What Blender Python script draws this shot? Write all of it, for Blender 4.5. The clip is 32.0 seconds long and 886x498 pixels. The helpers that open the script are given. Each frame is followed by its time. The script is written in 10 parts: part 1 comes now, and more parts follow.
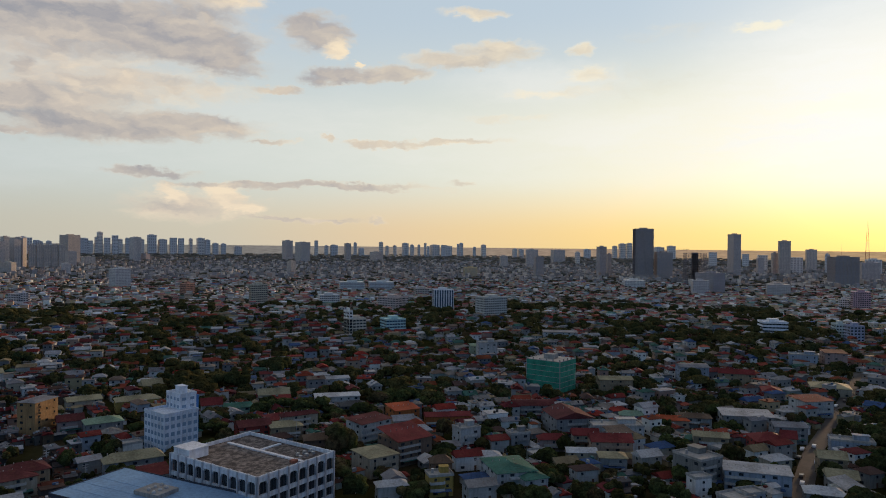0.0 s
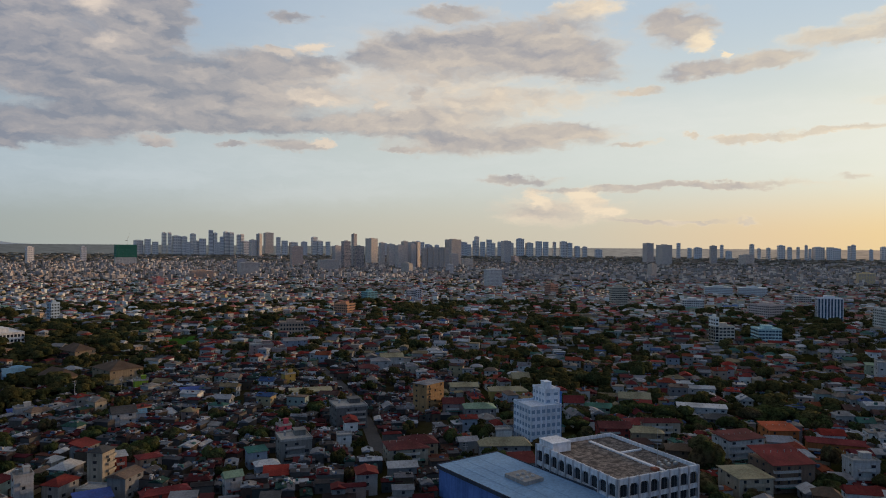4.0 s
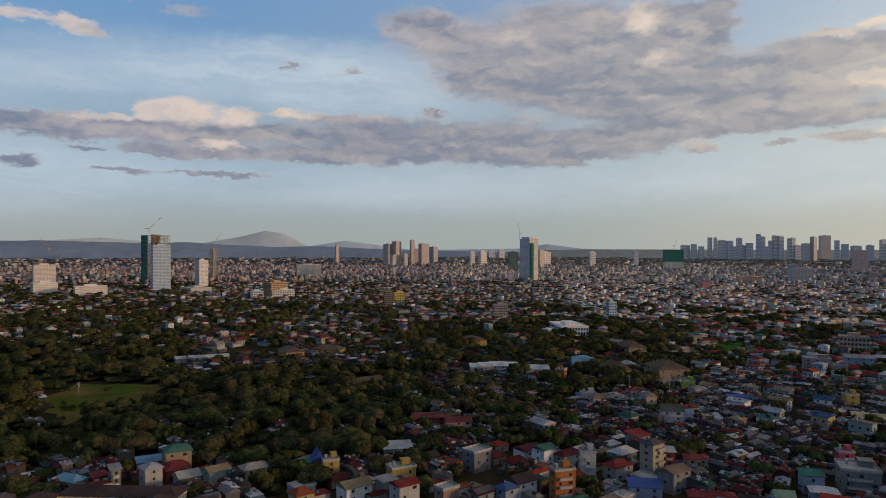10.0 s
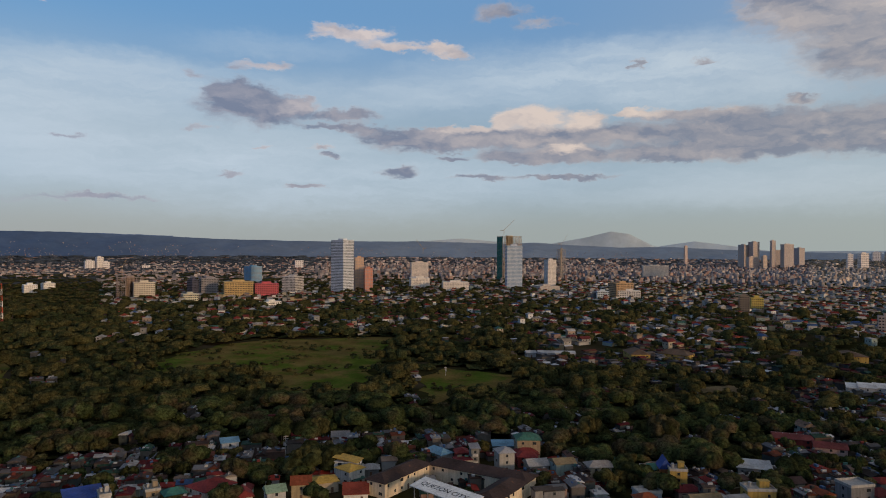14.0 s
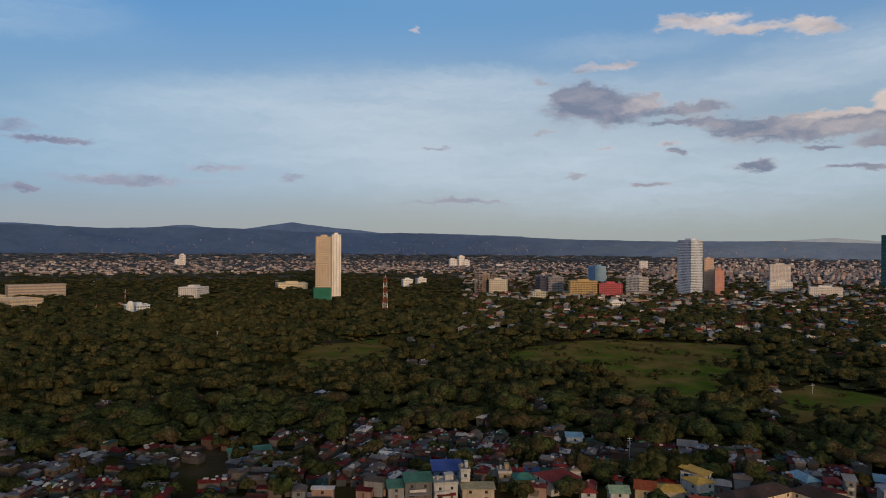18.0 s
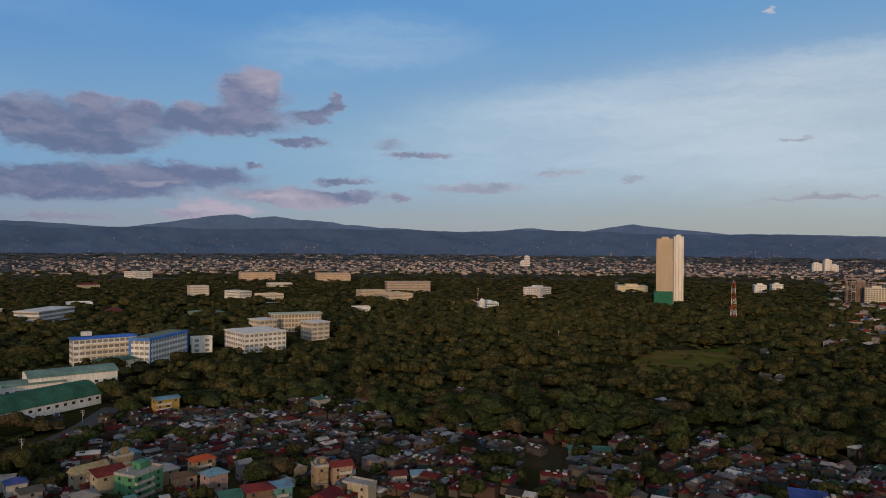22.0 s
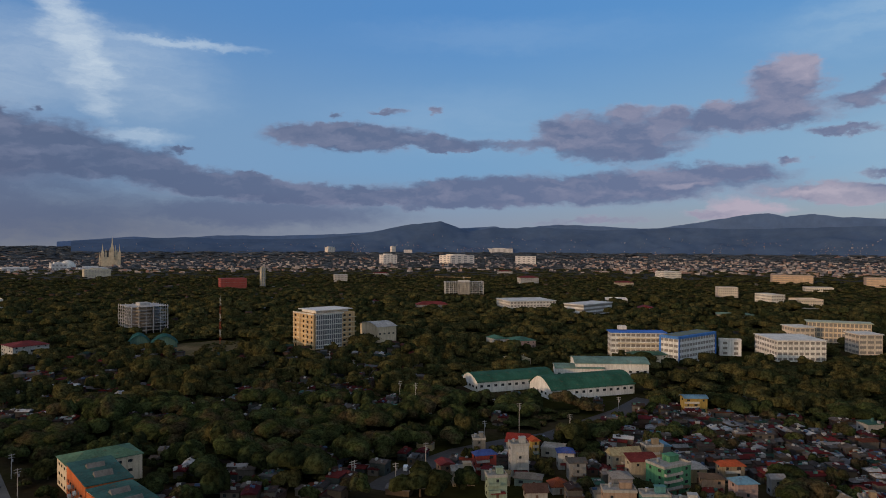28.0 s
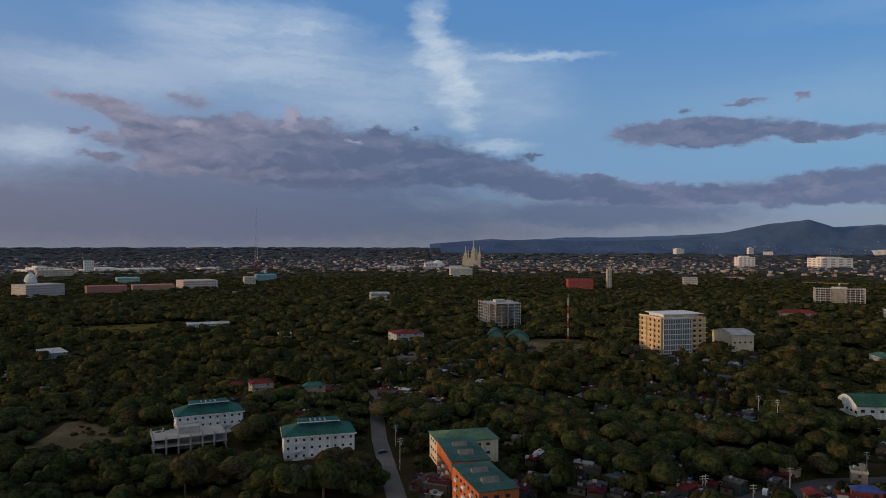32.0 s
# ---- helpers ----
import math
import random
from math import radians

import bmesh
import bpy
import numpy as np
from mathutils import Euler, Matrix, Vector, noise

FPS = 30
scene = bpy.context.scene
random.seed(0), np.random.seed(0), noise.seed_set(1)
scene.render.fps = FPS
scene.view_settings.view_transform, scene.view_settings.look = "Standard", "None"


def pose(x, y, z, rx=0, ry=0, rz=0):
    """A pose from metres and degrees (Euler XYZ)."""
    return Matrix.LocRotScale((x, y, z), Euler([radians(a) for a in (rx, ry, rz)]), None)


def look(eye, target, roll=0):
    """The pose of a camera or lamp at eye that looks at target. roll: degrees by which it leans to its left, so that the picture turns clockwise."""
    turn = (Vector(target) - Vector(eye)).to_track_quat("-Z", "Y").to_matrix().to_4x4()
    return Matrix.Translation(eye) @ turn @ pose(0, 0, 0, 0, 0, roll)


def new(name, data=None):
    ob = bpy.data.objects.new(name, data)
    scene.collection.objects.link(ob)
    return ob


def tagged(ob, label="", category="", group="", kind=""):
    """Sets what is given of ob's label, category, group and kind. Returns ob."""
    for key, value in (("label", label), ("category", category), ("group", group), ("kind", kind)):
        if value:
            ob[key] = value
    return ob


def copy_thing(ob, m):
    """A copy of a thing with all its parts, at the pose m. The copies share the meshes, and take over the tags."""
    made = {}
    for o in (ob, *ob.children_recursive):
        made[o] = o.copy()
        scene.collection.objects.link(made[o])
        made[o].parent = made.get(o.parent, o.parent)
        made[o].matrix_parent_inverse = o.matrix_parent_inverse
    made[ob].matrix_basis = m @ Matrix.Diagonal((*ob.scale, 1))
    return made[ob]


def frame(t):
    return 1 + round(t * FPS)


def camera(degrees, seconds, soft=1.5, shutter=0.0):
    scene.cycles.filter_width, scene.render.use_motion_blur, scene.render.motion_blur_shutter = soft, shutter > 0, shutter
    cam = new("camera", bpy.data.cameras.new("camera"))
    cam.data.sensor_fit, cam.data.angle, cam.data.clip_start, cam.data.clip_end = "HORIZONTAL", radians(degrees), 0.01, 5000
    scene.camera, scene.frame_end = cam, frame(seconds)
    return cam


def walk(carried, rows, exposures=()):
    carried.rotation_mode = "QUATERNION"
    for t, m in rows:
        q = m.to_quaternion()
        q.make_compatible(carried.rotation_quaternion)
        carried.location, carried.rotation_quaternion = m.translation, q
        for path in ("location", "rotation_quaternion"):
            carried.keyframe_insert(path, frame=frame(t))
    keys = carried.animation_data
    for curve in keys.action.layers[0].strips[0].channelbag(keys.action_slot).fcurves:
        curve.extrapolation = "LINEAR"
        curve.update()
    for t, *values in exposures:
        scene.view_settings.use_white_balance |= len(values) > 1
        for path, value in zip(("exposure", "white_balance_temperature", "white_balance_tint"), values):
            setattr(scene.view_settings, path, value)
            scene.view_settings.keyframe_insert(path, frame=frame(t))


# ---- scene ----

# ---------------------------------------------------------------- camera
H = 95.0                      # height of the camera over the ground
cam = camera(64.98, 32.0, soft=1.0)
PATH = [
    (0, 0.00, -0.158, -0.596), (0.5, 3.64, -0.177, -0.603), (1, 7.26, -0.186, -0.607), (1.5, 10.88, -0.180, -0.599),
    (2, 14.50, -0.196, -0.586), (2.5, 18.14, -0.199, -0.542), (3, 21.77, -0.200, -0.495), (3.5, 25.40, -0.198, -0.467),
    (5.5, 39.88, -0.125, -0.341), (6, 43.48, -0.110, -0.308), (6.5, 47.11, -0.079, -0.249), (7, 50.71, -0.051, -0.178),
    (7.5, 54.31, -0.050, -0.126), (8, 57.84, -0.031, -0.078), (8.5, 61.35, -0.020, -0.051), (9, 64.87, -0.015, -0.061),
    (9.5, 68.36, -0.012, -0.084), (10, 71.87, -0.018, -0.120), (10.5, 75.36, -0.011, -0.175), (11, 78.86, -0.014, -0.228),
    (11.5, 82.34, -0.029, -0.264), (12, 85.83, -0.026, -0.289), (12.5, 89.31, -0.023, -0.316), (13, 92.79, -0.039, -0.342),
    (13.5, 96.31, -0.061, -0.354), (14, 99.77, -0.083, -0.347), (14.5, 103.24, -0.096, -0.322), (16.5, 117.12, -0.174, -0.364),
    (17, 120.59, -0.198, -0.381), (17.5, 124.08, -0.216, -0.413), (18, 127.55, -0.260, -0.430), (18.5, 130.99, -0.255, -0.439),
    (19, 134.22, -0.255, -0.420), (19.5, 137.69, -0.260, -0.416), (20, 141.14, -0.268, -0.413), (20.5, 144.59, -0.272, -0.408),
    (21, 148.04, -0.273, -0.393), (21.5, 151.50, -0.260, -0.414), (22, 154.98, -0.272, -0.417), (22.5, 158.43, -0.304, -0.408),
    (23, 161.88, -0.324, -0.402), (23.5, 165.35, -0.326, -0.413), (24, 168.79, -0.346, -0.411), (24.5, 172.25, -0.368, -0.383),
    (25, 175.70, -0.370, -0.371), (25.5, 179.19, -0.393, -0.351), (27.5, 193.09, -0.453, -0.259), (28, 196.56, -0.460, -0.243),
    (28.5, 200.03, -0.460, -0.228), (29, 203.52, -0.442, -0.225), (29.5, 207.03, -0.435, -0.213), (30, 210.53, -0.444, -0.183),
    (30.5, 214.03, -0.437, -0.174), (31, 217.52, -0.437, -0.153), (31.5, 221.01, -0.421, -0.122), (32, 224.50, -0.411, -0.090),
]
walk(cam, [(t, pose(0, 0, H, 90 + p, r, y)) for t, y, p, r in PATH])

# ---------------------------------------------------------------- plan in polar form
NEAR, RIM = 2000.0, 2900.0    # beyond NEAR metres the plan is drawn in, so that all lies within 4.9 km


def drawn(dist):
    """Distance and scale at which a thing dist metres away is built."""
    if dist <= NEAR:
        return dist, 1.0
    d = NEAR + RIM * (1 - math.exp(-(dist - NEAR) / RIM))
    return d, d / dist


def spot(az, dist):
    """Ground place at azimuth az (degrees, to the left of the first view) and dist metres: x, y, z, scale."""
    d, s = drawn(dist)
    a = radians(az)
    return -d * math.sin(a), d * math.cos(a), H * (1 - s), s


def ground_z(x, y):
    d = math.hypot(x, y)
    if d <= NEAR:
        return 0.0
    d = min(d, NEAR + RIM * 0.985)
    dist = NEAR - RIM * math.log(1 - (d - NEAR) / RIM)
    return H * (1 - d / dist)

# ---------------------------------------------------------------- sky and sun
SUN_AZ, SUN_EL = -37.0, 7.0


class Nodes:
    """Short hand for node trees."""

    def __init__(self, tree):
        self.t = tree

    def add(self, kind, **kw):
        n = self.t.nodes.new(kind)
        if "operation" in kw:
            n.operation = kw["operation"]
        if "use_clamp" in kw:
            n.use_clamp = kw["use_clamp"]
        if "data_type" in kw:
            n.data_type, n.blend_type = kw["data_type"], kw["blend_type"]
        if "interpolation_type" in kw:
            n.interpolation_type = kw["interpolation_type"]
        return n

    def link(self, a, b):
        self.t.links.new(a, b)

    def put(self, sock, v):
        if isinstance(v, (int, float)):
            sock.default_value = v
        elif isinstance(v, (tuple, list)):
            sock.default_value = v if len(v) == len(sock.default_value) else (*v, 1)
        else:
            self.link(v, sock)

    def math(self, op, a, b=None, c=None, clamp=False):
        n = self.add("ShaderNodeMath", operation=op, use_clamp=clamp)
        for s, v in zip(n.inputs, (a, b, c)):
            if v is not None:
                self.put(s, v)
        return n.outputs[0]

    def vec(self, op, a, b=None, out=0):
        n = self.add("ShaderNodeVectorMath", operation=op)
        for s, v in zip(n.inputs, (a, b)):
            if v is not None:
                self.put(s, v)
        return n.outputs[out]

    def mix(self, f, a, b, blend="MIX"):
        n = self.add("ShaderNodeMix", data_type="RGBA", blend_type=blend)
        self.put(n.inputs[0], f), self.put(n.inputs[6], a), self.put(n.inputs[7], b)
        return n.outputs[2]

    def ramp(self, f, stops, mode="LINEAR"):
        n = self.add("ShaderNodeValToRGB")
        n.color_ramp.interpolation = mode
        e = n.color_ramp.elements
        while len(e) < len(stops):
            e.new(0.5)
        for el, (p, c) in zip(e, stops):
            el.position, el.color = p, (*c, 1) if len(c) == 3 else c
        self.put(n.inputs[0], f)
        return n.outputs[0]

    def step(self, v, a, b, lo=0.0, hi=1.0):
        n = self.add("ShaderNodeMapRange", interpolation_type="SMOOTHSTEP")
        self.put(n.inputs[0], v)
        for k, x in enumerate((a, b, lo, hi)):
            n.inputs[1 + k].default_value = x
        return n.outputs[0]

    def noise(self, vector, scale, detail=3.0, rough=0.55, out=0):
        n = self.add("ShaderNodeTexNoise")
        if vector is not None:
            self.link(vector, n.inputs["Vector"])
        n.inputs["Scale"].default_value, n.inputs["Detail"].default_value, n.inputs["Roughness"].default_value = scale, detail, rough
        return n.outputs[out]

    def xyz(self, x, y, z):
        n = self.add("ShaderNodeCombineXYZ")
        for s, v in zip(n.inputs, (x, y, z)):
            self.put(s, v)
        return n.outputs[0]


world = bpy.data.worlds.new("evening_sky")
scene.world = world
world.use_nodes = True
world.node_tree.nodes.clear()
W = Nodes(world.node_tree)
way = W.add("ShaderNodeTexCoord").outputs["Generated"]
sep = W.add("ShaderNodeSeparateXYZ")
W.link(way, sep.inputs[0])
wx, wy, wz = sep.outputs
# azimuth counted from the middle of the sweep, so that its seam lies behind it
MID = 112.0
cm, sm = math.cos(radians(MID)), math.sin(radians(MID))
ahead = W.math("ADD", W.math("MULTIPLY", wx, -sm), W.math("MULTIPLY", wy, cm))
leftw = W.math("ADD", W.math("MULTIPLY", wx, -cm), W.math("MULTIPLY", wy, -sm))
az_n = W.math("MULTIPLY", W.math("ARCTAN2", leftw, ahead), 180 / math.pi)
el_n = W.math("MULTIPLY", W.math("ARCSINE", wz), 180 / math.pi)

sky = W.add("ShaderNodeTexSky")
sky.sky_type, sky.sun_disc, sky.sun_elevation, sky.sun_rotation = "NISHITA", False, radians(SUN_EL), radians(-SUN_AZ)
sky.air_density, sky.dust_density, sky.ozone_density, sky.altitude = 1.0, 2.0, 2.0, 100


def by_az(rows):
    """A colour that changes with the azimuth."""
    return W.ramp(W.math("MULTIPLY_ADD", az_n, 1 / 300, 0.5), [((a - MID + 150) / 300, c) for a, c in rows])


# clear evening air: bright and yellow towards the sun, blue away from it
hi_c = by_az([(-37, (0.761, 0.839, 0.880)), (-15, (0.552, 0.672, 0.776)), (8, (0.539, 0.651, 0.745)), (35, (0.515, 0.617, 0.716)), (63, (0.262, 0.392, 0.578)), (91, (0.150, 0.328, 0.591)), (130, (0.127, 0.337, 0.631)), (162, (0.089, 0.305, 0.644)), (195, (0.068, 0.262, 0.617)), (224, (0.080, 0.254, 0.571)), (257, (0.112, 0.270, 0.552))])
mid_c = by_az([(-37, (1.000, 0.973, 0.776)), (-15, (0.956, 0.930, 0.730)), (8, (0.745, 0.791, 0.730)), (35, (0.578, 0.644, 0.631)), (63, (0.392, 0.491, 0.565)), (91, (0.314, 0.434, 0.546)), (130, (0.392, 0.503, 0.610)), (162, (0.231, 0.413, 0.617)), (195, (0.162, 0.352, 0.610)), (224, (0.181, 0.332, 0.565)), (257, (0.231, 0.323, 0.515))])
low_c = by_az([(-37, (1.000, 0.761, 0.205)), (-15, (1.000, 0.730, 0.296)), (4, (0.855, 0.658, 0.413)), (18, (0.687, 0.631, 0.503)), (35, (0.591, 0.578, 0.491)), (63, (0.392, 0.445, 0.434)), (91, (0.361, 0.413, 0.413)), (130, (0.381, 0.418, 0.423)), (162, (0.342, 0.392, 0.445)), (195, (0.242, 0.305, 0.429)), (224, (0.168, 0.195, 0.262)), (257, (0.188, 0.202, 0.262))])
lit_c = by_az([(-37, (1.000, 0.956, 0.753)), (8, (0.956, 0.791, 0.565)), (50, (0.776, 0.658, 0.552)), (91, (0.716, 0.597, 0.527)), (130, (0.610, 0.565, 0.604)), (172, (0.456, 0.402, 0.491)), (224, (0.270, 0.296, 0.423)), (257, (0.413, 0.371, 0.456))])
shade_c = by_az([(-37, (0.680, 0.610, 0.485)), (8, (0.413, 0.386, 0.392)), (50, (0.254, 0.270, 0.319)), (91, (0.188, 0.216, 0.296)), (130, (0.168, 0.202, 0.305)), (172, (0.138, 0.168, 0.287)), (224, (0.093, 0.127, 0.223)), (257, (0.138, 0.150, 0.231))])
veil_c = by_az([(-37, (1.000, 1.000, 0.973)), (8, (0.855, 0.839, 0.791)), (50, (0.617, 0.672, 0.701)), (91, (0.515, 0.610, 0.701)), (130, (0.503, 0.597, 0.694)), (172, (0.352, 0.515, 0.680)), (224, (0.54, 0.64, 0.75)), (257, (0.52, 0.60, 0.72))])
clear = W.mix(W.step(el_n, 0.8, 6.2), low_c, mid_c)
clear = W.mix(W.step(el_n, 8.0, 19.0), clear, hi_c)
clear = W.mix(W.step(el_n, 25.0, 70.0), clear, (0.41, 0.335, 0.285, 1))
scatter = W.vec("MULTIPLY", sky.outputs[0], (0.10, 0.10, 0.10))
clear = W.mix(0.12, clear, scatter)
clear = W.mix(0.05, clear, (0.50, 0.44, 0.40, 1))

# clouds: soft ovals (azimuth, height, half width, half height in degrees, share of lit colour, cover), torn by noise
plain_p = W.xyz(az_n, el_n, 0.0)
bend = W.noise(W.vec("MULTIPLY", plain_p, (0.22, 0.55, 1.0)), 1.0, 4, 0.55, out=1)
bend_fine = W.noise(W.vec("MULTIPLY", plain_p, (0.9, 1.7, 1.0)), 1.0, 5, 0.62, out=1)
flat_p = W.vec("ADD", plain_p, W.vec("MULTIPLY", W.vec("SUBTRACT", bend, (0.5, 0.5, 0.5)), (5.0, 1.5, 0.0)))
flat_p = W.vec("ADD", flat_p, W.vec("MULTIPLY", W.vec("SUBTRACT", bend_fine, (0.5, 0.5, 0.5)), (1.7, 1.1, 0.0)))
tear = W.noise(W.vec("MULTIPLY", flat_p, (0.42, 0.95, 1.0)), 1.0, 7, 0.62)
soft = W.noise(W.vec("MULTIPLY", flat_p, (0.26, 0.60, 1.0)), 1.0, 4, 0.5)
soft_up = W.noise(W.vec("ADD", W.vec("MULTIPLY", flat_p, (0.26, 0.60, 1.0)), (-0.10, 0.30, 0.0)), 1.0, 4, 0.5)
curl = W.noise(W.vec("MULTIPLY", flat_p, (0.07, 0.42, 1.0)), 1.0, 7, 0.66)


def ovals(last, rows, first=None):
    """Lay ovals over one another: red gathers the lit share, green the cover."""
    n = W.add("ShaderNodeVectorMath", operation="MULTIPLY_ADD")
    W.put(n.inputs[0], last if first is None else first)
    W.put(n.inputs[1], (1e-12, 1e-12, 0)), W.put(n.inputs[2], flat_p)
    here = n.outputs[0]
    for a, e, w, h, tone, cover in rows:
        n = W.add("ShaderNodeVectorMath", operation="MULTIPLY_ADD")
        W.put(n.inputs[0], here), W.put(n.inputs[1], (1 / w, 1 / h, 0)), W.put(n.inputs[2], ((MID - a) / w, -e / h, 0))
        d = W.vec("LENGTH", n.outputs[0], out=1)
        last = W.mix(W.step(d, 1.5, 0.2, 0.0, cover), last, (tone, 1, 0, 1))
    return last


veil = heap = (0, 0, 0, 1)
veil = ovals(veil, [(-29.4, 11.0, 9.2, 5.84, 1, 0.8), (-20.6, 9.2, 12.1, 2.54, 1, 0.5), (-5.3, 7.8, 21.9, 2.73, 1, 0.35), (-7.5, 13.1, 7.3, 1.75, 1, 0.4), (34.0, 6.7, 21.7, 2.27, 1, 0.3), (11.1, 10.2, 12.9, 1.74, 1, 0.3), (31.7, 14.3, 15.7, 4.33, 1, 0.35), (85.1, 13.0, 7.0, 1.77, 1, 0.55)], flat_p)
veil = ovals(veil, [(78.1, 12.4, 9.8, 2.08, 1, 0.55), (70.8, 5.0, 21.2, 2.02, 1, 0.3), (45.7, 5.0, 17.3, 2.26, 1, 0.3), (85.2, 14.6, 15.0, 1.74, 1, 0.65), (94.4, 12.7, 13.4, 1.97, 1, 0.5), (109.3, 12.1, 12.8, 1.63, 1, 0.4), (109.3, 5.9, 15.5, 3.37, 1, 0.4), (80.5, 5.1, 22.0, 2.07, 1, 0.25)])
veil = ovals(veil, [(113.1, 15.6, 7.3, 0.96, 1, 0.25), (142.5, 11.3, 12.4, 1.81, 1, 0.45), (130.2, 8.3, 20.4, 3.1, 1, 0.6), (111.8, 5.4, 19.9, 3.21, 1, 0.5), (130.2, 13.6, 10.1, 1.07, 1, 0.35), (134.7, 11.2, 14.6, 1.98, 1, 0.6), (143.0, 9.2, 13.7, 2.26, 1, 0.6), (124.0, 12.4, 10.1, 1.66, 1, 0.5)])
veil = ovals(veil, [(150.8, 6.6, 14.8, 2.73, 1, 0.5), (128.1, 6.6, 13.9, 2.64, 1, 0.4), (162.0, 15.7, 10.5, 1.64, 1, 0.22), (160.1, 16.7, 7.3, 1.84, 1, 0.3), (165.9, 15.0, 6.3, 1.71, 1, 0.25), (149.2, 9.4, 9.7, 2.43, 1, 0.35), (196.0, 9.9, 10.2, 2.53, 1, 0.15), (190.2, 16.5, 13.3, 1.26, 1, 0.12)])
veil = ovals(veil, [(219.9, 8.0, 2.5, 0.56, 1, 0.75), (225.6, 17.2, 1.6, 2.32, 1, 0.75), (224.5, 14.6, 1.8, 1.95, 1, 0.7), (223.2, 12.2, 1.6, 1.99, 1, 0.75), (222.5, 10.0, 1.1, 1.12, 1, 0.6), (217.3, 14.8, 5.5, 0.34, 1, 0.55), (219.1, 12.0, 5.1, 2.65, 1, 0.35), (233.0, 13.6, 14.3, 2.38, 1, 0.45)])
veil = ovals(veil, [(241.0, 16.1, 8.5, 2.46, 1, 0.6), (234.8, 16.5, 3.6, 1.47, 1, 0.5), (251.7, 12.3, 8.4, 1.77, 1, 0.4), (254.9, 7.0, 3.1, 1.1, 1, 0.65), (230.7, 10.6, 9.1, 1.34, 1, 0.3)])
heap = ovals(heap, [(4.0, 13.9, 2.8, 0.79, 0.35, 1.0), (-4.3, 15.7, 3.2, 0.95, 0.5, 0.9), (-2.0, 14.7, 3.2, 0.52, 0.4, 0.8), (0.3, 15.1, 2.8, 0.61, 0.6, 0.7), (-11.1, 15.8, 1.4, 0.55, 0.7, 0.8), (-2.9, 18.7, 2.8, 0.5, 0.6, 0.7), (-24.5, 16.4, 2.3, 0.35, 1, 0.6), (-8.0, 12.4, 4.1, 0.44, 1, 0.5)], veil)
heap = ovals(heap, [(-11.4, 13.9, 1.8, 0.69, 1, 0.6), (4.5, 8.3, 4.2, 0.27, 0.5, 0.7), (-1.6, 8.7, 3.5, 0.25, 0.5, 0.7), (-5.3, 10.5, 4.1, 0.36, 0.6, 0.4), (7.6, 4.8, 7.3, 0.37, 0.35, 0.8), (-1.6, 5.2, 1.2, 0.25, 0.4, 0.6), (-18.5, 16.4, 5.0, 0.81, 0.25, 0.25), (-14.3, 12.9, 6.5, 1.5, 0.3, 0.25)])
heap = ovals(heap, [(54.9, 11.6, 5.6, 2.33, 0.12, 1.0), (52.0, 15.5, 3.3, 2.12, 0.18, 1.0), (55.9, 14.5, 2.8, 1.31, 0.5, 0.7), (43.7, 13.8, 5.0, 1.58, 0.18, 1.0), (39.4, 14.2, 2.4, 0.76, 0.25, 1.0), (44.9, 11.4, 7.0, 1.77, 0.35, 0.9), (46.9, 9.5, 10.8, 0.76, 0.15, 1.0), (55.2, 8.7, 3.9, 0.55, 0.1, 1.0)])
heap = ovals(heap, [(41.1, 17.7, 1.9, 0.57, 0.15, 0.9), (28.5, 15.7, 8.3, 2.06, 0.25, 1.0), (33.1, 15.3, 3.6, 0.94, 0.15, 1.0), (21.1, 15.5, 6.4, 1.81, 0.2, 1.0), (17.8, 14.0, 3.2, 1.08, 0.22, 1.0), (28.5, 18.6, 3.7, 0.67, 0.3, 1.0), (10.3, 16.8, 2.8, 1.56, 0.2, 1.0), (20.2, 17.6, 5.5, 1.05, 0.35, 0.7)])
heap = ovals(heap, [(31.7, 13.0, 10.0, 1.97, 0.6, 0.6), (22.4, 11.8, 7.4, 1.16, 0.65, 0.6), (29.4, 10.6, 7.8, 1.25, 0.6, 0.7), (33.1, 9.9, 6.8, 0.98, 0.35, 1.0), (26.6, 8.5, 6.9, 1.09, 0.28, 1.0), (20.1, 9.1, 6.0, 0.99, 0.35, 1.0), (13.7, 8.1, 2.0, 0.27, 0.45, 0.8), (31.2, 12.3, 0.7, 0.62, 0.25, 0.6)])
heap = ovals(heap, [(13.3, 12.3, 2.4, 0.35, 0.35, 0.8), (8.5, 13.5, 3.6, 0.71, 0.15, 1.0), (32.1, 8.0, 1.4, 0.25, 0.3, 0.8), (23.1, 5.5, 3.3, 0.46, 0.2, 0.9), (15.5, 4.7, 6.3, 0.36, 0.3, 0.8), (20.0, 3.0, 5.3, 1.39, 0.55, 0.7), (11.5, 2.1, 5.2, 0.25, 0.4, 0.8), (5.1, 2.1, 1.0, 0.31, 0.5, 0.7)])
heap = ovals(heap, [(6.4, 8.1, 1.9, 0.3, 0.5, 0.8), (-0.4, 8.5, 4.1, 0.25, 0.5, 0.7), (9.3, 8.6, 0.6, 0.25, 0.6, 0.8), (41.5, 8.1, 3.0, 0.53, 0.3, 0.9), (45.7, 7.7, 1.4, 0.26, 0.3, 0.8), (51.4, 7.6, 1.5, 0.29, 0.3, 0.8), (52.0, 8.5, 2.2, 0.25, 0.3, 0.7), (40.0, 15.6, 1.0, 0.5, 0.95, 1.0)])
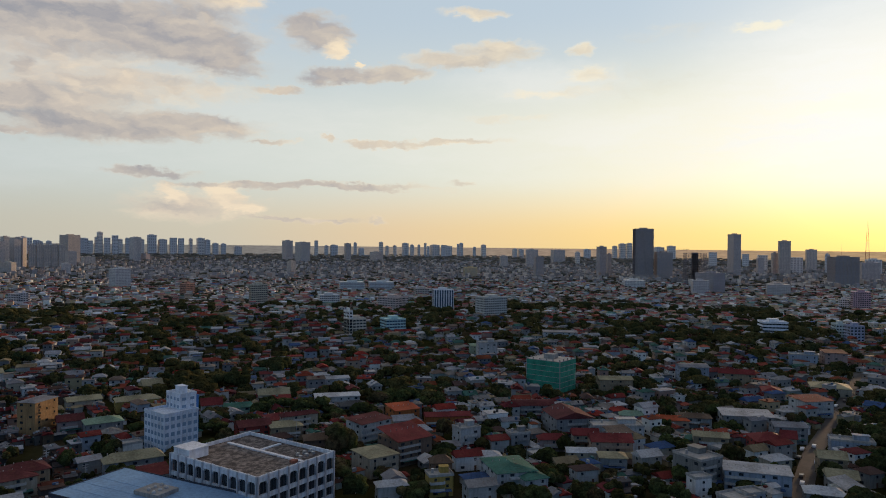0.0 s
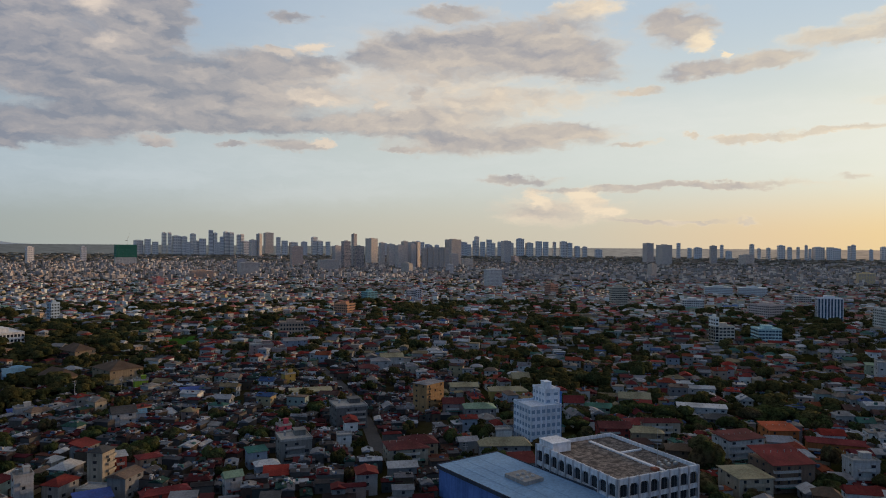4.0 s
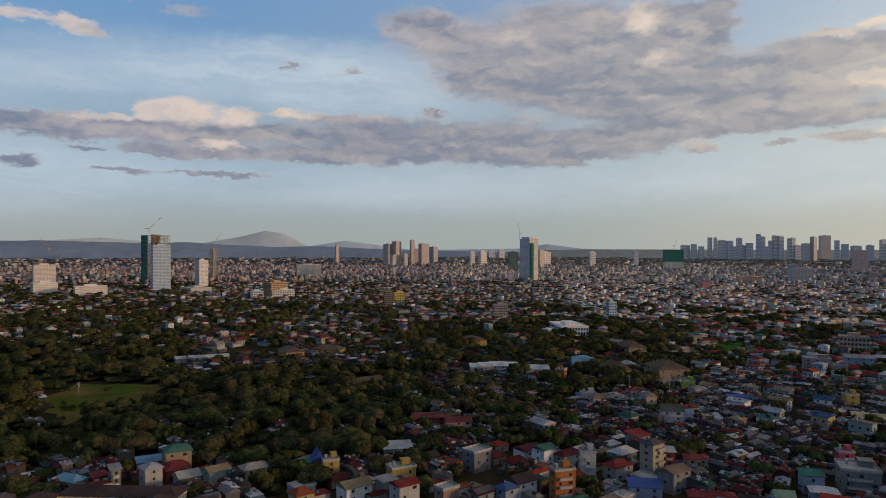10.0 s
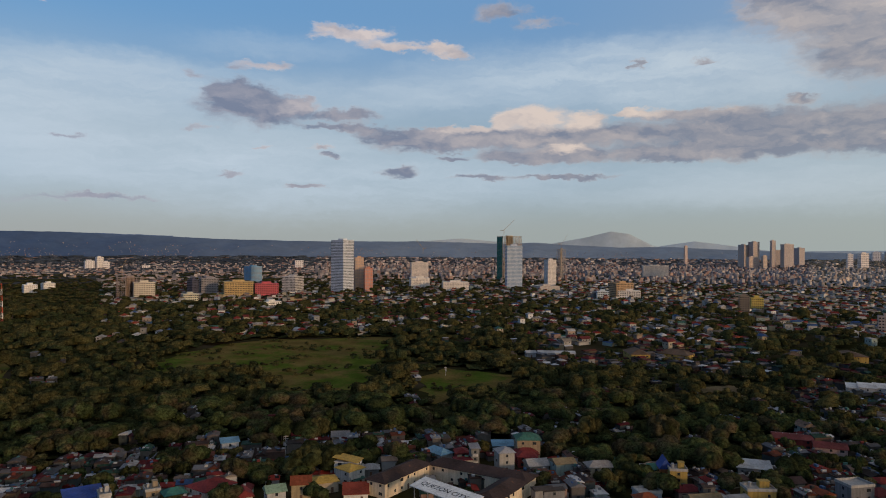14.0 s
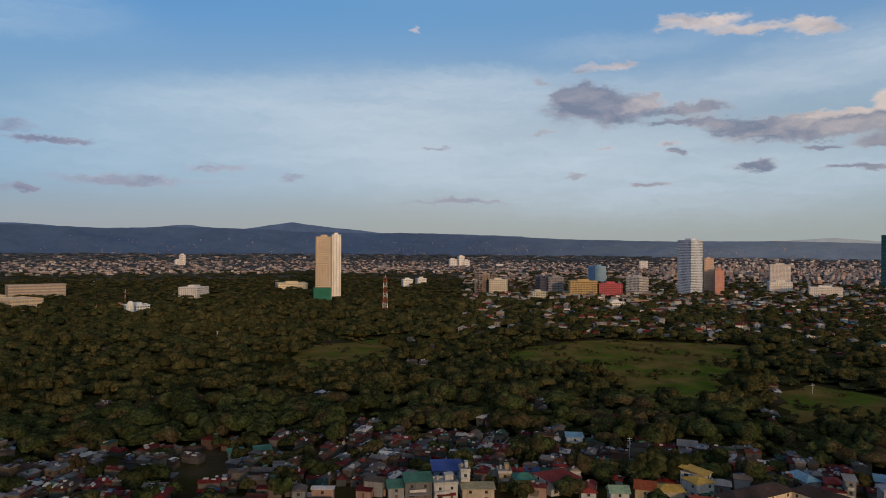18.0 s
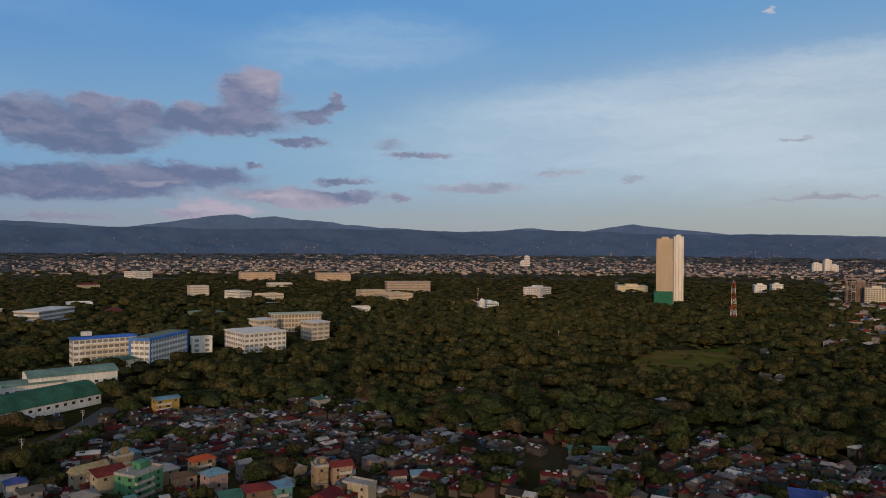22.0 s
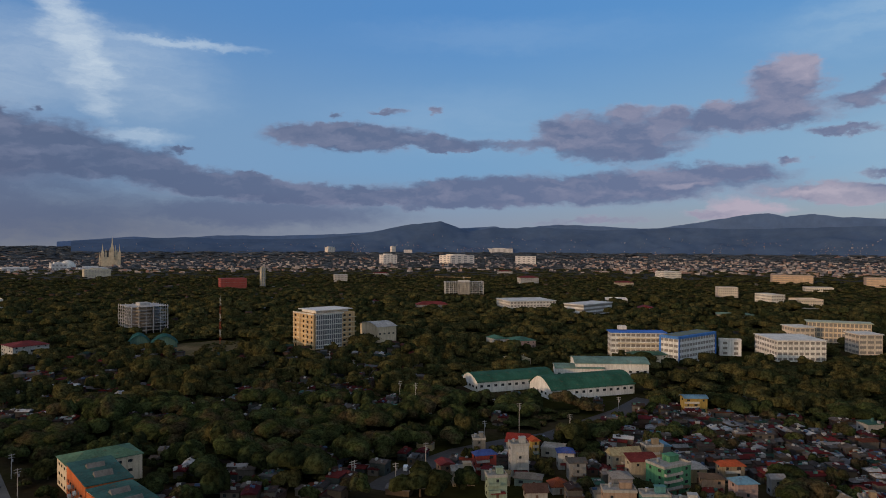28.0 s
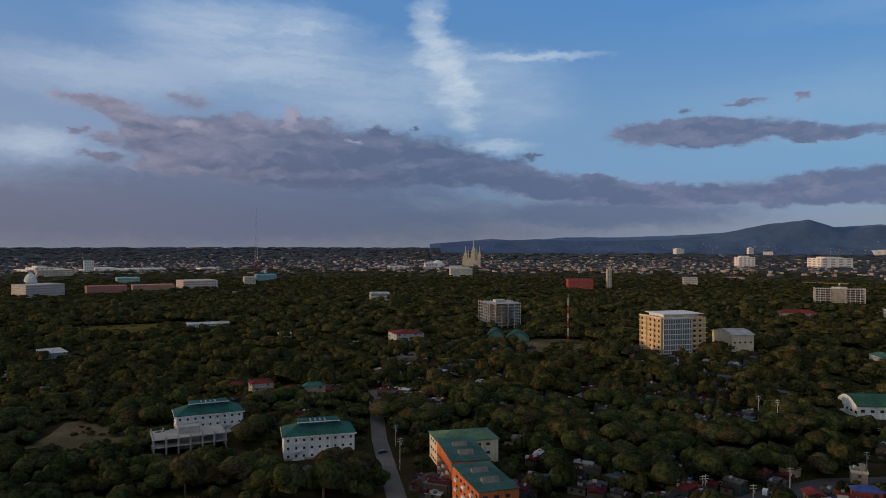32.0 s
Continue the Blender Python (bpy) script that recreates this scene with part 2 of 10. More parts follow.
heap = ovals(heap, [(42.4, 15.3, 1.3, 0.37, 0.65, 1.0), (39.4, 11.8, 3.3, 0.65, 0.8, 0.9), (34.4, 11.5, 0.7, 0.53, 0.9, 0.9), (17.4, 18.7, 2.3, 0.74, 0.8, 0.9), (8.6, 15.5, 1.1, 0.74, 1, 1.0), (6.9, 14.7, 0.4, 0.33, 1, 1.0), (21.0, 4.0, 0.8, 0.78, 1, 1.0), (17.3, 4.0, 1.3, 0.92, 1, 1.0)])
heap = ovals(heap, [(16.4, 2.8, 1.2, 0.55, 1, 1.0), (39.3, 8.4, 1.1, 0.31, 0.85, 1.0), (71.7, 16.7, 4.8, 1.86, 0.3, 0.9), (73.9, 18.1, 3.6, 1.01, 0.2, 0.9), (61.8, 17.1, 7.4, 2.75, 0.3, 1.0), (68.2, 13.9, 4.9, 2.07, 0.2, 1.0), (60.8, 13.2, 7.8, 2.73, 0.15, 1.0), (53.4, 17.1, 3.0, 1.78, 0.15, 1.0)])
heap = ovals(heap, [(50.2, 17.5, 1.9, 1.26, 0.2, 1.0), (57.1, 12.2, 5.6, 1.87, 0.12, 1.0), (50.2, 12.1, 5.0, 2.12, 0.18, 1.0), (73.0, 9.1, 12.4, 1.66, 0.12, 1.0), (78.1, 7.7, 6.7, 0.86, 0.15, 1.0), (66.4, 8.0, 9.5, 1.35, 0.1, 1.0), (62.2, 7.2, 4.4, 0.59, 0.1, 1.0), (57.1, 8.6, 5.1, 1.14, 0.15, 1.0)])
heap = ovals(heap, [(52.0, 9.7, 5.5, 1.26, 0.2, 1.0), (79.3, 10.3, 4.4, 0.42, 0.35, 1.0), (73.0, 11.1, 1.4, 0.35, 0.2, 0.9), (51.1, 7.8, 1.7, 0.41, 0.35, 0.9), (55.3, 17.6, 1.7, 1.18, 0.85, 0.9), (54.8, 14.8, 1.5, 0.61, 0.8, 0.8), (52.0, 16.5, 0.9, 0.6, 0.7, 0.8), (65.5, 17.0, 2.7, 0.67, 0.6, 0.5)])
heap = ovals(heap, [(115.3, 10.9, 3.7, 1.41, 0.06, 1.0), (116.3, 12.1, 2.1, 0.96, 0.12, 1.0), (113.1, 10.8, 3.1, 0.96, 0.15, 1.0), (111.6, 11.3, 1.5, 0.72, 0.55, 1.0), (107.7, 10.7, 2.6, 0.5, 0.2, 1.0), (107.3, 9.7, 3.8, 0.38, 0.15, 1.0), (103.2, 9.1, 4.0, 0.52, 0.15, 1.0), (101.1, 8.5, 4.5, 0.75, 0.15, 1.0)])
heap = ovals(heap, [(96.2, 8.8, 5.6, 0.8, 0.22, 1.0), (88.9, 9.0, 7.6, 0.91, 0.22, 1.0), (89.8, 7.6, 5.8, 0.59, 0.2, 1.0), (93.5, 7.5, 3.0, 0.45, 0.2, 1.0), (82.3, 7.4, 3.0, 0.59, 0.15, 1.0), (103.6, 6.3, 1.7, 0.48, 0.05, 1.0), (98.9, 7.4, 1.3, 0.27, 0.15, 0.9), (96.6, 5.7, 2.8, 0.25, 0.1, 0.9)])
heap = ovals(heap, [(91.6, 6.0, 3.0, 0.27, 0.15, 0.9), (88.4, 5.9, 3.5, 0.25, 0.2, 0.8), (109.5, 8.0, 1.2, 0.25, 0.6, 0.8), (109.1, 7.4, 0.9, 0.25, 0.25, 0.8), (114.2, 7.9, 1.1, 0.25, 0.7, 0.7), (117.0, 5.8, 1.7, 0.25, 0.2, 0.6), (110.8, 4.9, 1.5, 0.25, 0.3, 0.5), (109.0, 17.1, 2.0, 0.55, 0.75, 0.85)])
heap = ovals(heap, [(106.2, 16.7, 2.5, 0.56, 0.9, 0.9), (104.1, 15.9, 2.6, 0.37, 0.75, 0.85), (100.2, 16.0, 2.0, 0.54, 0.85, 0.9), (98.9, 15.5, 1.3, 0.34, 0.7, 0.85), (114.6, 14.3, 2.3, 0.31, 0.6, 0.5), (116.3, 13.8, 1.0, 0.26, 0.3, 0.5), (94.9, 18.6, 2.5, 0.66, 0.25, 0.7), (91.7, 17.7, 2.5, 0.42, 0.3, 0.5)])
heap = ovals(heap, [(84.5, 14.4, 0.4, 0.35, 0.2, 0.8), (79.4, 14.1, 0.9, 0.25, 0.2, 0.7), (97.1, 9.6, 2.3, 0.35, 0.9, 1.0), (99.7, 9.4, 1.4, 0.35, 0.7, 1.0), (92.3, 10.6, 2.7, 1.07, 1, 1.0), (94.4, 10.2, 1.0, 0.62, 0.9, 1.0), (88.2, 10.2, 1.7, 0.68, 0.95, 1.0), (83.3, 10.6, 2.2, 0.4, 0.85, 1.0)])
heap = ovals(heap, [(85.6, 10.7, 1.0, 0.31, 0.8, 1.0), (89.8, 8.1, 1.7, 0.32, 0.85, 1.0), (92.5, 8.7, 2.5, 0.32, 0.5, 1.0), (144.8, 5.9, 4.0, 0.33, 0.35, 0.5), (119.1, 9.2, 1.2, 0.25, 0.3, 0.6), (111.1, 4.9, 1.8, 0.25, 0.3, 0.7), (125.6, 3.6, 3.4, 0.25, 0.3, 0.5), (139.8, 5.5, 1.6, 0.25, 0.3, 0.5)])
heap = ovals(heap, [(130.2, 17.2, 0.5, 0.25, 0.9, 0.6), (114.4, 14.1, 2.1, 0.31, 0.6, 0.5), (119.0, 13.1, 0.9, 0.35, 0.3, 0.5), (156.7, 7.5, 2.8, 0.25, 0.2, 0.7), (159.4, 8.2, 2.0, 0.4, 0.2, 0.5), (151.8, 4.8, 5.9, 0.5, 0.4, 0.4), (127.2, 3.5, 4.7, 0.25, 0.25, 0.6), (130.1, 17.1, 0.6, 0.25, 0.8, 0.6)])
heap = ovals(heap, [(128.5, 7.9, 1.1, 0.25, 0.3, 0.6), (194.3, 4.2, 6.7, 1.05, 0.06, 1.0), (184.2, 4.4, 11.7, 1.37, 0.06, 1.0), (175.9, 5.3, 6.3, 0.92, 0.05, 1.0), (196.0, 3.3, 4.3, 0.61, 0.05, 1.0), (204.8, 3.8, 5.0, 0.89, 0.12, 1.0), (165.8, 3.9, 6.1, 0.78, 0.2, 1.0), (171.8, 9.7, 5.3, 1.08, 0.06, 1.0)])
heap = ovals(heap, [(175.0, 9.4, 3.0, 0.99, 0.1, 1.0), (170.4, 11.1, 2.7, 1.69, 0.15, 1.0), (170.2, 12.2, 2.4, 1.76, 0.35, 1.0), (164.3, 11.1, 0.9, 1.05, 0.12, 1.0), (165.6, 10.2, 1.4, 0.62, 0.05, 1.0), (166.7, 8.2, 2.0, 0.36, 0, 1.0), (182.4, 8.3, 5.7, 1.9, 0.06, 1.0), (186.1, 9.2, 2.6, 1.11, 0.18, 1.0)])
heap = ovals(heap, [(186.1, 8.0, 5.2, 0.67, 0.1, 1.0), (182.4, 7.2, 4.2, 0.77, 0.02, 1.0), (191.8, 8.2, 2.8, 0.44, 0.2, 0.6), (203.7, 8.4, 6.0, 1.04, 0.08, 1.0), (205.5, 8.7, 3.3, 0.87, 0.2, 1.0), (196.0, 8.0, 3.1, 0.43, 0.15, 0.9), (197.2, 10.7, 0.6, 0.42, 0.4, 0.6), (201.5, 10.8, 1.7, 0.25, 0.3, 0.5)])
heap = ovals(heap, [(162.7, 4.0, 2.9, 0.5, 0.15, 1.0), (163.1, 5.3, 2.3, 0.36, 0.1, 0.9), (158.5, 3.7, 0.8, 0.4, 0.25, 0.9), (169.9, 6.2, 1.0, 0.27, 0.1, 0.9), (156.7, 7.3, 3.1, 0.25, 0.15, 0.6), (151.8, 4.9, 4.1, 0.55, 0.35, 0.35), (184.2, 1.8, 5.7, 0.32, 0.35, 0.6), (169.7, 13.1, 1.7, 0.88, 0.6, 1.0)])
heap = ovals(heap, [(164.0, 11.9, 0.6, 0.44, 0.3, 1.0), (175.5, 10.1, 1.2, 0.54, 0.35, 1.0), (181.5, 10.3, 1.6, 0.8, 0.4, 1.0), (178.7, 9.9, 1.4, 0.99, 0.3, 1.0), (167.6, 3.9, 3.3, 0.55, 0.85, 1.0), (165.8, 3.4, 2.8, 0.41, 0.65, 1.0), (173.6, 2.7, 2.8, 0.7, 1, 1.0), (175.9, 2.2, 1.9, 0.37, 0.7, 1.0)])
heap = ovals(heap, [(178.2, 4.5, 2.4, 0.25, 0.5, 0.8), (204.0, 8.7, 5.8, 0.95, 0.05, 1.0), (206.7, 9.1, 3.4, 0.72, 0.18, 1.0), (199.3, 8.4, 4.4, 0.45, 0.12, 1.0), (195.6, 7.8, 2.9, 0.25, 0.15, 0.9), (197.0, 10.7, 0.7, 0.31, 0.25, 0.7), (205.4, 10.5, 0.6, 0.25, 0.2, 0.7), (201.2, 10.8, 1.4, 0.25, 0.25, 0.5)])
heap = ovals(heap, [(213.0, 4.4, 5.1, 0.99, 0.05, 1.0), (211.7, 5.3, 1.4, 0.41, 0.05, 1.0), (206.3, 3.9, 6.6, 0.6, 0.08, 1.0), (233.0, 6.0, 11.9, 1.82, 0.06, 1.0), (236.6, 7.7, 11.4, 2.14, 0.08, 1.0), (227.5, 6.9, 6.7, 1.55, 0.03, 1.0), (221.4, 5.8, 4.9, 1.1, 0.03, 1.0), (243.9, 8.1, 5.6, 1.8, 0.28, 1.0)])
heap = ovals(heap, [(246.8, 7.7, 2.6, 1.77, 0.25, 1.0), (240.5, 9.0, 2.2, 1.09, 0.4, 1.0), (235.7, 9.3, 2.3, 1.11, 0.28, 1.0), (249.9, 10.2, 2.4, 0.57, 0.45, 0.9), (251.7, 10.7, 2.3, 0.4, 0.5, 0.8), (248.9, 9.4, 1.6, 0.41, 0.5, 0.9), (244.7, 11.0, 2.2, 0.75, 0.35, 0.6), (251.0, 6.5, 1.3, 0.53, 0.05, 1.0)])
heap = ovals(heap, [(250.6, 7.9, 1.0, 0.41, 0.3, 0.9), (252.6, 8.2, 0.8, 0.32, 0.2, 0.8), (229.8, 8.8, 0.8, 0.63, 0.1, 1.0), (227.3, 9.3, 0.5, 0.27, 0.1, 0.8), (217.3, 7.1, 0.9, 0.27, 0, 1.0), (211.9, 5.1, 1.6, 0.4, 0.03, 1.0), (212.8, 4.3, 6.0, 0.68, 0.05, 1.0), (205.8, 3.8, 6.5, 0.57, 0.08, 1.0)])
heap = ovals(heap, [(246.0, 5.8, 5.0, 0.34, 0.42, 0.8), (241.8, 6.7, 3.6, 0.35, 0.3, 0.7), (244.7, 9.2, 0.9, 0.34, 0.7, 1.0), (236.8, 10.1, 0.7, 0.97, 1, 1.0), (231.2, 8.1, 0.5, 0.27, 0.9, 1.0)])


def parted(colour):
    n = W.add("ShaderNodeSeparateColor")
    W.link(colour, n.inputs[0])
    return n.outputs[0], n.outputs[1]


heap = ovals(heap, [(216.8, 5.0, 3.6, 0.9, 0.04, 1.0), (221.5, 5.9, 4.5, 1.2, 0.04, 1.0), (206.0, 4.1, 6.0, 0.8, 0.06, 0.9), (192.0, 4.4, 9.0, 0.9, 0.05, 0.9)])
nearest_bank = None
for a, e, w, h in ((246.0, 2.2, 41.9, 2.8), (240.0, 4.0, 24.0, 3.2), (212.0, 2.4, 14.0, 1.6)):
    n = W.add("ShaderNodeVectorMath", operation="MULTIPLY_ADD")
    W.put(n.inputs[0], flat_p), W.put(n.inputs[1], (1 / w, 1 / h, 0)), W.put(n.inputs[2], ((MID - a) / w, -e / h, 0))
    d = W.vec("LENGTH", n.outputs[0], out=1)
    nearest_bank = d if nearest_bank is None else W.math("MINIMUM", nearest_bank, d)
tone, cover = parted(heap)
tone = W.math("DIVIDE", tone, W.math("MAXIMUM", cover, 0.01))
thick = W.step(W.math("ADD", cover, W.math("MULTIPLY_ADD", tear, 0.8, -0.36)), 0.12, 0.9, 0.0, 0.92)
thin = W.math("MULTIPLY", parted(veil)[1], W.step(curl, 0.32, 0.66, 0.5, 1.15))
low_bank = W.step(W.math("ADD", nearest_bank, W.math("MULTIPLY_ADD", tear, 0.5, -0.25)), 1.1, 0.4, 0.0, 0.8)
relief = W.math("MULTIPLY", W.math("SUBTRACT", soft, soft_up), 1.2)
grain = W.math("MULTIPLY_ADD", tear, 0.36, -0.18)
rim = W.step(thick, 0.85, 0.15, 0.0, 0.25)
tone = W.math("ADD", W.math("ADD", W.math("ADD", tone, relief), grain), rim, clamp=True)
cloud_c = W.mix(tone, shade_c, lit_c)
clear = W.mix(thin, clear, veil_c)
clear = W.mix(low_bank, clear, shade_c)
clear = W.mix(thick, clear, cloud_c)
back = W.add("ShaderNodeBackground")
W.link(clear, back.inputs[0])
back.inputs[1].default_value = 1.0
W.link(back.outputs[0], W.add("ShaderNodeOutputWorld").inputs[0])

sun_data = bpy.data.lights.new("sun", "SUN")
sun_data.energy, sun_data.angle, sun_data.color = 1.9, radians(4), (1.0, 0.64, 0.36)
sun = new("sun", sun_data)
sun_from = Vector((-math.sin(radians(SUN_AZ)) * math.cos(radians(SUN_EL)), math.cos(radians(SUN_AZ)) * math.cos(radians(SUN_EL)), math.sin(radians(SUN_EL))))
sun.matrix_world = look(sun_from * 900 + Vector((0, 0, 300)), Vector((0, 0, 300)))
scene.view_settings.exposure = 0.0

# ---------------------------------------------------------------- materials
MATS = {}


def shader(name, build):
    """A material made once: build(nodes, principled)."""
    if name not in MATS:
        m = bpy.data.materials.new(name)
        m.use_nodes = True
        n = Nodes(m.node_tree)
        build(n, m.node_tree.nodes["Principled BSDF"])
        MATS[name] = m
    return MATS[name]


def weathered(n, b, colour, rough=0.8, grain=1.5, patch=0.12, vary=0.25, bump=0.02, gloss=0.2):
    """colour with stains of some metres and grain below a metre, in world size."""
    at = n.add("ShaderNodeTexCoord").outputs["Object"]
    big = n.noise(at, patch, 3)
    small = n.noise(at, grain, 4, 0.65)
    k = n.math("ADD", n.math("MULTIPLY", big, 0.55), n.math("MULTIPLY", small, 0.45))
    f = n.step(k, 0.3, 0.7, 1 - vary, 1 + vary * 0.6)
    c = n.vec("MULTIPLY", colour if not isinstance(colour, tuple) else colour[:3], n.xyz(f, f, f))
    n.link(c, b.inputs["Base Color"])
    n.put(b.inputs["Roughness"], rough)
    n.put(b.inputs["Specular IOR Level"], gloss)
    if bump:
        u = n.add("ShaderNodeBump")
        u.inputs["Strength"].default_value, u.inputs["Distance"].default_value = 0.5, bump
        n.link(small, u.inputs["Height"])
        n.link(u.outputs[0], b.inputs["Normal"])


def paint(r, g, b_, rough=0.8, vary=0.25):
    """Painted or bare masonry of that colour, streaked by rain."""
    def build(n, b):
        at = n.add("ShaderNodeTexCoord").outputs["Object"]
        streak = n.noise(n.vec("MULTIPLY", at, (1.0, 1.0, 0.12)), 0.9, 3)
        f = n.step(streak, 0.35, 0.75, 1.0, 0.72)
        weathered(n, b, n.vec("MULTIPLY", (r, g, b_), n.xyz(f, f, f)), rough, vary=vary, gloss=0.1)
    return shader(f"paint_{r:.2f}_{g:.2f}_{b_:.2f}", build)


def sheet(r, g, b_, ridge=4.0):
    """Corrugated metal roofing, rusty in places."""
    def build(n, b):
        at = n.add("ShaderNodeTexCoord").outputs["Object"]
        rust = n.step(n.noise(at, 0.35, 5, 0.7), 0.55, 0.72)
        c = n.mix(n.math("MULTIPLY", rust, 0.55), (r, g, b_), (0.16, 0.075, 0.045))
        weathered(n, b, c, 0.75, grain=1.2, vary=0.45, bump=0.03, gloss=0.05)
    return shader(f"sheet_{r:.2f}_{g:.2f}_{b_:.2f}", build)


def by_island(name, stops, rough=0.8, vary=0.25, metal_rust=False):
    """One of the colours of stops for each separate piece of the mesh."""
    def build(n, b):
        pick = n.add("ShaderNodeNewGeometry").outputs["Random Per Island"]
        c = n.ramp(pick, [(k / len(stops), s) for k, s in enumerate(stops)], "CONSTANT")
        if metal_rust:
            at = n.add("ShaderNodeTexCoord").outputs["Object"]
            rust = n.step(n.noise(at, 0.3, 5, 0.7), 0.55, 0.72)
            c = n.mix(n.math("MULTIPLY", rust, 0.5), c, (0.16, 0.075, 0.045))
        weathered(n, b, c, 0.8, vary=vary, grain=0.9, gloss=0.05)
    return shader(name, build)


ROOFS = [(0.135, 0.022, 0.020), (0.185, 0.040, 0.024), (0.17, 0.17, 0.18), (0.30, 0.29, 0.28), (0.095, 0.018, 0.022), (0.21, 0.20, 0.19),
         (0.04, 0.10, 0.08), (0.19, 0.15, 0.09), (0.165, 0.048, 0.024), (0.26, 0.26, 0.27), (0.15, 0.11, 0.085), (0.04, 0.075, 0.16),
         (0.215, 0.030, 0.022), (0.11, 0.026, 0.026), (0.19, 0.165, 0.14), (0.36, 0.36, 0.36), (0.145, 0.028, 0.024), (0.07, 0.042, 0.036)]
WALLS = [(0.321, 0.310, 0.285), (0.232, 0.229, 0.216), (0.341, 0.300, 0.229), (0.269, 0.259, 0.244), (0.310, 0.232, 0.175), (0.188, 0.188, 0.188),
         (0.362, 0.351, 0.330), (0.232, 0.285, 0.259), (0.249, 0.280, 0.321), (0.321, 0.259, 0.155), (0.259, 0.175, 0.145), (0.155, 0.155, 0.160), (0.341, 0.330, 0.310), (0.60, 0.59, 0.57), (0.62, 0.60, 0.55)]
SHANTY = [(0.081, 0.071, 0.068), (0.071, 0.012, 0.014), (0.056, 0.050, 0.048), (0.124, 0.124, 0.136), (0.034, 0.026, 0.026), (0.077, 0.026, 0.016), (0.093, 0.016, 0.016), (0.037, 0.032, 0.032),
          (0.074, 0.071, 0.074), (0.019, 0.046, 0.038), (0.087, 0.093, 0.105), (0.056, 0.034, 0.027), (0.186, 0.192, 0.205), (0.059, 0.015, 0.017), (0.062, 0.011, 0.015), (0.031, 0.022, 0.021), (0.34, 0.35, 0.37)]
M_ROOFS = by_island("mixed_roofing", ROOFS, 0.6, 0.5, True)
M_WALLS = by_island("mixed_walls", WALLS, 0.85, 0.25)
M_SHWALL = by_island("shanty_walls", [(0.060, 0.055, 0.053), (0.090, 0.084, 0.078), (0.078, 0.051, 0.041), (0.108, 0.096, 0.084), (0.045, 0.054, 0.054), (0.084, 0.063, 0.045)], 0.9, 0.3)
M_SHANTY = by_island("shanty_roofing", SHANTY, 0.6, 0.5, True)
M_BITS = by_island("roof_clutter", [(0.270, 0.276, 0.288), (0.072, 0.072, 0.072), (0.180, 0.180, 0.186), (0.060, 0.102, 0.180), (0.132, 0.036, 0.030), (0.330, 0.330, 0.324), (0.030, 0.030, 0.030), (0.060, 0.132, 0.120)], 0.8, 0.2)
# far panes and walls: haze is put into their base colour
M_FARPANE = shader("hazed_panes", lambda n, b: (n.put(b.inputs["Base Color"], (0.27, 0.25, 0.25)), n.put(b.inputs["Roughness"], 0.5)))
M_FARWALL = by_island("hazed_distant_walls", [(0.44, 0.38, 0.34), (0.31, 0.28, 0.26), (0.56, 0.47, 0.39), (0.27, 0.24, 0.22), (0.37, 0.34, 0.33), (0.44, 0.32, 0.25), (0.24, 0.22, 0.21), (0.70, 0.60, 0.50)], 0.85, 0.2)


def _leaf(n, b, stops):
    at = n.add("ShaderNodeTexCoord").outputs["Object"]
    pick = n.math("FRACT", n.math("ADD", n.add("ShaderNodeObjectInfo").outputs["Random"], n.noise(at, 0.05, 3, 0.6)))
    c = n.ramp(pick, [(k / (len(stops) - 1), s) for k, s in enumerate(stops)])
    isl = n.add("ShaderNodeNewGeometry").outputs["Random Per Island"]
    f = n.math("MULTIPLY", n.step(isl, 0, 1, 0.72, 1.25), n.step(n.noise(at, 0.75, 5, 0.78), 0.36, 0.64, 0.42, 1.6))
    n.link(n.vec("MULTIPLY", c, n.xyz(f, f, f)), b.inputs["Base Color"])
    n.put(b.inputs["Roughness"], 0.8)
    n.put(b.inputs["Specular IOR Level"], 0.0)
    u = n.add("ShaderNodeBump")
    u.inputs["Strength"].default_value, u.inputs["Distance"].default_value = 1.0, 1.3
    n.link(n.noise(at, 0.6, 5, 0.78), u.inputs["Height"])
    n.link(u.outputs[0], b.inputs["Normal"])


LEAF_STOPS = [(0.020, 0.025, 0.010), (0.038, 0.040, 0.016), (0.026, 0.034, 0.015), (0.064, 0.056, 0.022), (0.026, 0.031, 0.012), (0.058, 0.044, 0.025), (0.040, 0.052, 0.019), (0.022, 0.027, 0.013)]
# far leaves: grey and blue of the haze painted into the colour
M_FARLEAF = shader("hazed_distant_leaves", lambda n, b: _leaf(n, b, [(0.115, 0.112, 0.092), (0.135, 0.122, 0.098), (0.120, 0.114, 0.098)]))
M_EASTLEAF = shader("hazed_foothill_leaves", lambda n, b: _leaf(n, b, [(0.062, 0.072, 0.084), (0.074, 0.080, 0.086), (0.066, 0.076, 0.088)]))
M_LEAF = shader("leaves", lambda n, b: _leaf(n, b, LEAF_STOPS))
# farther western quarters: the same colours lightened to stand for haze
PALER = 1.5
M_WESTROOF = by_island("hazed_roofing", [tuple(min(0.8, 0.05 + v * PALER) for v in c) for c in ROOFS], 0.8, 0.4)
M_WESTWALL = by_island("hazed_walls", [(min(0.8, 0.08 + c[0] * PALER), min(0.8, 0.07 + c[1] * PALER * 0.92), min(0.8, 0.06 + c[2] * PALER * 0.8)) for c in WALLS], 0.85, 0.25)
M_WESTLEAF = shader("hazed_leaves", lambda n, b: _leaf(n, b, [(0.052, 0.050, 0.032), (0.066, 0.058, 0.036), (0.056, 0.054, 0.036)]))
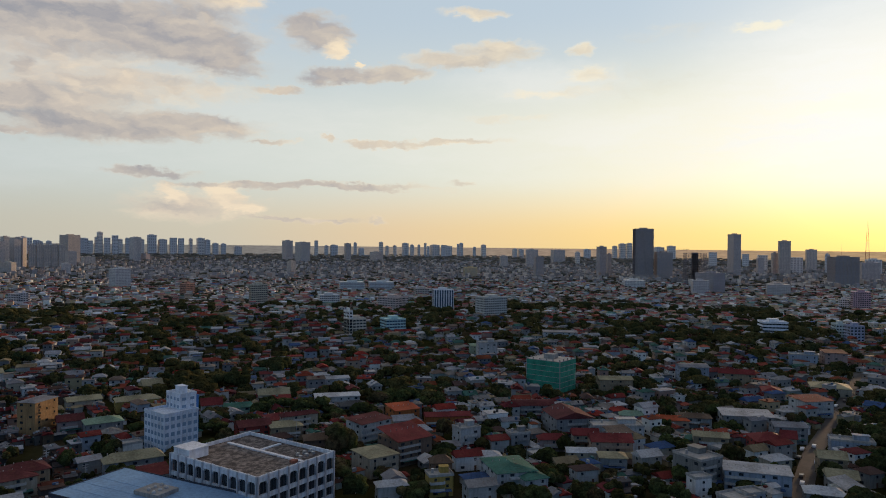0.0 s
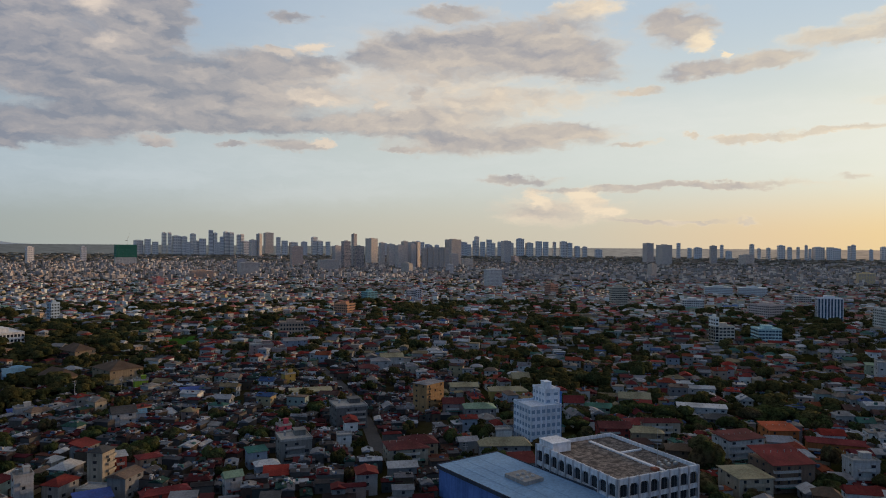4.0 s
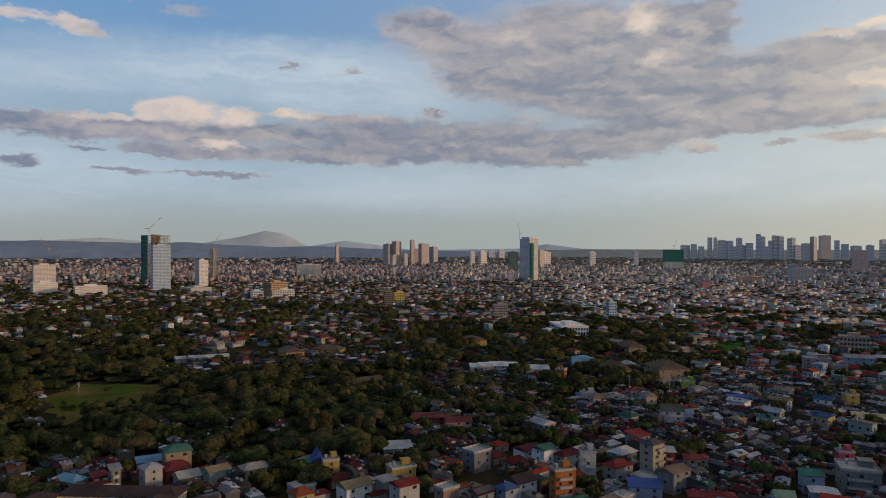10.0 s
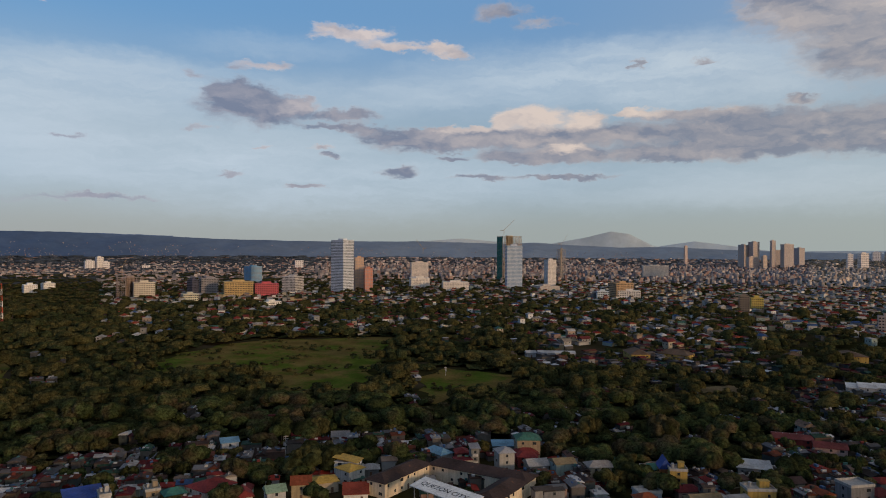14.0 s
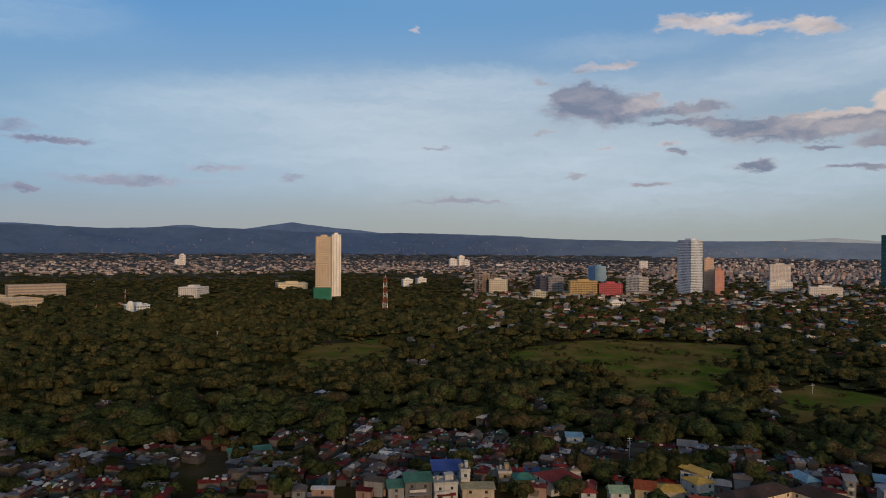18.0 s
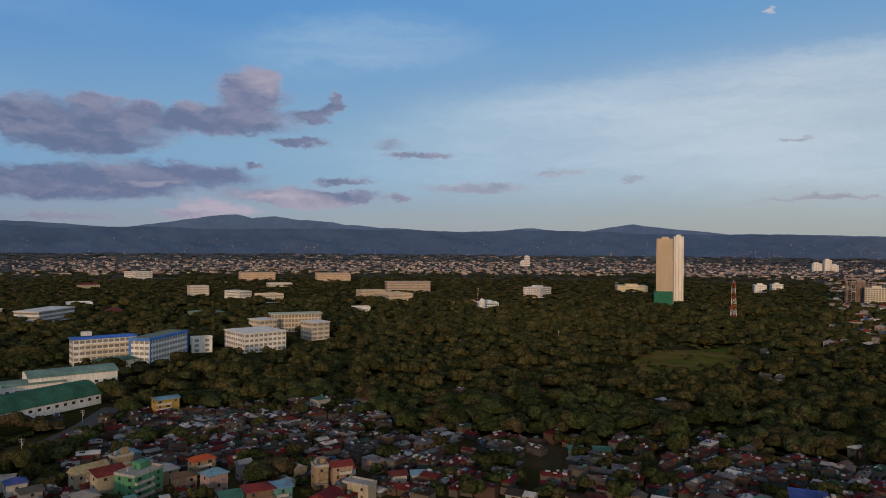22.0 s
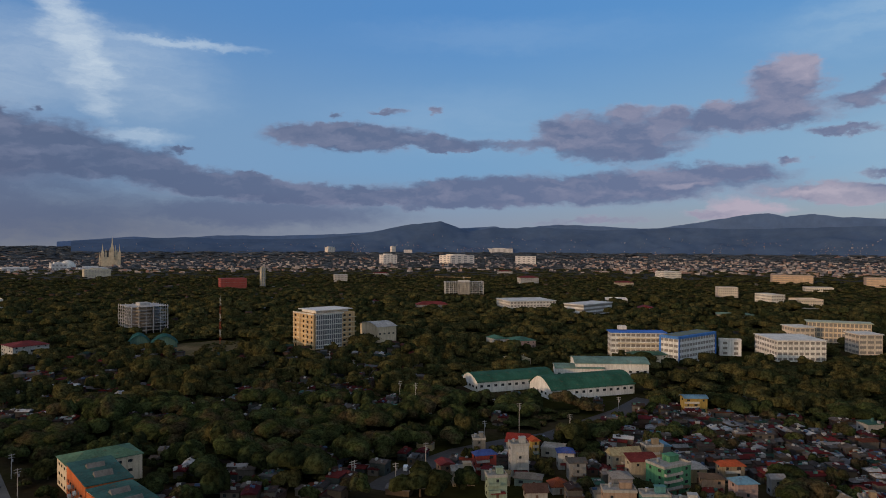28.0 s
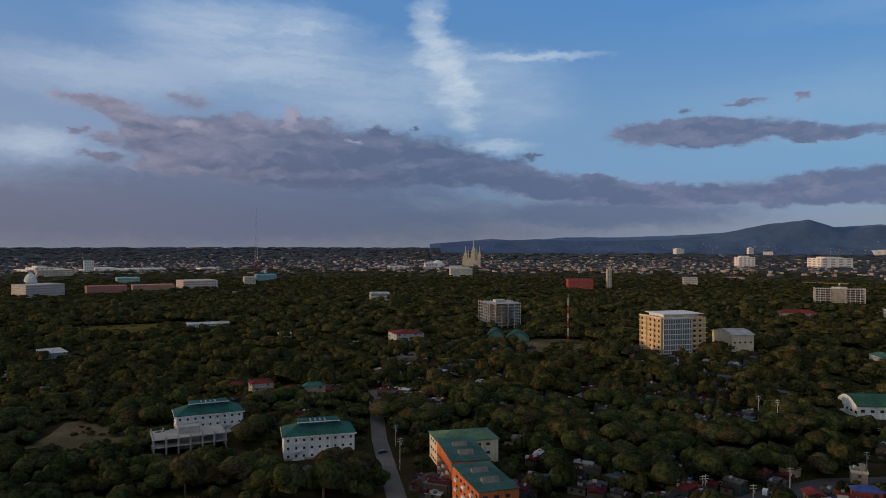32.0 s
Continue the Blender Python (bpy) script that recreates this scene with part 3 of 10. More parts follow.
# walls near the hills, lightened by haze in the base colour
M_DISTWALL = by_island("hazed_eastern_walls", [(0.330, 0.281, 0.264), (0.214, 0.198, 0.198), (0.429, 0.363, 0.330), (0.264, 0.165, 0.140), (0.181, 0.165, 0.165), (0.363, 0.247, 0.198), (0.495, 0.429, 0.380), (0.231, 0.214, 0.231)], 0.85, 0.2)
M_DULLPANE = shader("tinted_panes", lambda n, b: (n.put(b.inputs["Base Color"], (0.19, 0.175, 0.16)), n.put(b.inputs["Roughness"], 0.4)))
M_DARKNET = shader("dark_netting", lambda n, b: weathered(n, b, (0.03, 0.15, 0.11), 0.9, 2.0, 0.2, 0.45))
M_PALEPANE = shader("pale_blue_panes", lambda n, b: (n.put(b.inputs["Base Color"], (0.20, 0.28, 0.38)), n.put(b.inputs["Roughness"], 0.2)))
M_BARK = shader("bark", lambda n, b: weathered(n, b, (0.09, 0.07, 0.05), 0.9, 3))
M_GLASS = shader("window_glass", lambda n, b: (n.put(b.inputs["Base Color"], (0.025, 0.03, 0.035)), n.put(b.inputs["Roughness"], 0.12)))
M_BLUEGLASS = shader("blue_glass", lambda n, b: (n.put(b.inputs["Base Color"], (0.03, 0.06, 0.10)), n.put(b.inputs["Roughness"], 0.1)))
M_CONC = paint(0.34, 0.33, 0.31)
M_NET = shader("green_netting", lambda n, b: weathered(n, b, (0.04, 0.24, 0.16), 0.9, 2.0, 0.2, 0.45))
M_STEEL = shader("galvanised_steel", lambda n, b: (weathered(n, b, (0.35, 0.36, 0.37), 0.45), n.put(b.inputs["Metallic"], 0.6)))
M_ASPHALT = shader("asphalt", lambda n, b: weathered(n, b, (0.055, 0.053, 0.055), 0.9, 0.6, 0.05, 0.35))
M_ROADCONC = shader("road_concrete", lambda n, b: weathered(n, b, (0.11, 0.105, 0.10), 0.9, 0.6, 0.05, 0.3))


def _ground(n, b):
    at = n.add("ShaderNodeTexCoord").outputs["Object"]
    a = n.step(n.noise(at, 0.012, 5, 0.6), 0.4, 0.62)
    c = n.mix(a, (0.024, 0.025, 0.008), (0.042, 0.034, 0.022))
    weathered(n, b, c, 0.95, 0.35, 0.02, 0.4, 0.1, 0.0)


M_GROUND = shader("ground_soil", _ground)
# soil of the far plain with haze painted into its colour
M_PLAIN = shader("hazed_plain_soil", lambda n, b: weathered(n, b, (0.080, 0.082, 0.084), 0.95, 0.02, 0.004, 0.3, 0, 0.0))

# ---------------------------------------------------------------- building blocks


def mesh_of(name, bm, material):
    me = bpy.data.meshes.new(name)
    bm.to_mesh(me)
    bm.free()
    me.materials.append(material)
    return me


def part(name, bm, material, parent, label=""):
    me = bm if isinstance(bm, bpy.types.Mesh) else mesh_of(name, bm, material)
    ob = new(name, me)
    ob.parent = parent
    return tagged(ob, label)


def piece(name, me, parent, x=0, y=0, z=0, rz=0):
    """An object of its own on a shared mesh."""
    ob = new(name, me)
    ob.parent = parent
    ob.matrix_basis = pose(x, y, z, 0, 0, rz)
    return ob


def thing(name, label, category, m, group="", scale=1.0):
    ob = new(name)
    ob.empty_display_size = 0.5
    ob.matrix_basis = m @ Matrix.Scale(scale, 4)
    return tagged(ob, label, category, group)


def box(bm, x0, y0, z0, x1, y1, z1):
    v = [bm.verts.new(p) for p in ((x0, y0, z0), (x1, y0, z0), (x1, y1, z0), (x0, y1, z0), (x0, y0, z1), (x1, y0, z1), (x1, y1, z1), (x0, y1, z1))]
    for q in ((0, 3, 2, 1), (4, 5, 6, 7), (0, 1, 5, 4), (1, 2, 6, 5), (2, 3, 7, 6), (3, 0, 4, 7)):
        bm.faces.new([v[k] for k in q])


def boxes(*rows):
    bm = bmesh.new()
    for r in rows:
        box(bm, *r)
    return bm


def poly(bm, pts):
    bm.faces.new([bm.verts.new(p) for p in pts])


def loft(bm, rings, closed=True):
    """Rings of equal length, joined one to the next, with caps."""
    rs = [[bm.verts.new(p) for p in r] for r in rings]
    n = len(rs[0])
    for a, b in zip(rs, rs[1:]):
        for k in range(n):
            bm.faces.new((a[k], a[(k + 1) % n], b[(k + 1) % n], b[k]))
    if closed:
        bm.faces.new(rs[0][::-1])
        bm.faces.new(rs[-1])


def tube(bm, x, y, z0, z1, r0, r1=None, n=8):
    r1 = r0 if r1 is None else r1
    loft(bm, [[(x + r * math.cos(2 * math.pi * k / n), y + r * math.sin(2 * math.pi * k / n), z) for k in range(n)] for z, r in ((z0, r0), (z1, r1))])


TAKEN = set()
CELL = 4.0


def take(x, y, r):
    c = int(r / CELL) + 1
    for i in range(int(x / CELL) - c, int(x / CELL) + c + 1):
        for j in range(int(y / CELL) - c, int(y / CELL) + c + 1):
            if math.hypot((i + 0.5) * CELL - x, (j + 0.5) * CELL - y) < r + CELL * 0.4:
                TAKEN.add((i, j))


def free(x, y):
    return (int(x // CELL), int(y // CELL)) not in TAKEN and (int(x / CELL), int(y / CELL)) not in TAKEN


def reserve(m, w1, w2, az, clear=0.0, rim=2.2):
    """Keep the footprint, and a strip before it, free of scattered things."""
    n1, n2 = max(1, int(w1 / 3)), max(1, int(w2 / 3))
    for i in range(n1 + 1):
        for j in range(n2 + 1):
            p = m @ Vector((w1 * i / n1, w2 * j / n2, 0))
            take(p.x, p.y, rim)
    a = radians(az)
    back_to = Vector((math.sin(a), -math.cos(a), 0))
    for i in range(n1 + 1):
        for j in (0, n2):
            p = m @ Vector((w1 * i / n1, w2 * j / n2, 0))
            k = 5.0
            while k < clear:
                q = p + back_to * k
                take(q.x, q.y, 3.0)
                k += 6.0


def pane_row(w1, w2, bay, z0, z1, fill=0.62, out=0.06, sides=(0, 1, 2, 3), bm=None, thin=False):
    """A storey's panes round a block of w1 by w2, one thin box for each bay."""
    bm = bm or bmesh.new()
    for side in sides:
        w = (w1, w2)[side % 2]
        n = max(1, round(w / bay))
        for k in range(n):
            c, half = w * (k + 0.5) / n, w / n * fill / 2
            a, b = c - half, c + half
            if thin:
                q = ((a, -out), (b, -out)) if side == 0 else ((w1 + out, a), (w1 + out, b)) if side == 1 else ((b, w2 + out), (a, w2 + out)) if side == 2 else ((-out, b), (-out, a))
                poly(bm, ((*q[0], z0), (*q[1], z0), (*q[1], z1), (*q[0], z1)))
            elif side == 0:
                box(bm, a, -out, z0, b, 0.1, z1)
            elif side == 1:
                box(bm, w1 - 0.1, a, z0, w1 + out, b, z1)
            elif side == 2:
                box(bm, a, w2 - 0.1, z0, b, w2 + out, z1)
            else:
                box(bm, -out, a, z0, 0.1, b, z1)
    return bm


def corner_pose(az, dist, phi):
    x, y, z, s = spot(az, dist)
    return pose(x, y, z, 0, 0, az + phi), s


def tower(name, label, az, dist, w1, w2, phi, h, wall, bay=3.2, storey=3.2, fill=0.62, tall=0.5, glass=None, ledge=0.0,
          crown=None, podium=0.0, category="building", group="", clear=None, fins=None, base=0.0, sides=(0, 1, 2, 3), cap=None):
    """A block with its near corner at az, dist; storeys of panes; parapet; a plant room on the roof."""
    m, s = corner_pose(az, dist, phi)
    if dist < NEAR:
        reserve(m, w1, w2, az, min(26, dist * 0.035) if clear is None else clear)
    t = thing(name, label, category, m, group, s)
    glass = glass or (M_GLASS if dist < 1500 else M_FARPANE)
    n = max(1, int((h - base) / storey))
    st = (h - base) / n
    rows = [(0, 0, -2, w1, w2, h)]
    if ledge:
        rows += [(-ledge, -ledge, base + k * st - 0.15, w1 + ledge, w2 + ledge, base + k * st + 0.15) for k in range(1, n)]
    pz = 1.1
    far_off = dist > 1200
    if far_off:
        rows += [(-0.15, -0.15, h, w1 + 0.15, w2 + 0.15, h + 0.5)]
    part("wall", boxes(*rows), wall, t)
    if cap:
        o = cap[0]
        part("roof_edge", boxes((-o, -o, h - cap[1] * 0.5, w1 + o, w2 + o, h + cap[1] * 0.5)), cap[2], t)
    elif not far_off:
        part("parapet", boxes((-0.15, -0.15, h, w1 + 0.15, 0.15, h + pz), (-0.15, w2 - 0.15, h, w1 + 0.15, w2 + 0.15, h + pz),
                            (-0.15, 0.15, h, 0.15, w2 - 0.15, h + pz), (w1 - 0.15, 0.15, h, w1 + 0.15, w2 - 0.15, h + pz)), wall, t)
    out = 0.06 + ledge * 0.2
    if dist > 560:
        bm = bmesh.new()
        for k in range(n):
            pane_row(w1, w2, bay, base + k * st + st * (0.5 - tall / 2), base + k * st + st * (0.5 + tall / 2), fill, out, sides, bm, True)
        tagged(part("window_panes", bm, glass, t), kind="stuff")
    else:
        for side in (0, 3):
            w = (w1, w2)[side % 2]
            k = max(1, round(w / bay))
            half = w / k * fill / 2
            pane = mesh_of("window", boxes((-half, -out, st * (0.5 - tall / 2), half, 0.1, st * (0.5 + tall / 2))), glass)
            for i in range(k):
                for lv in range(n):
                    u = w * (i + 0.5) / k
                    piece("window", pane, t, *((u, 0) if side == 0 else (0, u)), base + lv * st, 0 if side == 0 else 270)
    if fins:
        fm = mesh_of("fin", boxes((-0.25, -0.5, base * 0.3, 0.25, 0.1, h + 0.5)), fins)
        k = 0
        while k * bay <= w1 + 0.01:
            piece("fin", fm, t, min(k * bay, w1), 0, 0)
            k += 1
        k = 0
        while k * bay <= w2 + 0.01:
            piece("fin", fm, t, 0, min(k * bay, w2), 0, 270)
            k += 1
    if crown is None:
        crown = (0.3, 0.3, 0.7, 0.7, 3.5)
    if crown:
        a, b, c, d, e = crown
        part("plant_room", boxes((w1 * a, w2 * b, h - 0.1, w1 * c, w2 * d, h + e), (w1 * a - 0.2, w2 * b - 0.2, h + e, w1 * c + 0.2, w2 * d + 0.2, h + e + 0.3)), wall, t)
    if podium:
        p = podium
        part("podium", boxes((-p, -p, -2, w1 + p, w2 + p, min(14, h * 0.2))), wall, t)
    return t


def skeleton(name, label, az, dist, w1, w2, phi, h, concrete, storey=3.6, bay=6.0, net=None, net_z=(0, 1), group="", sheet_sides=(0, 3)):
    """An unfinished concrete frame: slabs, columns, maybe netting over it."""
    m, s = corner_pose(az, dist, phi)
    if dist < NEAR:
        reserve(m, w1, w2, az, min(26, dist * 0.035))
    t = thing(name, label, "building", m, group, s)
    n = max(2, round(h / storey))
    slab = mesh_of("floor_slab", boxes((-0.6, -0.6, -0.3, w1 + 0.6, w2 + 0.6, 0)), concrete)
    for k in range(n + 1):
        piece("floor_slab", slab, t, 0, 0, h * k / n)
    col = mesh_of("column", boxes((-0.35, -0.35, -1, 0.35, 0.35, h + 1.2)), concrete)
    nx, ny = max(1, round(w1 / bay)), max(1, round(w2 / bay))
    for i in range(nx + 1):
        for j in range(ny + 1):
            if i in (0, nx) or j in (0, ny):
                piece("column", col, t, w1 * i / nx, w2 * j / ny, 0)
    part("core", boxes((w1 * 0.35, w2 * 0.35, -1, w1 * 0.65, w2 * 0.65, h + 3)), concrete, t)
    if net:
        z0, z1 = h * net_z[0], h * net_z[1]
        for side in sheet_sides:
            bm = bmesh.new()
            k = max(2, int((w1, w2)[side % 2] / 2))
            w = (w1, w2)[side % 2]
            rows = 6
            grid = [[None] * (rows + 1) for _ in range(k + 1)]
            for i in range(k + 1):
                for j in range(rows + 1):
                    u, bulge = w * i / k, -0.46 - 0.12 * math.sin(i * 2.1 + j)
                    z = z0 + (z1 - z0) * j / rows
                    p = (u, bulge, z) if side == 0 else (u, w2 - bulge, z) if side == 2 else (bulge, u, z) if side == 3 else (w1 - bulge, u, z)
                    grid[i][j] = bm.verts.new(p)
            for i in range(k):
                for j in range(rows):
                    bm.faces.new((grid[i][j], grid[i + 1][j], grid[i + 1][j + 1], grid[i][j + 1]))
            part("safety_net", bm, net, t, "green construction netting")
    return t


WIN = mesh_of("window", boxes((-0.5, -0.07, 0, 0.5, 0.05, 1.05)), M_GLASS)
WIN_WIDE = mesh_of("window", boxes((-0.85, -0.07, 0, 0.85, 0.05, 1.1)), M_GLASS)
M_FRAME = paint(0.62, 0.61, 0.58)
SILL = mesh_of("window_sill", boxes((-0.75, -0.22, -0.12, 0.75, 0.05, 0)), M_FRAME)
DOOR = mesh_of("door", boxes((-0.5, -0.06, 0, 0.5, 0.05, 2.1)), paint(0.12, 0.07, 0.05))


def roof_mesh(w, d, h, kind, rise, over=0.6, thick=0.16):
    """A roof over a block of w by d whose wall head is h: gable, hip, shed, flat, vault."""
    bm = bmesh.new()
    x0, y0, x1, y1 = -over, -over, w + over, d + over
    if kind == "flat":
        box(bm, -0.2, -0.2, h, w + 0.2, d + 0.2, h + 0.22)
        for r in ((-0.2, -0.2, w + 0.2, 0.0), (-0.2, d, w + 0.2, d + 0.2), (-0.2, 0, 0, d), (w, 0, w + 0.2, d)):
            box(bm, r[0], r[1], h + 0.22, r[2], r[3], h + 1.0)
        return bm
    if kind == "shed":
        pts = [(x0, y0, h), (x1, y0, h), (x1, y1, h + rise), (x0, y1, h + rise)]
        loft(bm, [pts, [(a, b, c + thick) for a, b, c in pts]])
        return bm
    if kind == "vault":
        n = 10
        for k0 in (0,):
            ring = [(y0 + (y1 - y0) * k / n, h + rise * math.sin(math.pi * k / n)) for k in range(n + 1)]
            low = [(a, b - thick) for a, b in ring[::-1]]
            loft(bm, [[(x0, a, b) for a, b in ring + low], [(x1, a, b) for a, b in ring + low]])
        return bm
    long_x = w >= d
    if kind == "gable":
        e = 0.0
    else:
        e = min(w, d) / 2 * 0.95
    if long_x:
        ym = (y0 + y1) / 2
        r0, r1 = (x0 + e, ym, h + rise), (x1 - e, ym, h + rise)
    else:
        xm = (x0 + x1) / 2
        r0, r1 = (xm, y0 + e, h + rise), (xm, y1 - e, h + rise)
    c = [(x0, y0, h), (x1, y0, h), (x1, y1, h), (x0, y1, h)]
    v = [bm.verts.new(p) for p in c]
    b = [bm.verts.new((p[0], p[1], p[2] - thick)) for p in c]
    ra, rb = bm.verts.new(r0), bm.verts.new(r1)
    if long_x:
        fs = [(v[0], v[1], rb, ra), (v[2], v[3], ra, rb), (v[1], v[2], rb), (v[3], v[0], ra)]
    else:
        fs = [(v[1], v[2], rb, ra), (v[3], v[0], ra, rb), (v[0], v[1], ra), (v[2], v[3], rb)]
    for q in fs:
        bm.faces.new(q)
    for k in range(4):
        bm.faces.new((b[k], b[(k + 1) % 4], v[(k + 1) % 4], v[k]))
    bm.faces.new(b[::-1])
    return bm


def house(name, label, m, w, d, h, wall, roof, kind="gable", rise=1.8, storey=2.9, az=None, clear=0.0, group="", category="house", win=True, scale=1.0, over=0.6, extra=(), step=4.3):
    """A house: walls, roof, its windows one by one, a door."""
    reserve(m, w, d, az if az is not None else 0, clear)
    t = thing(name, label, category, m, group, scale)
    rows = [(0, 0, -1.5, w, d, h)]
    part("wall", boxes(*rows), wall, t)
    if kind == "gable":
        bm = bmesh.new()
        o = 0.02
        if w >= d:
            for x in (0, w - 0.2):
                loft(bm, [[(x, 0, h - o), (x, d, h - o), (x, d / 2, h + rise * d / (d + 2 * over) - 0.1)], [(x + 0.2, 0, h - o), (x + 0.2, d, h - o), (x + 0.2, d / 2, h + rise * d / (d + 2 * over) - 0.1)]])
        else:
            for y in (0, d - 0.2):
                loft(bm, [[(0, y, h - o), (w, y, h - o), (w / 2, y, h + rise * w / (w + 2 * over) - 0.1)], [(0, y + 0.2, h - o), (w, y + 0.2, h - o), (w / 2, y + 0.2, h + rise * w / (w + 2 * over) - 0.1)]])
        part("gable_wall", bm, wall, t)
    part("roof", roof_mesh(w, d, h, kind, rise, over), roof, t)
    if win:
        n = max(1, round(h / storey))
        st = h / n
        for lv in range(n):
            for side in (0, 3):
                ln = w if side == 0 else d
                k = max(1, int(ln / step))
                for i in range(k):
                    u = ln * (i + 0.5) / k
                    x, y, rz = (u, 0, 0) if side == 0 else (0, u, 270)
                    if lv == 0 and side == 0 and i == k // 2:
                        piece("door", DOOR, t, x, y, 0.05, rz)
                    elif (i * 7 + lv * 5 + side + int(w * 10)) % 10 < 7:
                        piece("window", WIN if (i + lv) % 3 else WIN_WIDE, t, x, y, lv * st + st * 0.36, rz)
    for nm, bm, mt, lb in extra:
        part(nm, bm, mt, t, lb)
    return t


# many small buildings or trees in one mesh
class Heap:
    def __init__(self):
        self.v, self.f, self.n = [], [], 0

    def add(self, verts, faces):
        self.v.append(verts)
        self.f.append(faces + self.n)
        self.n += len(verts)

    def done(self, name, label, category, materials, smooth=False, kind="stuff"):
        v = np.concatenate(self.v).astype(np.float32)
        f = np.concatenate(self.f).astype(np.int32)
        me = bpy.data.meshes.new(name)
        me.vertices.add(len(v))
        me.vertices.foreach_set("co", v.ravel())
        me.loops.add(f.size)
        me.loops.foreach_set("vertex_index", f.ravel())
        me.polygons.add(len(f))
        me.polygons.foreach_set("loop_start", np.arange(0, f.size, f.shape[1], dtype=np.int32))
        me.polygons.foreach_set("use_smooth", np.full(len(f), smooth, dtype=bool))
        for m_ in materials:
            me.materials.append(m_)
        me.update(calc_edges=True)
        return tagged(new(name, me), label, category, kind=kind)


def turn(v, rot):
    c, s = math.cos(rot), math.sin(rot)
    o = v.copy()
    o[:, 0], o[:, 1] = v[:, 0] * c - v[:, 1] * s, v[:, 0] * s + v[:, 1] * c
    return o


WALL_Q = np.array([(0, 1, 5, 4), (1, 2, 6, 5), (2, 3, 7, 6), (3, 0, 4, 7)])
BOX_Q = np.array([(0, 1, 5, 4), (1, 2, 6, 5), (2, 3, 7, 6), (3, 0, 4, 7), (4, 5, 6, 7)])


def block_v(w, d, z0, z1):
    w, d = w / 2, d / 2
    return np.array([(-w, -d, z0), (w, -d, z0), (w, d, z0), (-w, d, z0), (-w, -d, z1), (w, -d, z1), (w, d, z1), (-w, d, z1)], float)


def roof_v(w, d, h, rise, hip, over):
    """Roof as quads: two long slopes, two ends (triangles as thin quads), a soffit rim."""
    w, d = w / 2 + over, d / 2 + over
    e = min(w, d) * hip
    swap = d > w
    if swap:
        w, d = d, w
    v = np.array([(-w, -d, h), (w, -d, h), (w, d, h), (-w, d, h), (-w + e, 0, h + rise), (w - e, 0, h + rise),
                  (-w, -d, h - 0.2), (w, -d, h - 0.2), (w, d, h - 0.2), (-w, d, h - 0.2), (-w + e, 0.01, h + rise), (w - e, 0.01, h + rise)], float)
    if swap:
        v = turn(v, math.pi / 2)
    return v


ROOF_Q = np.array([(0, 1, 5, 4), (2, 3, 4, 5), (1, 2, 11, 5), (3, 0, 4, 10), (6, 7, 1, 0), (7, 8, 2, 1), (8, 9, 3, 2), (9, 6, 0, 3)])


rs = random.Random(11)


class Quarter:
    """Scattered small houses: one heap each of walls, roofs and panes."""

    def __init__(self):
        self.walls, self.roofs, self.panes, self.bits = Heap(), Heap(), Heap(), Heap()

    def put(self, x, y, z, rot, w, d, h, rise, hip, over, s=1.0, panes=True, flat=False, bits=0, rim=True):
        at = np.array((x, y, z))
        self.walls.add(turn(block_v(w, d, -1.0, h), rot) * s + at, WALL_Q)
        if flat:
            self.roofs.add(turn(block_v(w + 0.4, d + 0.4, h, h + 0.35), rot) * s + at, BOX_Q)
        else:
            self.roofs.add(turn(roof_v(w, d, h, rise, hip, over), rot) * s + at, ROOF_Q if rim else ROOF_Q[:4])
        if bits:
            for _ in range(bits):
                bw, bd, bh = rs.uniform(0.5, 2.2), rs.uniform(0.4, 1.4), rs.uniform(0.15, 0.9)
                q = block_v(bw, bd, h + rise * 0.15, h + rise * 0.6 + bh) + np.array((rs.uniform(-0.4, 0.4) * w, rs.uniform(-0.4, 0.4) * d, 0))
                self.bits.add(turn(q, rot) + at, BOX_Q)
        if panes:
            n = max(1, int(h / 2.9))
            for lv in range(n):
                z0 = lv * h / n + 1.0
                for side in range(4):
                    ln, off = (w, d / 2) if side % 2 == 0 else (d, w / 2)
                    k = max(1, int(ln / 3.5))
                    for i in range(k):
                        u = ln * ((i + 0.5) / k - 0.5)
                        q = np.array([(u - 0.6, -off - 0.05, z0), (u + 0.6, -off - 0.05, z0), (u + 0.6, -off - 0.05, z0 + 1.2), (u - 0.6, -off - 0.05, z0 + 1.2)])
                        self.panes.add(turn(turn(q, side * math.pi / 2), rot) * s + at, np.array([(0, 1, 2, 3)]))

    def box(self, x, y, z, rot, w, d, h, s):
        self.walls.add(turn(block_v(w, d, -1.0, h), rot) * s + np.array((x, y, z)), BOX_Q)

    def done(self, name, label, roofing, walling=None):
        self.walls.done(name + "_walls", label + ", their walls", "houses", [walling or M_WALLS])
        self.roofs.done(name + "_roofs", label + ", their roofs", "houses", [roofing])
        if self.bits.n:
            self.bits.done(name + "_clutter", label + ", tanks, tarpaulins and boards on the roofs", "clutter", [M_BITS])
        if self.panes.n:
            self.panes.done(name + "_windows", label + ", their windows", "windows", [M_GLASS])


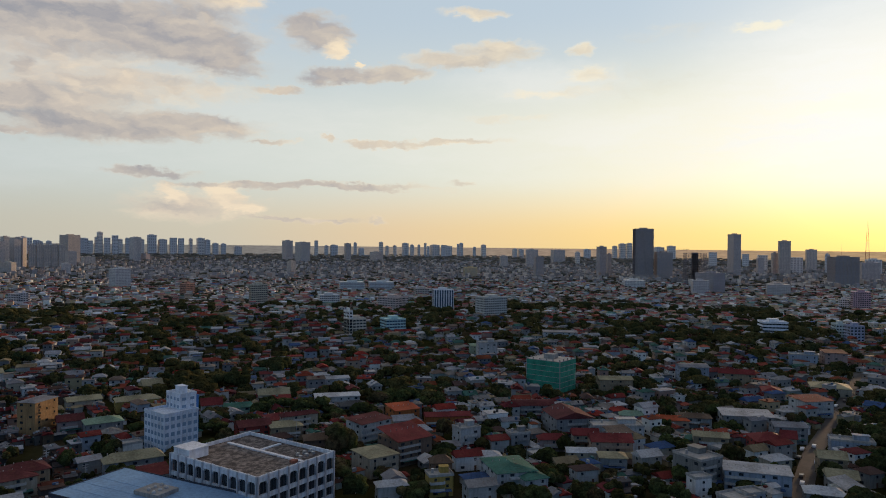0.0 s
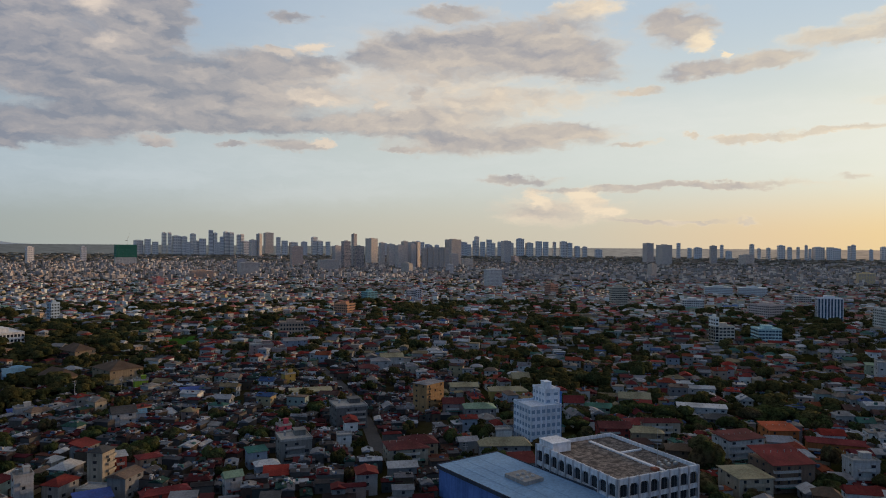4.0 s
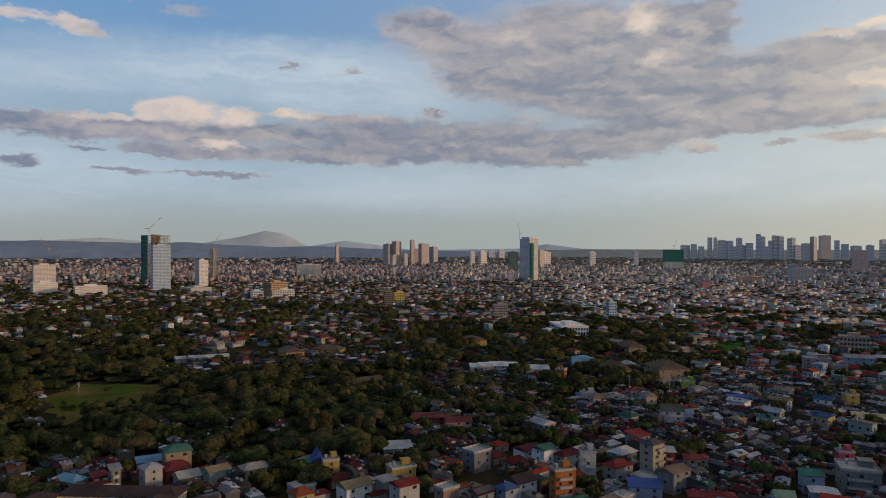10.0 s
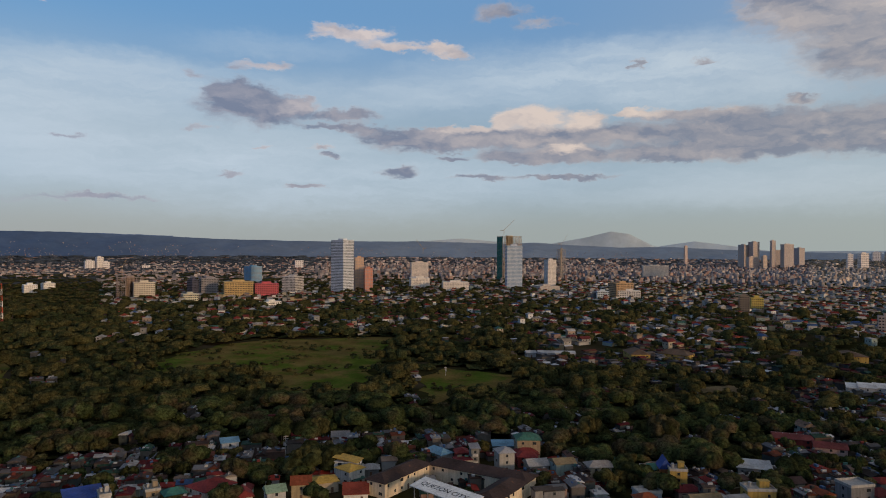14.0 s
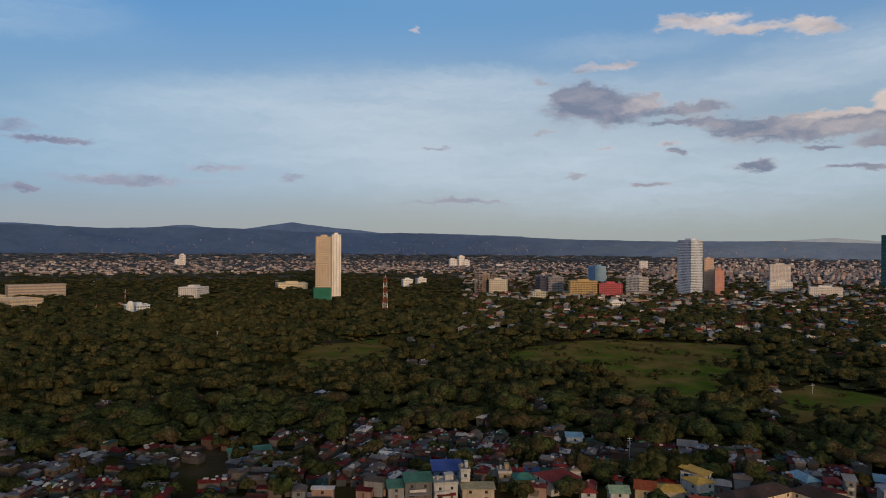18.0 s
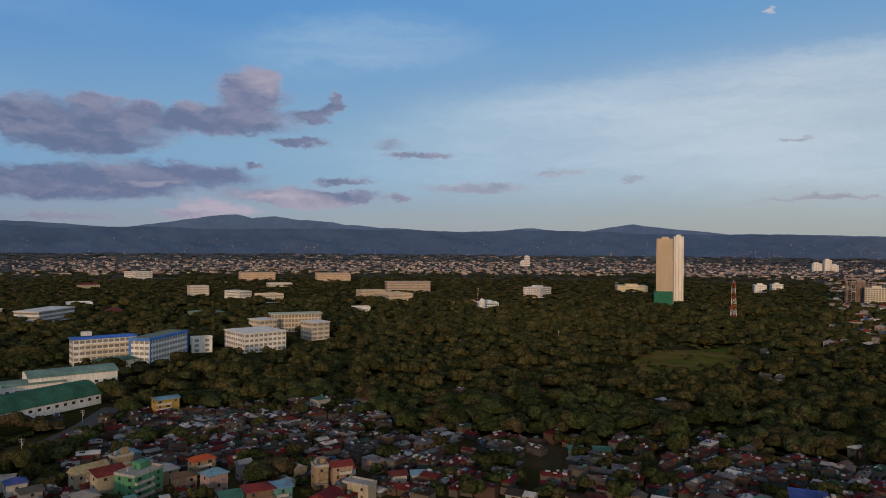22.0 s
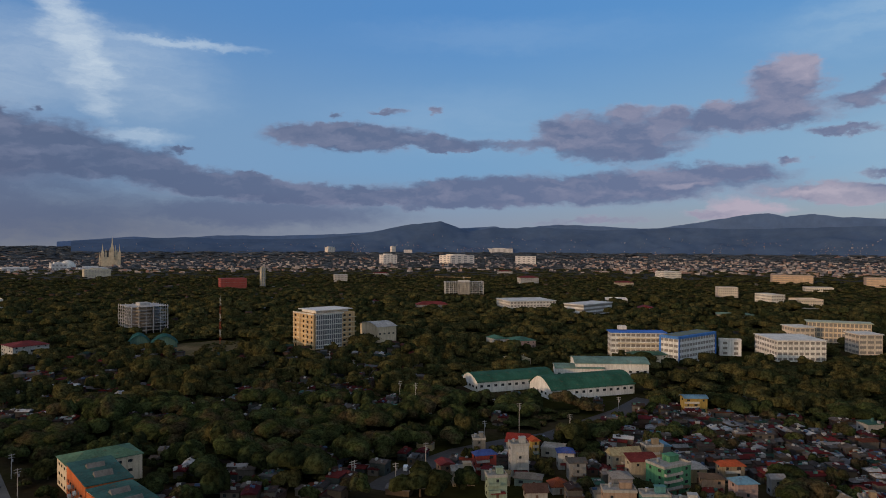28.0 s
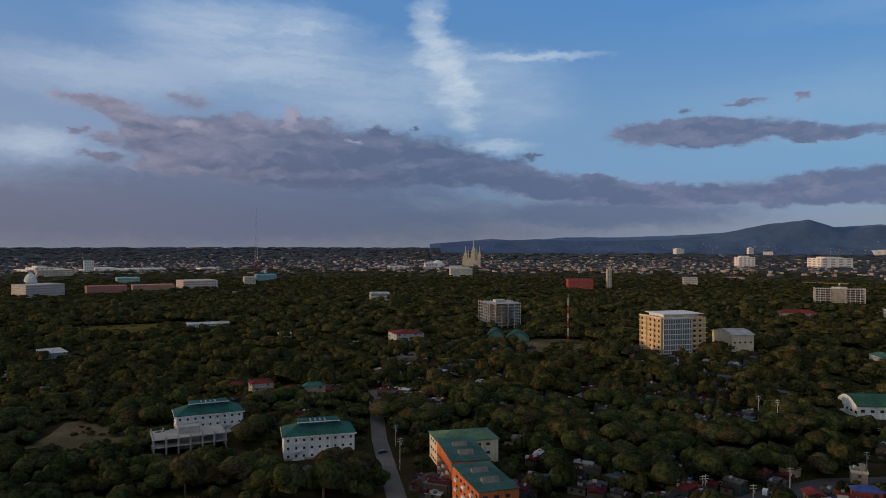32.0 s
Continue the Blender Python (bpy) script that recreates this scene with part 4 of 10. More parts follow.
# ---------------------------------------------------------------- trees
def crown_v(rng, wide, tall, lobes, seg, rows, tufts, size):
    """A crown of several uneven rounded lobes with leaf tufts standing off their skin: points and quads."""
    vs, fs, n = [], [], 0
    for b in range(lobes):
        a, r = rng.uniform(0, 2 * math.pi) if b else 0.0, wide * 0.36 * math.sqrt(rng.uniform(0.15, 1)) if b else 0.0
        c = np.array((r * math.cos(a), r * math.sin(a), tall * (0.60 - 0.30 * (r / (wide * 0.5)) ** 2 + rng.uniform(-0.12, 0.12))))
        q = rng.uniform(0.17, 0.27) if lobes > 1 else 0.42
        rad = np.array((wide * q, wide * q * rng.uniform(0.85, 1.15), tall * rng.uniform(0.19, 0.30)))
        for e in np.linspace(-0.5, 0.75 if rows == 1 else 1.1, rows + 1):
            for k in range(seg):
                g = 2 * math.pi * (k + rng.uniform(-0.25, 0.25)) / seg
                vs.append(c + rad * np.array((math.cos(e) * math.cos(g), math.cos(e) * math.sin(g), math.sin(e))) * rng.uniform(0.8, 1.2))
        vs.append(c + rad * np.array((rng.uniform(-0.2, 0.2), rng.uniform(-0.2, 0.2), rng.uniform(0.9, 1.1))))
        for lv in range(rows):
            for k in range(seg):
                o = n + lv * seg
                fs.append((o + k, o + (k + 1) % seg, o + seg + (k + 1) % seg, o + seg + k))
        o = n + rows * seg
        for k in range(0, seg, 2):
            fs.append((o + k, o + (k + 1) % seg, o + (k + 2) % seg, n + (rows + 1) * seg))
        n = len(vs)
        for k in range(tufts):
            u = rng.normal(size=3)
            u /= np.linalg.norm(u)
            u[2] = abs(u[2]) - 0.25
            p = c + rad * u * rng.uniform(0.95, 1.2)
            nrm = u + rng.normal(size=3) * 0.4 + np.array((0, 0, 0.3))
            nrm /= np.linalg.norm(nrm)
            e1 = np.cross(nrm, rng.normal(size=3))
            e1 /= np.linalg.norm(e1)
            e2 = np.cross(nrm, e1)
            s1, s2 = size * rng.uniform(0.6, 1.3), size * rng.uniform(0.5, 1.0)
            vs += [p - e1 * s1 * 0.9 - e2 * s2 * 0.3, p + e1 * s1 * 0.2 - e2 * s2, p + e1 * s1 + e2 * s2 * 0.3, p - e1 * s1 * 0.2 + e2 * s2]
            fs.append((n, n + 1, n + 2, n + 3))
            n += 4
    return np.array(vs), np.array(fs)


def quads(n):
    return np.arange(n).reshape(-1, 4)


def plant(heap_, pool, at, scale):
    """One crown of the pool, turned by chance, into a heap."""
    v, f = pool[rs.randrange(len(pool))]
    heap_.add(turn(v, rs.uniform(0, 6.28)) * scale + np.array(at), f)


RNG = np.random.default_rng(7)
FINE = [crown_v(RNG, w, t_, 9, 8, 2, 14, 0.42) for w, t_ in ((9, 8), (11, 8.5), (8, 9.5), (13, 8), (10, 10), (7, 7.5), (14, 9), (9, 7))]
MIDDLE = [crown_v(RNG, w, t_ * 0.92, 6, 6, 1, 9, 0.55) for w, t_ in ((10, 8), (12, 9), (9, 9), (13, 8.5), (11, 10), (8, 7))]
PLAIN = [crown_v(RNG, w, t_ * 0.9, 4, 6, 1, 6, 0.75) for w, t_ in ((12, 8), (14, 9), (11, 9), (15, 8.5), (13, 10), (10, 7))]
COARSE = [crown_v(RNG, w, t_ * 0.9, 3, 6, 1, 1, 1.2) for w, t_ in ((18, 8), (22, 9), (16, 9), (24, 8))]
SPECK = [crown_v(RNG, w, t_, 1, 6, 1, 0, 3.0) for w, t_ in ((18, 8), (22, 9), (16, 9), (24, 8))]


def trunk_mesh(h):
    bm = bmesh.new()
    tube(bm, 0, 0, -0.5, h * 0.62, 0.32, 0.14, 6)
    for a in (0.4, 2.3, 4.4):
        c, s = math.cos(a), math.sin(a)
        loft(bm, [[(0.05 * math.cos(q), 0.05 * math.sin(q), h * 0.36 + 0.12 * math.cos(q)) for q in (0, 2.1, 4.2)],
                  [(c * h * 0.28 + 0.06 * math.cos(q), s * h * 0.28 + 0.06 * math.sin(q), h * 0.66) for q in (0, 2.1, 4.2)]])
    return mesh_of("trunk", bm, M_BARK)


TREE_KINDS = []
for cv, cf in FINE:
    me_ = bpy.data.meshes.new("crown")
    me_.from_pydata([tuple(p) for p in cv], [], [tuple(int(k) for k in q) for q in cf])
    me_.polygons.foreach_set("use_smooth", [True] * len(cf))
    me_.materials.append(M_LEAF)
    TREE_KINDS.append((me_, trunk_mesh(float(cv[:, 2].max()))))


def tree(x, y, z, kind, size, rz):
    me_, tr = TREE_KINDS[kind % len(TREE_KINDS)]
    t = thing("tree", "broad dark green tree with an uneven leafy crown", "tree", pose(x, y, z, 0, 0, rz), "trees near the houses", size)
    piece("trunk", tr, t)
    piece("crown", me_, t)
    return t

# ---------------------------------------------------------------- ground
bm = bmesh.new()
ring_d = [0, 120, 240, 300, 380, 480, 600, 760, 960, 1200, 1500, 1800, 2000, 2200, 2450, 2700, 3000, 3300, 3600, 3900, 4150, 4350, 4500, 4620, 4720, 4800, 4850]
SEG = 96
last = None
for d in ring_d:
    row = [bm.verts.new((-d * math.sin(2 * math.pi * k / SEG), d * math.cos(2 * math.pi * k / SEG), ground_z(d, 0))) for k in range(SEG if d else 1)]
    if last and len(last) == 1:
        for k in range(SEG):
            bm.faces.new((last[0], row[(k + 1) % SEG], row[k]))
    elif last:
        for k in range(SEG):
            bm.faces.new((last[k], last[(k + 1) % SEG], row[(k + 1) % SEG], row[k]))
    last = row
bmesh.ops.recalc_face_normals(bm, faces=bm.faces)
if sum(f.normal.z for f in bm.faces) < 0:
    bmesh.ops.reverse_faces(bm, faces=bm.faces)
# beyond NEAR the ground takes the haze-coloured soil
for f in bm.faces:
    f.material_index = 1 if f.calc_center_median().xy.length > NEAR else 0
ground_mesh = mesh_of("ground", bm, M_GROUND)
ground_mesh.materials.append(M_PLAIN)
ground = tagged(new("ground", ground_mesh), "dull green and brown soil of the city plain", "ground", kind="structure")


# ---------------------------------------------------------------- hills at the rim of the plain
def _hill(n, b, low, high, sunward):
    """Wooded slopes with haze put into the colour, paler towards the sunset."""
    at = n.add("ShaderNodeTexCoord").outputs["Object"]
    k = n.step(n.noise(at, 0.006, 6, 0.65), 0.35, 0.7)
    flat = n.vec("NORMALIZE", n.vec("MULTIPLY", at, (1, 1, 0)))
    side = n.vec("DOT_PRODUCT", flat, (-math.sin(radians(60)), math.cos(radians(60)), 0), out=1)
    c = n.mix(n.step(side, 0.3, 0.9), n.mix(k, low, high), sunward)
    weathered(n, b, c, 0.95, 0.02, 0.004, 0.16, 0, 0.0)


# blue and pale tones of these ranges are painted haze
M_HILL = shader("hazed_wooded_hill", lambda n, b: _hill(n, b, (0.064, 0.104, 0.188, 1), (0.076, 0.116, 0.198, 1), (0.19, 0.235, 0.29, 1)))
M_FARHILL = shader("hazed_far_hill", lambda n, b: _hill(n, b, (0.075, 0.125, 0.245, 1), (0.085, 0.135, 0.255, 1), (0.17, 0.23, 0.30, 1)))
M_PALEHILL = shader("hazed_pale_hill", lambda n, b: _hill(n, b, (0.40, 0.46, 0.49, 1), (0.41, 0.47, 0.50, 1), (0.41, 0.47, 0.50, 1)))


def hills(name, label, profile, near, far, material, rough):
    """A range whose crest stands at far metres with the heights of profile (azimuth, degrees)."""
    az_p, el_p = [p[0] for p in profile], [p[1] for p in profile]
    bm = bmesh.new()
    rows = 16
    cols = int((az_p[-1] - az_p[0]) / 0.3)
    last = None
    for i in range(cols + 1):
        a = az_p[0] + (az_p[-1] - az_p[0]) * i / cols
        e = float(np.interp(a, az_p, el_p))
        row = []
        for j in range(rows + 1):
            u = j / rows
            d = near + (far - near) * u
            x, y = -d * math.sin(radians(a)), d * math.cos(radians(a))
            top = H + far * math.tan(radians(e))
            foot = ground_z(x, y) - 6
            k = u ** 1.25
            n_ = noise.fractal(Vector((x / 190, y / 190, 1.7)), 0.8, 2.2, 6)
            z = foot + (top - foot) * k + n_ * rough * (top - foot) * (0.25 + u * (1 - u) * 2.2)
            row.append(bm.verts.new((x, y, z)))
        row.append(bm.verts.new(row[-1].co))
        d = far + 25
        row.append(bm.verts.new((-d * math.sin(radians(a)), d * math.cos(radians(a)), 0)))
        if last:
            for j in range(rows + 2):
                if j != rows:
                    bm.faces.new((last[j], row[j], row[j + 1], last[j + 1]))
        last = row
    bmesh.ops.recalc_face_normals(bm, faces=bm.faces)
    for f in bm.faces:
        f.smooth = True
    tagged(new(name, mesh_of(name, bm, material)), label, "hills", kind="structure")


hills("hill_range", "long low range of wooded hills, blue-grey with painted haze", [(62.5, -0.3), (71.7, -0.17), (77.4, -0.03), (81.6, 0.18), (85.6, 0.13), (89.7, 0.33), (92.5, 0.47), (94.6, 0.38), (101.3, 0.52), (109.7, 0.48), (116.4, 0.58), (119.6, 0.7), (128.0, 1.01), (132.6, 1.01), (138.4, 1.04), (143.5, 1.24), (149.5, 1.35), (151.0, 1.13), (154.9, 1.2), (157.4, 1.24), (165.8, 1.32), (172.2, 1.17), (177.9, 1.28), (183.4, 1.15), (189.8, 1.37), (190.2, 1.33), (192.6, 1.28), (194.4, 0.96), (196.8, 1.82), (200.0, 1.43), (203.2, 0.72), (206.9, 0.37), (213.9, 0.24), (216.8, 0.39), (224.7, 0.1)], 4250, 4700, M_HILL, 0.16)
hills("mountain_backdrop", "mountains behind the hills, blue with painted haze", [(121.0, 0.83), (123.3, 0.91), (131.7, 0.93), (137.1, 1.46), (139.7, 1.79), (141.8, 1.53), (144.3, 1.1), (147.9, 1.55), (149.8, 1.26), (154.5, 1.09), (159.3, 1.41), (160.0, 1.40), (160.9, 1.53), (163.0, 1.63), (164.0, 1.87), (166.4, 1.95), (168.5, 2.24), (170.3, 2.10), (171.5, 2.42), (173.2, 2.22), (174.9, 1.95), (177.7, 1.50), (179.5, 1.20), (187.3, 1.59), (191.2, 1.09), (192.3, 1.4), (209.6, 0.54), (214.6, 0.57), (214.7, 0.55), (218.0, 0.22), (220.5, 0.43), (225.6, 0.01)], 4740, 4880, M_FARHILL, 0.16)
hills("volcano_backdrop", "far mountain above the plain, very pale with painted haze", [(52.3, -0.29), (60.6, 0.03), (63.4, 0.4), (65.7, 0.02), (74.3, -0.12), (77.8, 0.37), (79.9, 0.63), (82.8, 0.18), (84.8, 1.2), (86.2, 1.4), (88.2, 0.91), (91.8, 0.24), (98.2, 0.78), (103.3, 0.42)], 4720, 4885, M_PALEHILL, 0.03)


# houses strewn over the lower slopes
slope_town = Heap()
slope_rng = random.Random(29)
hill_ob = bpy.data.objects["hill_range"]
for face in hill_ob.data.polygons:
    c = face.center
    dist_ = math.hypot(c.x, c.y)
    if not 4255 < dist_ < 4560 or abs(face.normal.z) < 0.15:
        continue
    lot_ = noise.noise(Vector((c.x / 160, c.y / 160, 4.4))) - (dist_ - 4255) / 500
    for k in range(1 if lot_ > 0.0 or slope_rng.random() < 0.14 else 0):
        w_, h_ = slope_rng.uniform(2.5, 5.5), slope_rng.uniform(1.0, 2.4)
        slope_town.add(turn(block_v(w_, w_ * 0.7, -5.0, h_), slope_rng.uniform(0, 3)) + np.array((c.x + slope_rng.uniform(-11, 11), c.y + slope_rng.uniform(-11, 11), c.z)), BOX_Q)
slope_town.done("hillside_houses", "small pale houses strewn over the wooded slopes", "houses", [M_DISTWALL])


# the last of the plain under the sunset: a backdrop whose glow stands in for haze
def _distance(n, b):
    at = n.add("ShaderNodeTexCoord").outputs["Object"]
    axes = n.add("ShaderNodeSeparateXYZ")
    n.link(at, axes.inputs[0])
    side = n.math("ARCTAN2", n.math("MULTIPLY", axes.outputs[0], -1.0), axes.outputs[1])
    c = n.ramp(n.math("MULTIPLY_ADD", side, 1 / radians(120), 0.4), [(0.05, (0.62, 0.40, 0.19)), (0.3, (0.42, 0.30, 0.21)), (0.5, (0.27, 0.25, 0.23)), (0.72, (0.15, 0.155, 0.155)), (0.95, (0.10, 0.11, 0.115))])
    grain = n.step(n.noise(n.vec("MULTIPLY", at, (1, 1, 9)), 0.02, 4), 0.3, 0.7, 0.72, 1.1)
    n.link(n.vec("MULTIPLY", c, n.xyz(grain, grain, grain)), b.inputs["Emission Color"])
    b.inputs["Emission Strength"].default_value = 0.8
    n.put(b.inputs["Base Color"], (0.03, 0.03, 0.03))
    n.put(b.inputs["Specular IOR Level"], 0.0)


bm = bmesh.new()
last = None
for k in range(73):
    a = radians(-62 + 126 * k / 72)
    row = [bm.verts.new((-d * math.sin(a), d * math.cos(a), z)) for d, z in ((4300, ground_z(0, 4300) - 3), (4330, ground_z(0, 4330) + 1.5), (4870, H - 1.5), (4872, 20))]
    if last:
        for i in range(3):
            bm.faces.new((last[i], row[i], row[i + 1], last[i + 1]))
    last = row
tagged(new("plain_backdrop", mesh_of("plain_backdrop", bm, shader("glowing_haze", _distance))), "far plain below the sunset, its haze done by glow", "backdrop", kind="structure")

# ---------------------------------------------------------------- towers and larger buildings
# walls past about a kilometre have warm haze mixed into their paint
tower("apartment_tower", "grey concrete apartment tower in the skyline", 32.25, 3415, 23.1, 27.9, 30, 119.7, paint(0.68, 0.58, 0.50), storey=3.4, bay=6.0)
tower("apartment_tower", "dark glazed tower with a rounded top", 31.13, 3027, 25.5, 47.8, 60, 113.6, paint(0.57, 0.49, 0.44), bay=6.0, storey=3.4)
tower("apartment_block", "beige slab block of flats, one of a row", 30.76, 3022, 24.1, 10.5, 10, 86.5, paint(0.66, 0.54, 0.44), bay=6.0, storey=3.4)
tower("apartment_block", "beige slab block of flats, one of a row", 30.27, 3017, 22.4, 10.6, 10, 88.9, paint(0.66, 0.54, 0.44), bay=6.0, storey=3.4)
tower("apartment_block", "beige slab block of flats, one of a row", 29.82, 3012, 24.5, 10.6, 10, 87.0, paint(0.66, 0.54, 0.44), bay=6.0, storey=3.4)
tower("apartment_block", "beige slab block of flats, one of a row", 29.33, 3008, 20.8, 10.7, 10, 89.5, paint(0.66, 0.54, 0.44), bay=6.0, storey=3.4)
tower("apartment_block", "beige slab block of flats, one of a row", 28.90, 3003, 21.0, 10.8, 10, 87.6, paint(0.66, 0.54, 0.44), bay=6.0, storey=3.4)
tower("apartment_tower", "tall brown tower with banded windows", 28.33, 3561, 61.2, 60.0, 35, 132.4, paint(0.70, 0.58, 0.47), fill=0.9, bay=6.0, storey=3.4)
tower("apartment_block", "white slab with banded windows", 28.29, 3216, 32.6, 35.8, 20, 62.1, paint(0.74, 0.65, 0.57), fill=0.9, bay=6.0, storey=3.4)
tower("office_block", "small white block with a blank side", 28.68, 2406, 23.1, 17.4, 10, 32.6, paint(0.72, 0.64, 0.58), bay=3.5)
tower("office_block", "brown mid-rise block above lower houses", 31.81, 2532, 21.0, 38.9, 50, 33.2, paint(0.59, 0.50, 0.41), bay=3.5)
tower("apartment_tower", "white and blue tower standing alone", 23.99, 4252, 44.9, 48.1, 25, 132.5, paint(0.75, 0.66, 0.59), fill=0.5, tall=0.8, bay=6.0, storey=3.4)
tower("office_block", "small red and yellow block", 23.13, 4257, 30.8, 36.5, 40, 38.2, paint(0.67, 0.49, 0.41), bay=6.0, storey=3.4)
tower("apartment_block", "pale grey block with blue panels", 25.20, 1669, 33.6, 31.9, 25, 40.5, paint(0.64, 0.61, 0.58), bay=3.5)
tower("office_block", "cream office block above lower houses", 27.24, 3373, 44.3, 44.8, 20, 36.5, paint(0.73, 0.61, 0.50), bay=6.0, storey=3.4)
tower("office_block", "brick red mid-rise block above lower houses", 20.21, 1398, 19.8, 18.8, 40, 20.3, paint(0.45, 0.25, 0.18))
tower("apartment_tower", "grey-blue twin tower above lower houses", 12.67, 4393, 43.4, 54.9, 30, 125.3, paint(0.64, 0.55, 0.49), fill=0.7, bay=6.0, storey=3.4)
tower("apartment_tower", "grey-blue twin tower, the lower one", 11.51, 3976, 61.3, 60.0, 35, 113.9, paint(0.64, 0.56, 0.49), fill=0.7, bay=6.0, storey=3.4)
tower("apartment_block", "brown slab below the twin towers", 12.30, 2293, 20.3, 20.2, 45, 43.7, paint(0.60, 0.51, 0.42), bay=3.5)
tower("apartment_tower", "slim dark tower above lower houses", 7.94, 4687, 35.9, 33.0, 20, 113.1, paint(0.64, 0.54, 0.47), bay=6.0, storey=6.0)
tower("apartment_block", "brown slab on the skyline", 5.51, 4410, 60.8, 60.0, 40, 60.6, paint(0.69, 0.57, 0.48), bay=6.0, storey=3.4)
tower("office_block", "low white office with blue striped glazing", 0.69, 1058, 30.5, 25.3, 8, 29.2, paint(0.68, 0.70, 0.74), fill=0.55, tall=0.95, glass=M_BLUEGLASS, bay=4)
tower("apartment_block", "cream stepped block of flats", 7.61, 751, 20.1, 14.4, 25, 16.3, paint(0.62, 0.57, 0.48), bay=4, fill=0.75)
tower("hall", "bright white upper block of the stepped flats", 7.61, 751, 4.0, 14.4, 25, 24.8, paint(0.78, 0.78, 0.76))
tower("office_block", "yellow ochre block above lower houses", -1.84, 2208, 40.1, 31.4, 10, 30.5, paint(0.64, 0.48, 0.26), bay=3.5)
tower("apartment_tower", "grey tower on the skyline", -4.75, 3417, 36.4, 32.0, 10, 55.3, paint(0.68, 0.57, 0.49), bay=6.0, storey=3.4)
tower("apartment_block", "grey block on the skyline", -6.87, 3478, 56.6, 32.4, 10, 87.0, paint(0.69, 0.58, 0.51), bay=6.0, storey=3.4)
tower("office_block", "dark block with a stepped top", -7.61, 2327, 27.7, 21.9, 20, 65.6, paint(0.42, 0.36, 0.32), bay=3.5)
tower("apartment_block", "grey slab on the skyline", -9.06, 4492, 76.0, 60.0, 20, 82.9, paint(0.69, 0.58, 0.51), bay=6.0, storey=3.4)
tower("apartment_tower", "dark blue-grey tower above lower houses", -12.71, 2421, 26.0, 22.7, 30, 101.7, paint(0.47, 0.42, 0.40), fill=0.7, bay=3.5)
tower("office_block", "dark stepped block beside a tower", -13.37, 2538, 13.5, 11.8, 30, 76.2, paint(0.49, 0.41, 0.36), bay=3.5)
tower("apartment_tower", "tall dark tower with vertical piers", -15.47, 2295, 56.1, 51.0, 10, 159.9, paint(0.46, 0.39, 0.35), fins=paint(0.20, 0.17, 0.17), fill=0.6, tall=0.8, podium=6, bay=3.5)
tower("office_block", "dark office block with pale floor bands", -17.14, 2289, 46.8, 50.1, 12, 85.3, paint(0.45, 0.37, 0.33), fill=1.0, tall=0.6, bay=3.5)
tower("office_block", "grey office block with banded windows", -21.26, 1620, 42.5, 45.8, 55, 44.2, paint(0.39, 0.35, 0.35), fill=1.0, bay=3.5)
tower("office_block", "pale grey office slab above lower houses", -19.79, 1557, 32.9, 26.3, 10, 29.8, paint(0.57, 0.51, 0.49), bay=3.5)
tower("apartment_tower", "slim dark tower with a pale corner", -22.68, 2813, 31.0, 37.8, 35, 153.9, paint(0.56, 0.47, 0.42), bay=3.5)
tower("apartment_tower", "dark tower with a flat cap", -25.82, 3006, 40.0, 34.6, 10, 131.9, paint(0.56, 0.47, 0.41), fill=0.5, bay=6.0, storey=3.4)
tower("apartment_block", "brown block beside a tower", -25.40, 3058, 19.4, 23.9, 20, 85.3, paint(0.58, 0.48, 0.42), bay=6.0, storey=3.4)
tower("apartment_block", "grey slab with a rounded top", -24.37, 2944, 23.2, 17.5, 20, 65.4, paint(0.63, 0.53, 0.48), bay=3.5)
tower("apartment_block", "grey block on the skyline by the tower", -27.63, 3697, 42.9, 41.2, 10, 101.1, paint(0.67, 0.56, 0.49), bay=6.0, storey=3.4)
tower("office_block", "wide dark block with vertical stripes", -29.44, 2195, 61.5, 60.0, 20, 79.2, paint(0.38, 0.31, 0.27), fins=paint(0.34, 0.28, 0.28), fill=0.7, tall=0.9, bay=3.5)
tower("office_block", "grey office block with white ribs", -31.07, 2408, 47.7, 33.6, 10, 62.0, paint(0.58, 0.49, 0.45), bay=3.5)
tower("office_block", "pink office block above lower houses", -30.57, 1308, 25.9, 11.6, 20, 29.3, paint(0.55, 0.37, 0.40), fill=0.7)
tower("office_block", "white school block with rows of windows", -24.76, 850, 26.4, 22.6, 15, 15.0, paint(0.74, 0.76, 0.80), fill=0.95, tall=0.4)
tower("hall", "grey block with a pale stair tower", -29.55, 883, 11.5, 16.2, 20, 13.7, paint(0.50, 0.56, 0.55))
tower("office_block", "blue-grey glazed office above lower houses", -30.42, 848, 14.1, 14.8, 25, 16.0, paint(0.36, 0.38, 0.48))
tower("office_block", "cream office with a parking deck", -25.03, 1625, 45.2, 38.2, 5, 22.7, paint(0.56, 0.49, 0.45), bay=3.5)
tower("office_block", "white low office above lower houses", -29.77, 1346, 13.6, 12.9, 15, 14.2, paint(0.64, 0.63, 0.63))
tower("office_block", "teal glazed office above lower houses", 4.57, 775, 22.9, 22.5, 20, 13.2, paint(0.45, 0.62, 0.62), fill=0.85, glass=M_BLUEGLASS)
tower("office_block", "grey-cream classroom block above lower houses", 3.85, 1053, 29.8, 35.2, 50, 17.1, paint(0.55, 0.46, 0.42))
tower("office_block", "cream slab with blank end", 2.19, 1347, 26.7, 25.6, 10, 14.2, paint(0.53, 0.48, 0.43))
tower("office_block", "low white hall with rounded roof", 10.00, 1156, 32.5, 26.8, 8, 13.9, paint(0.69, 0.67, 0.64))
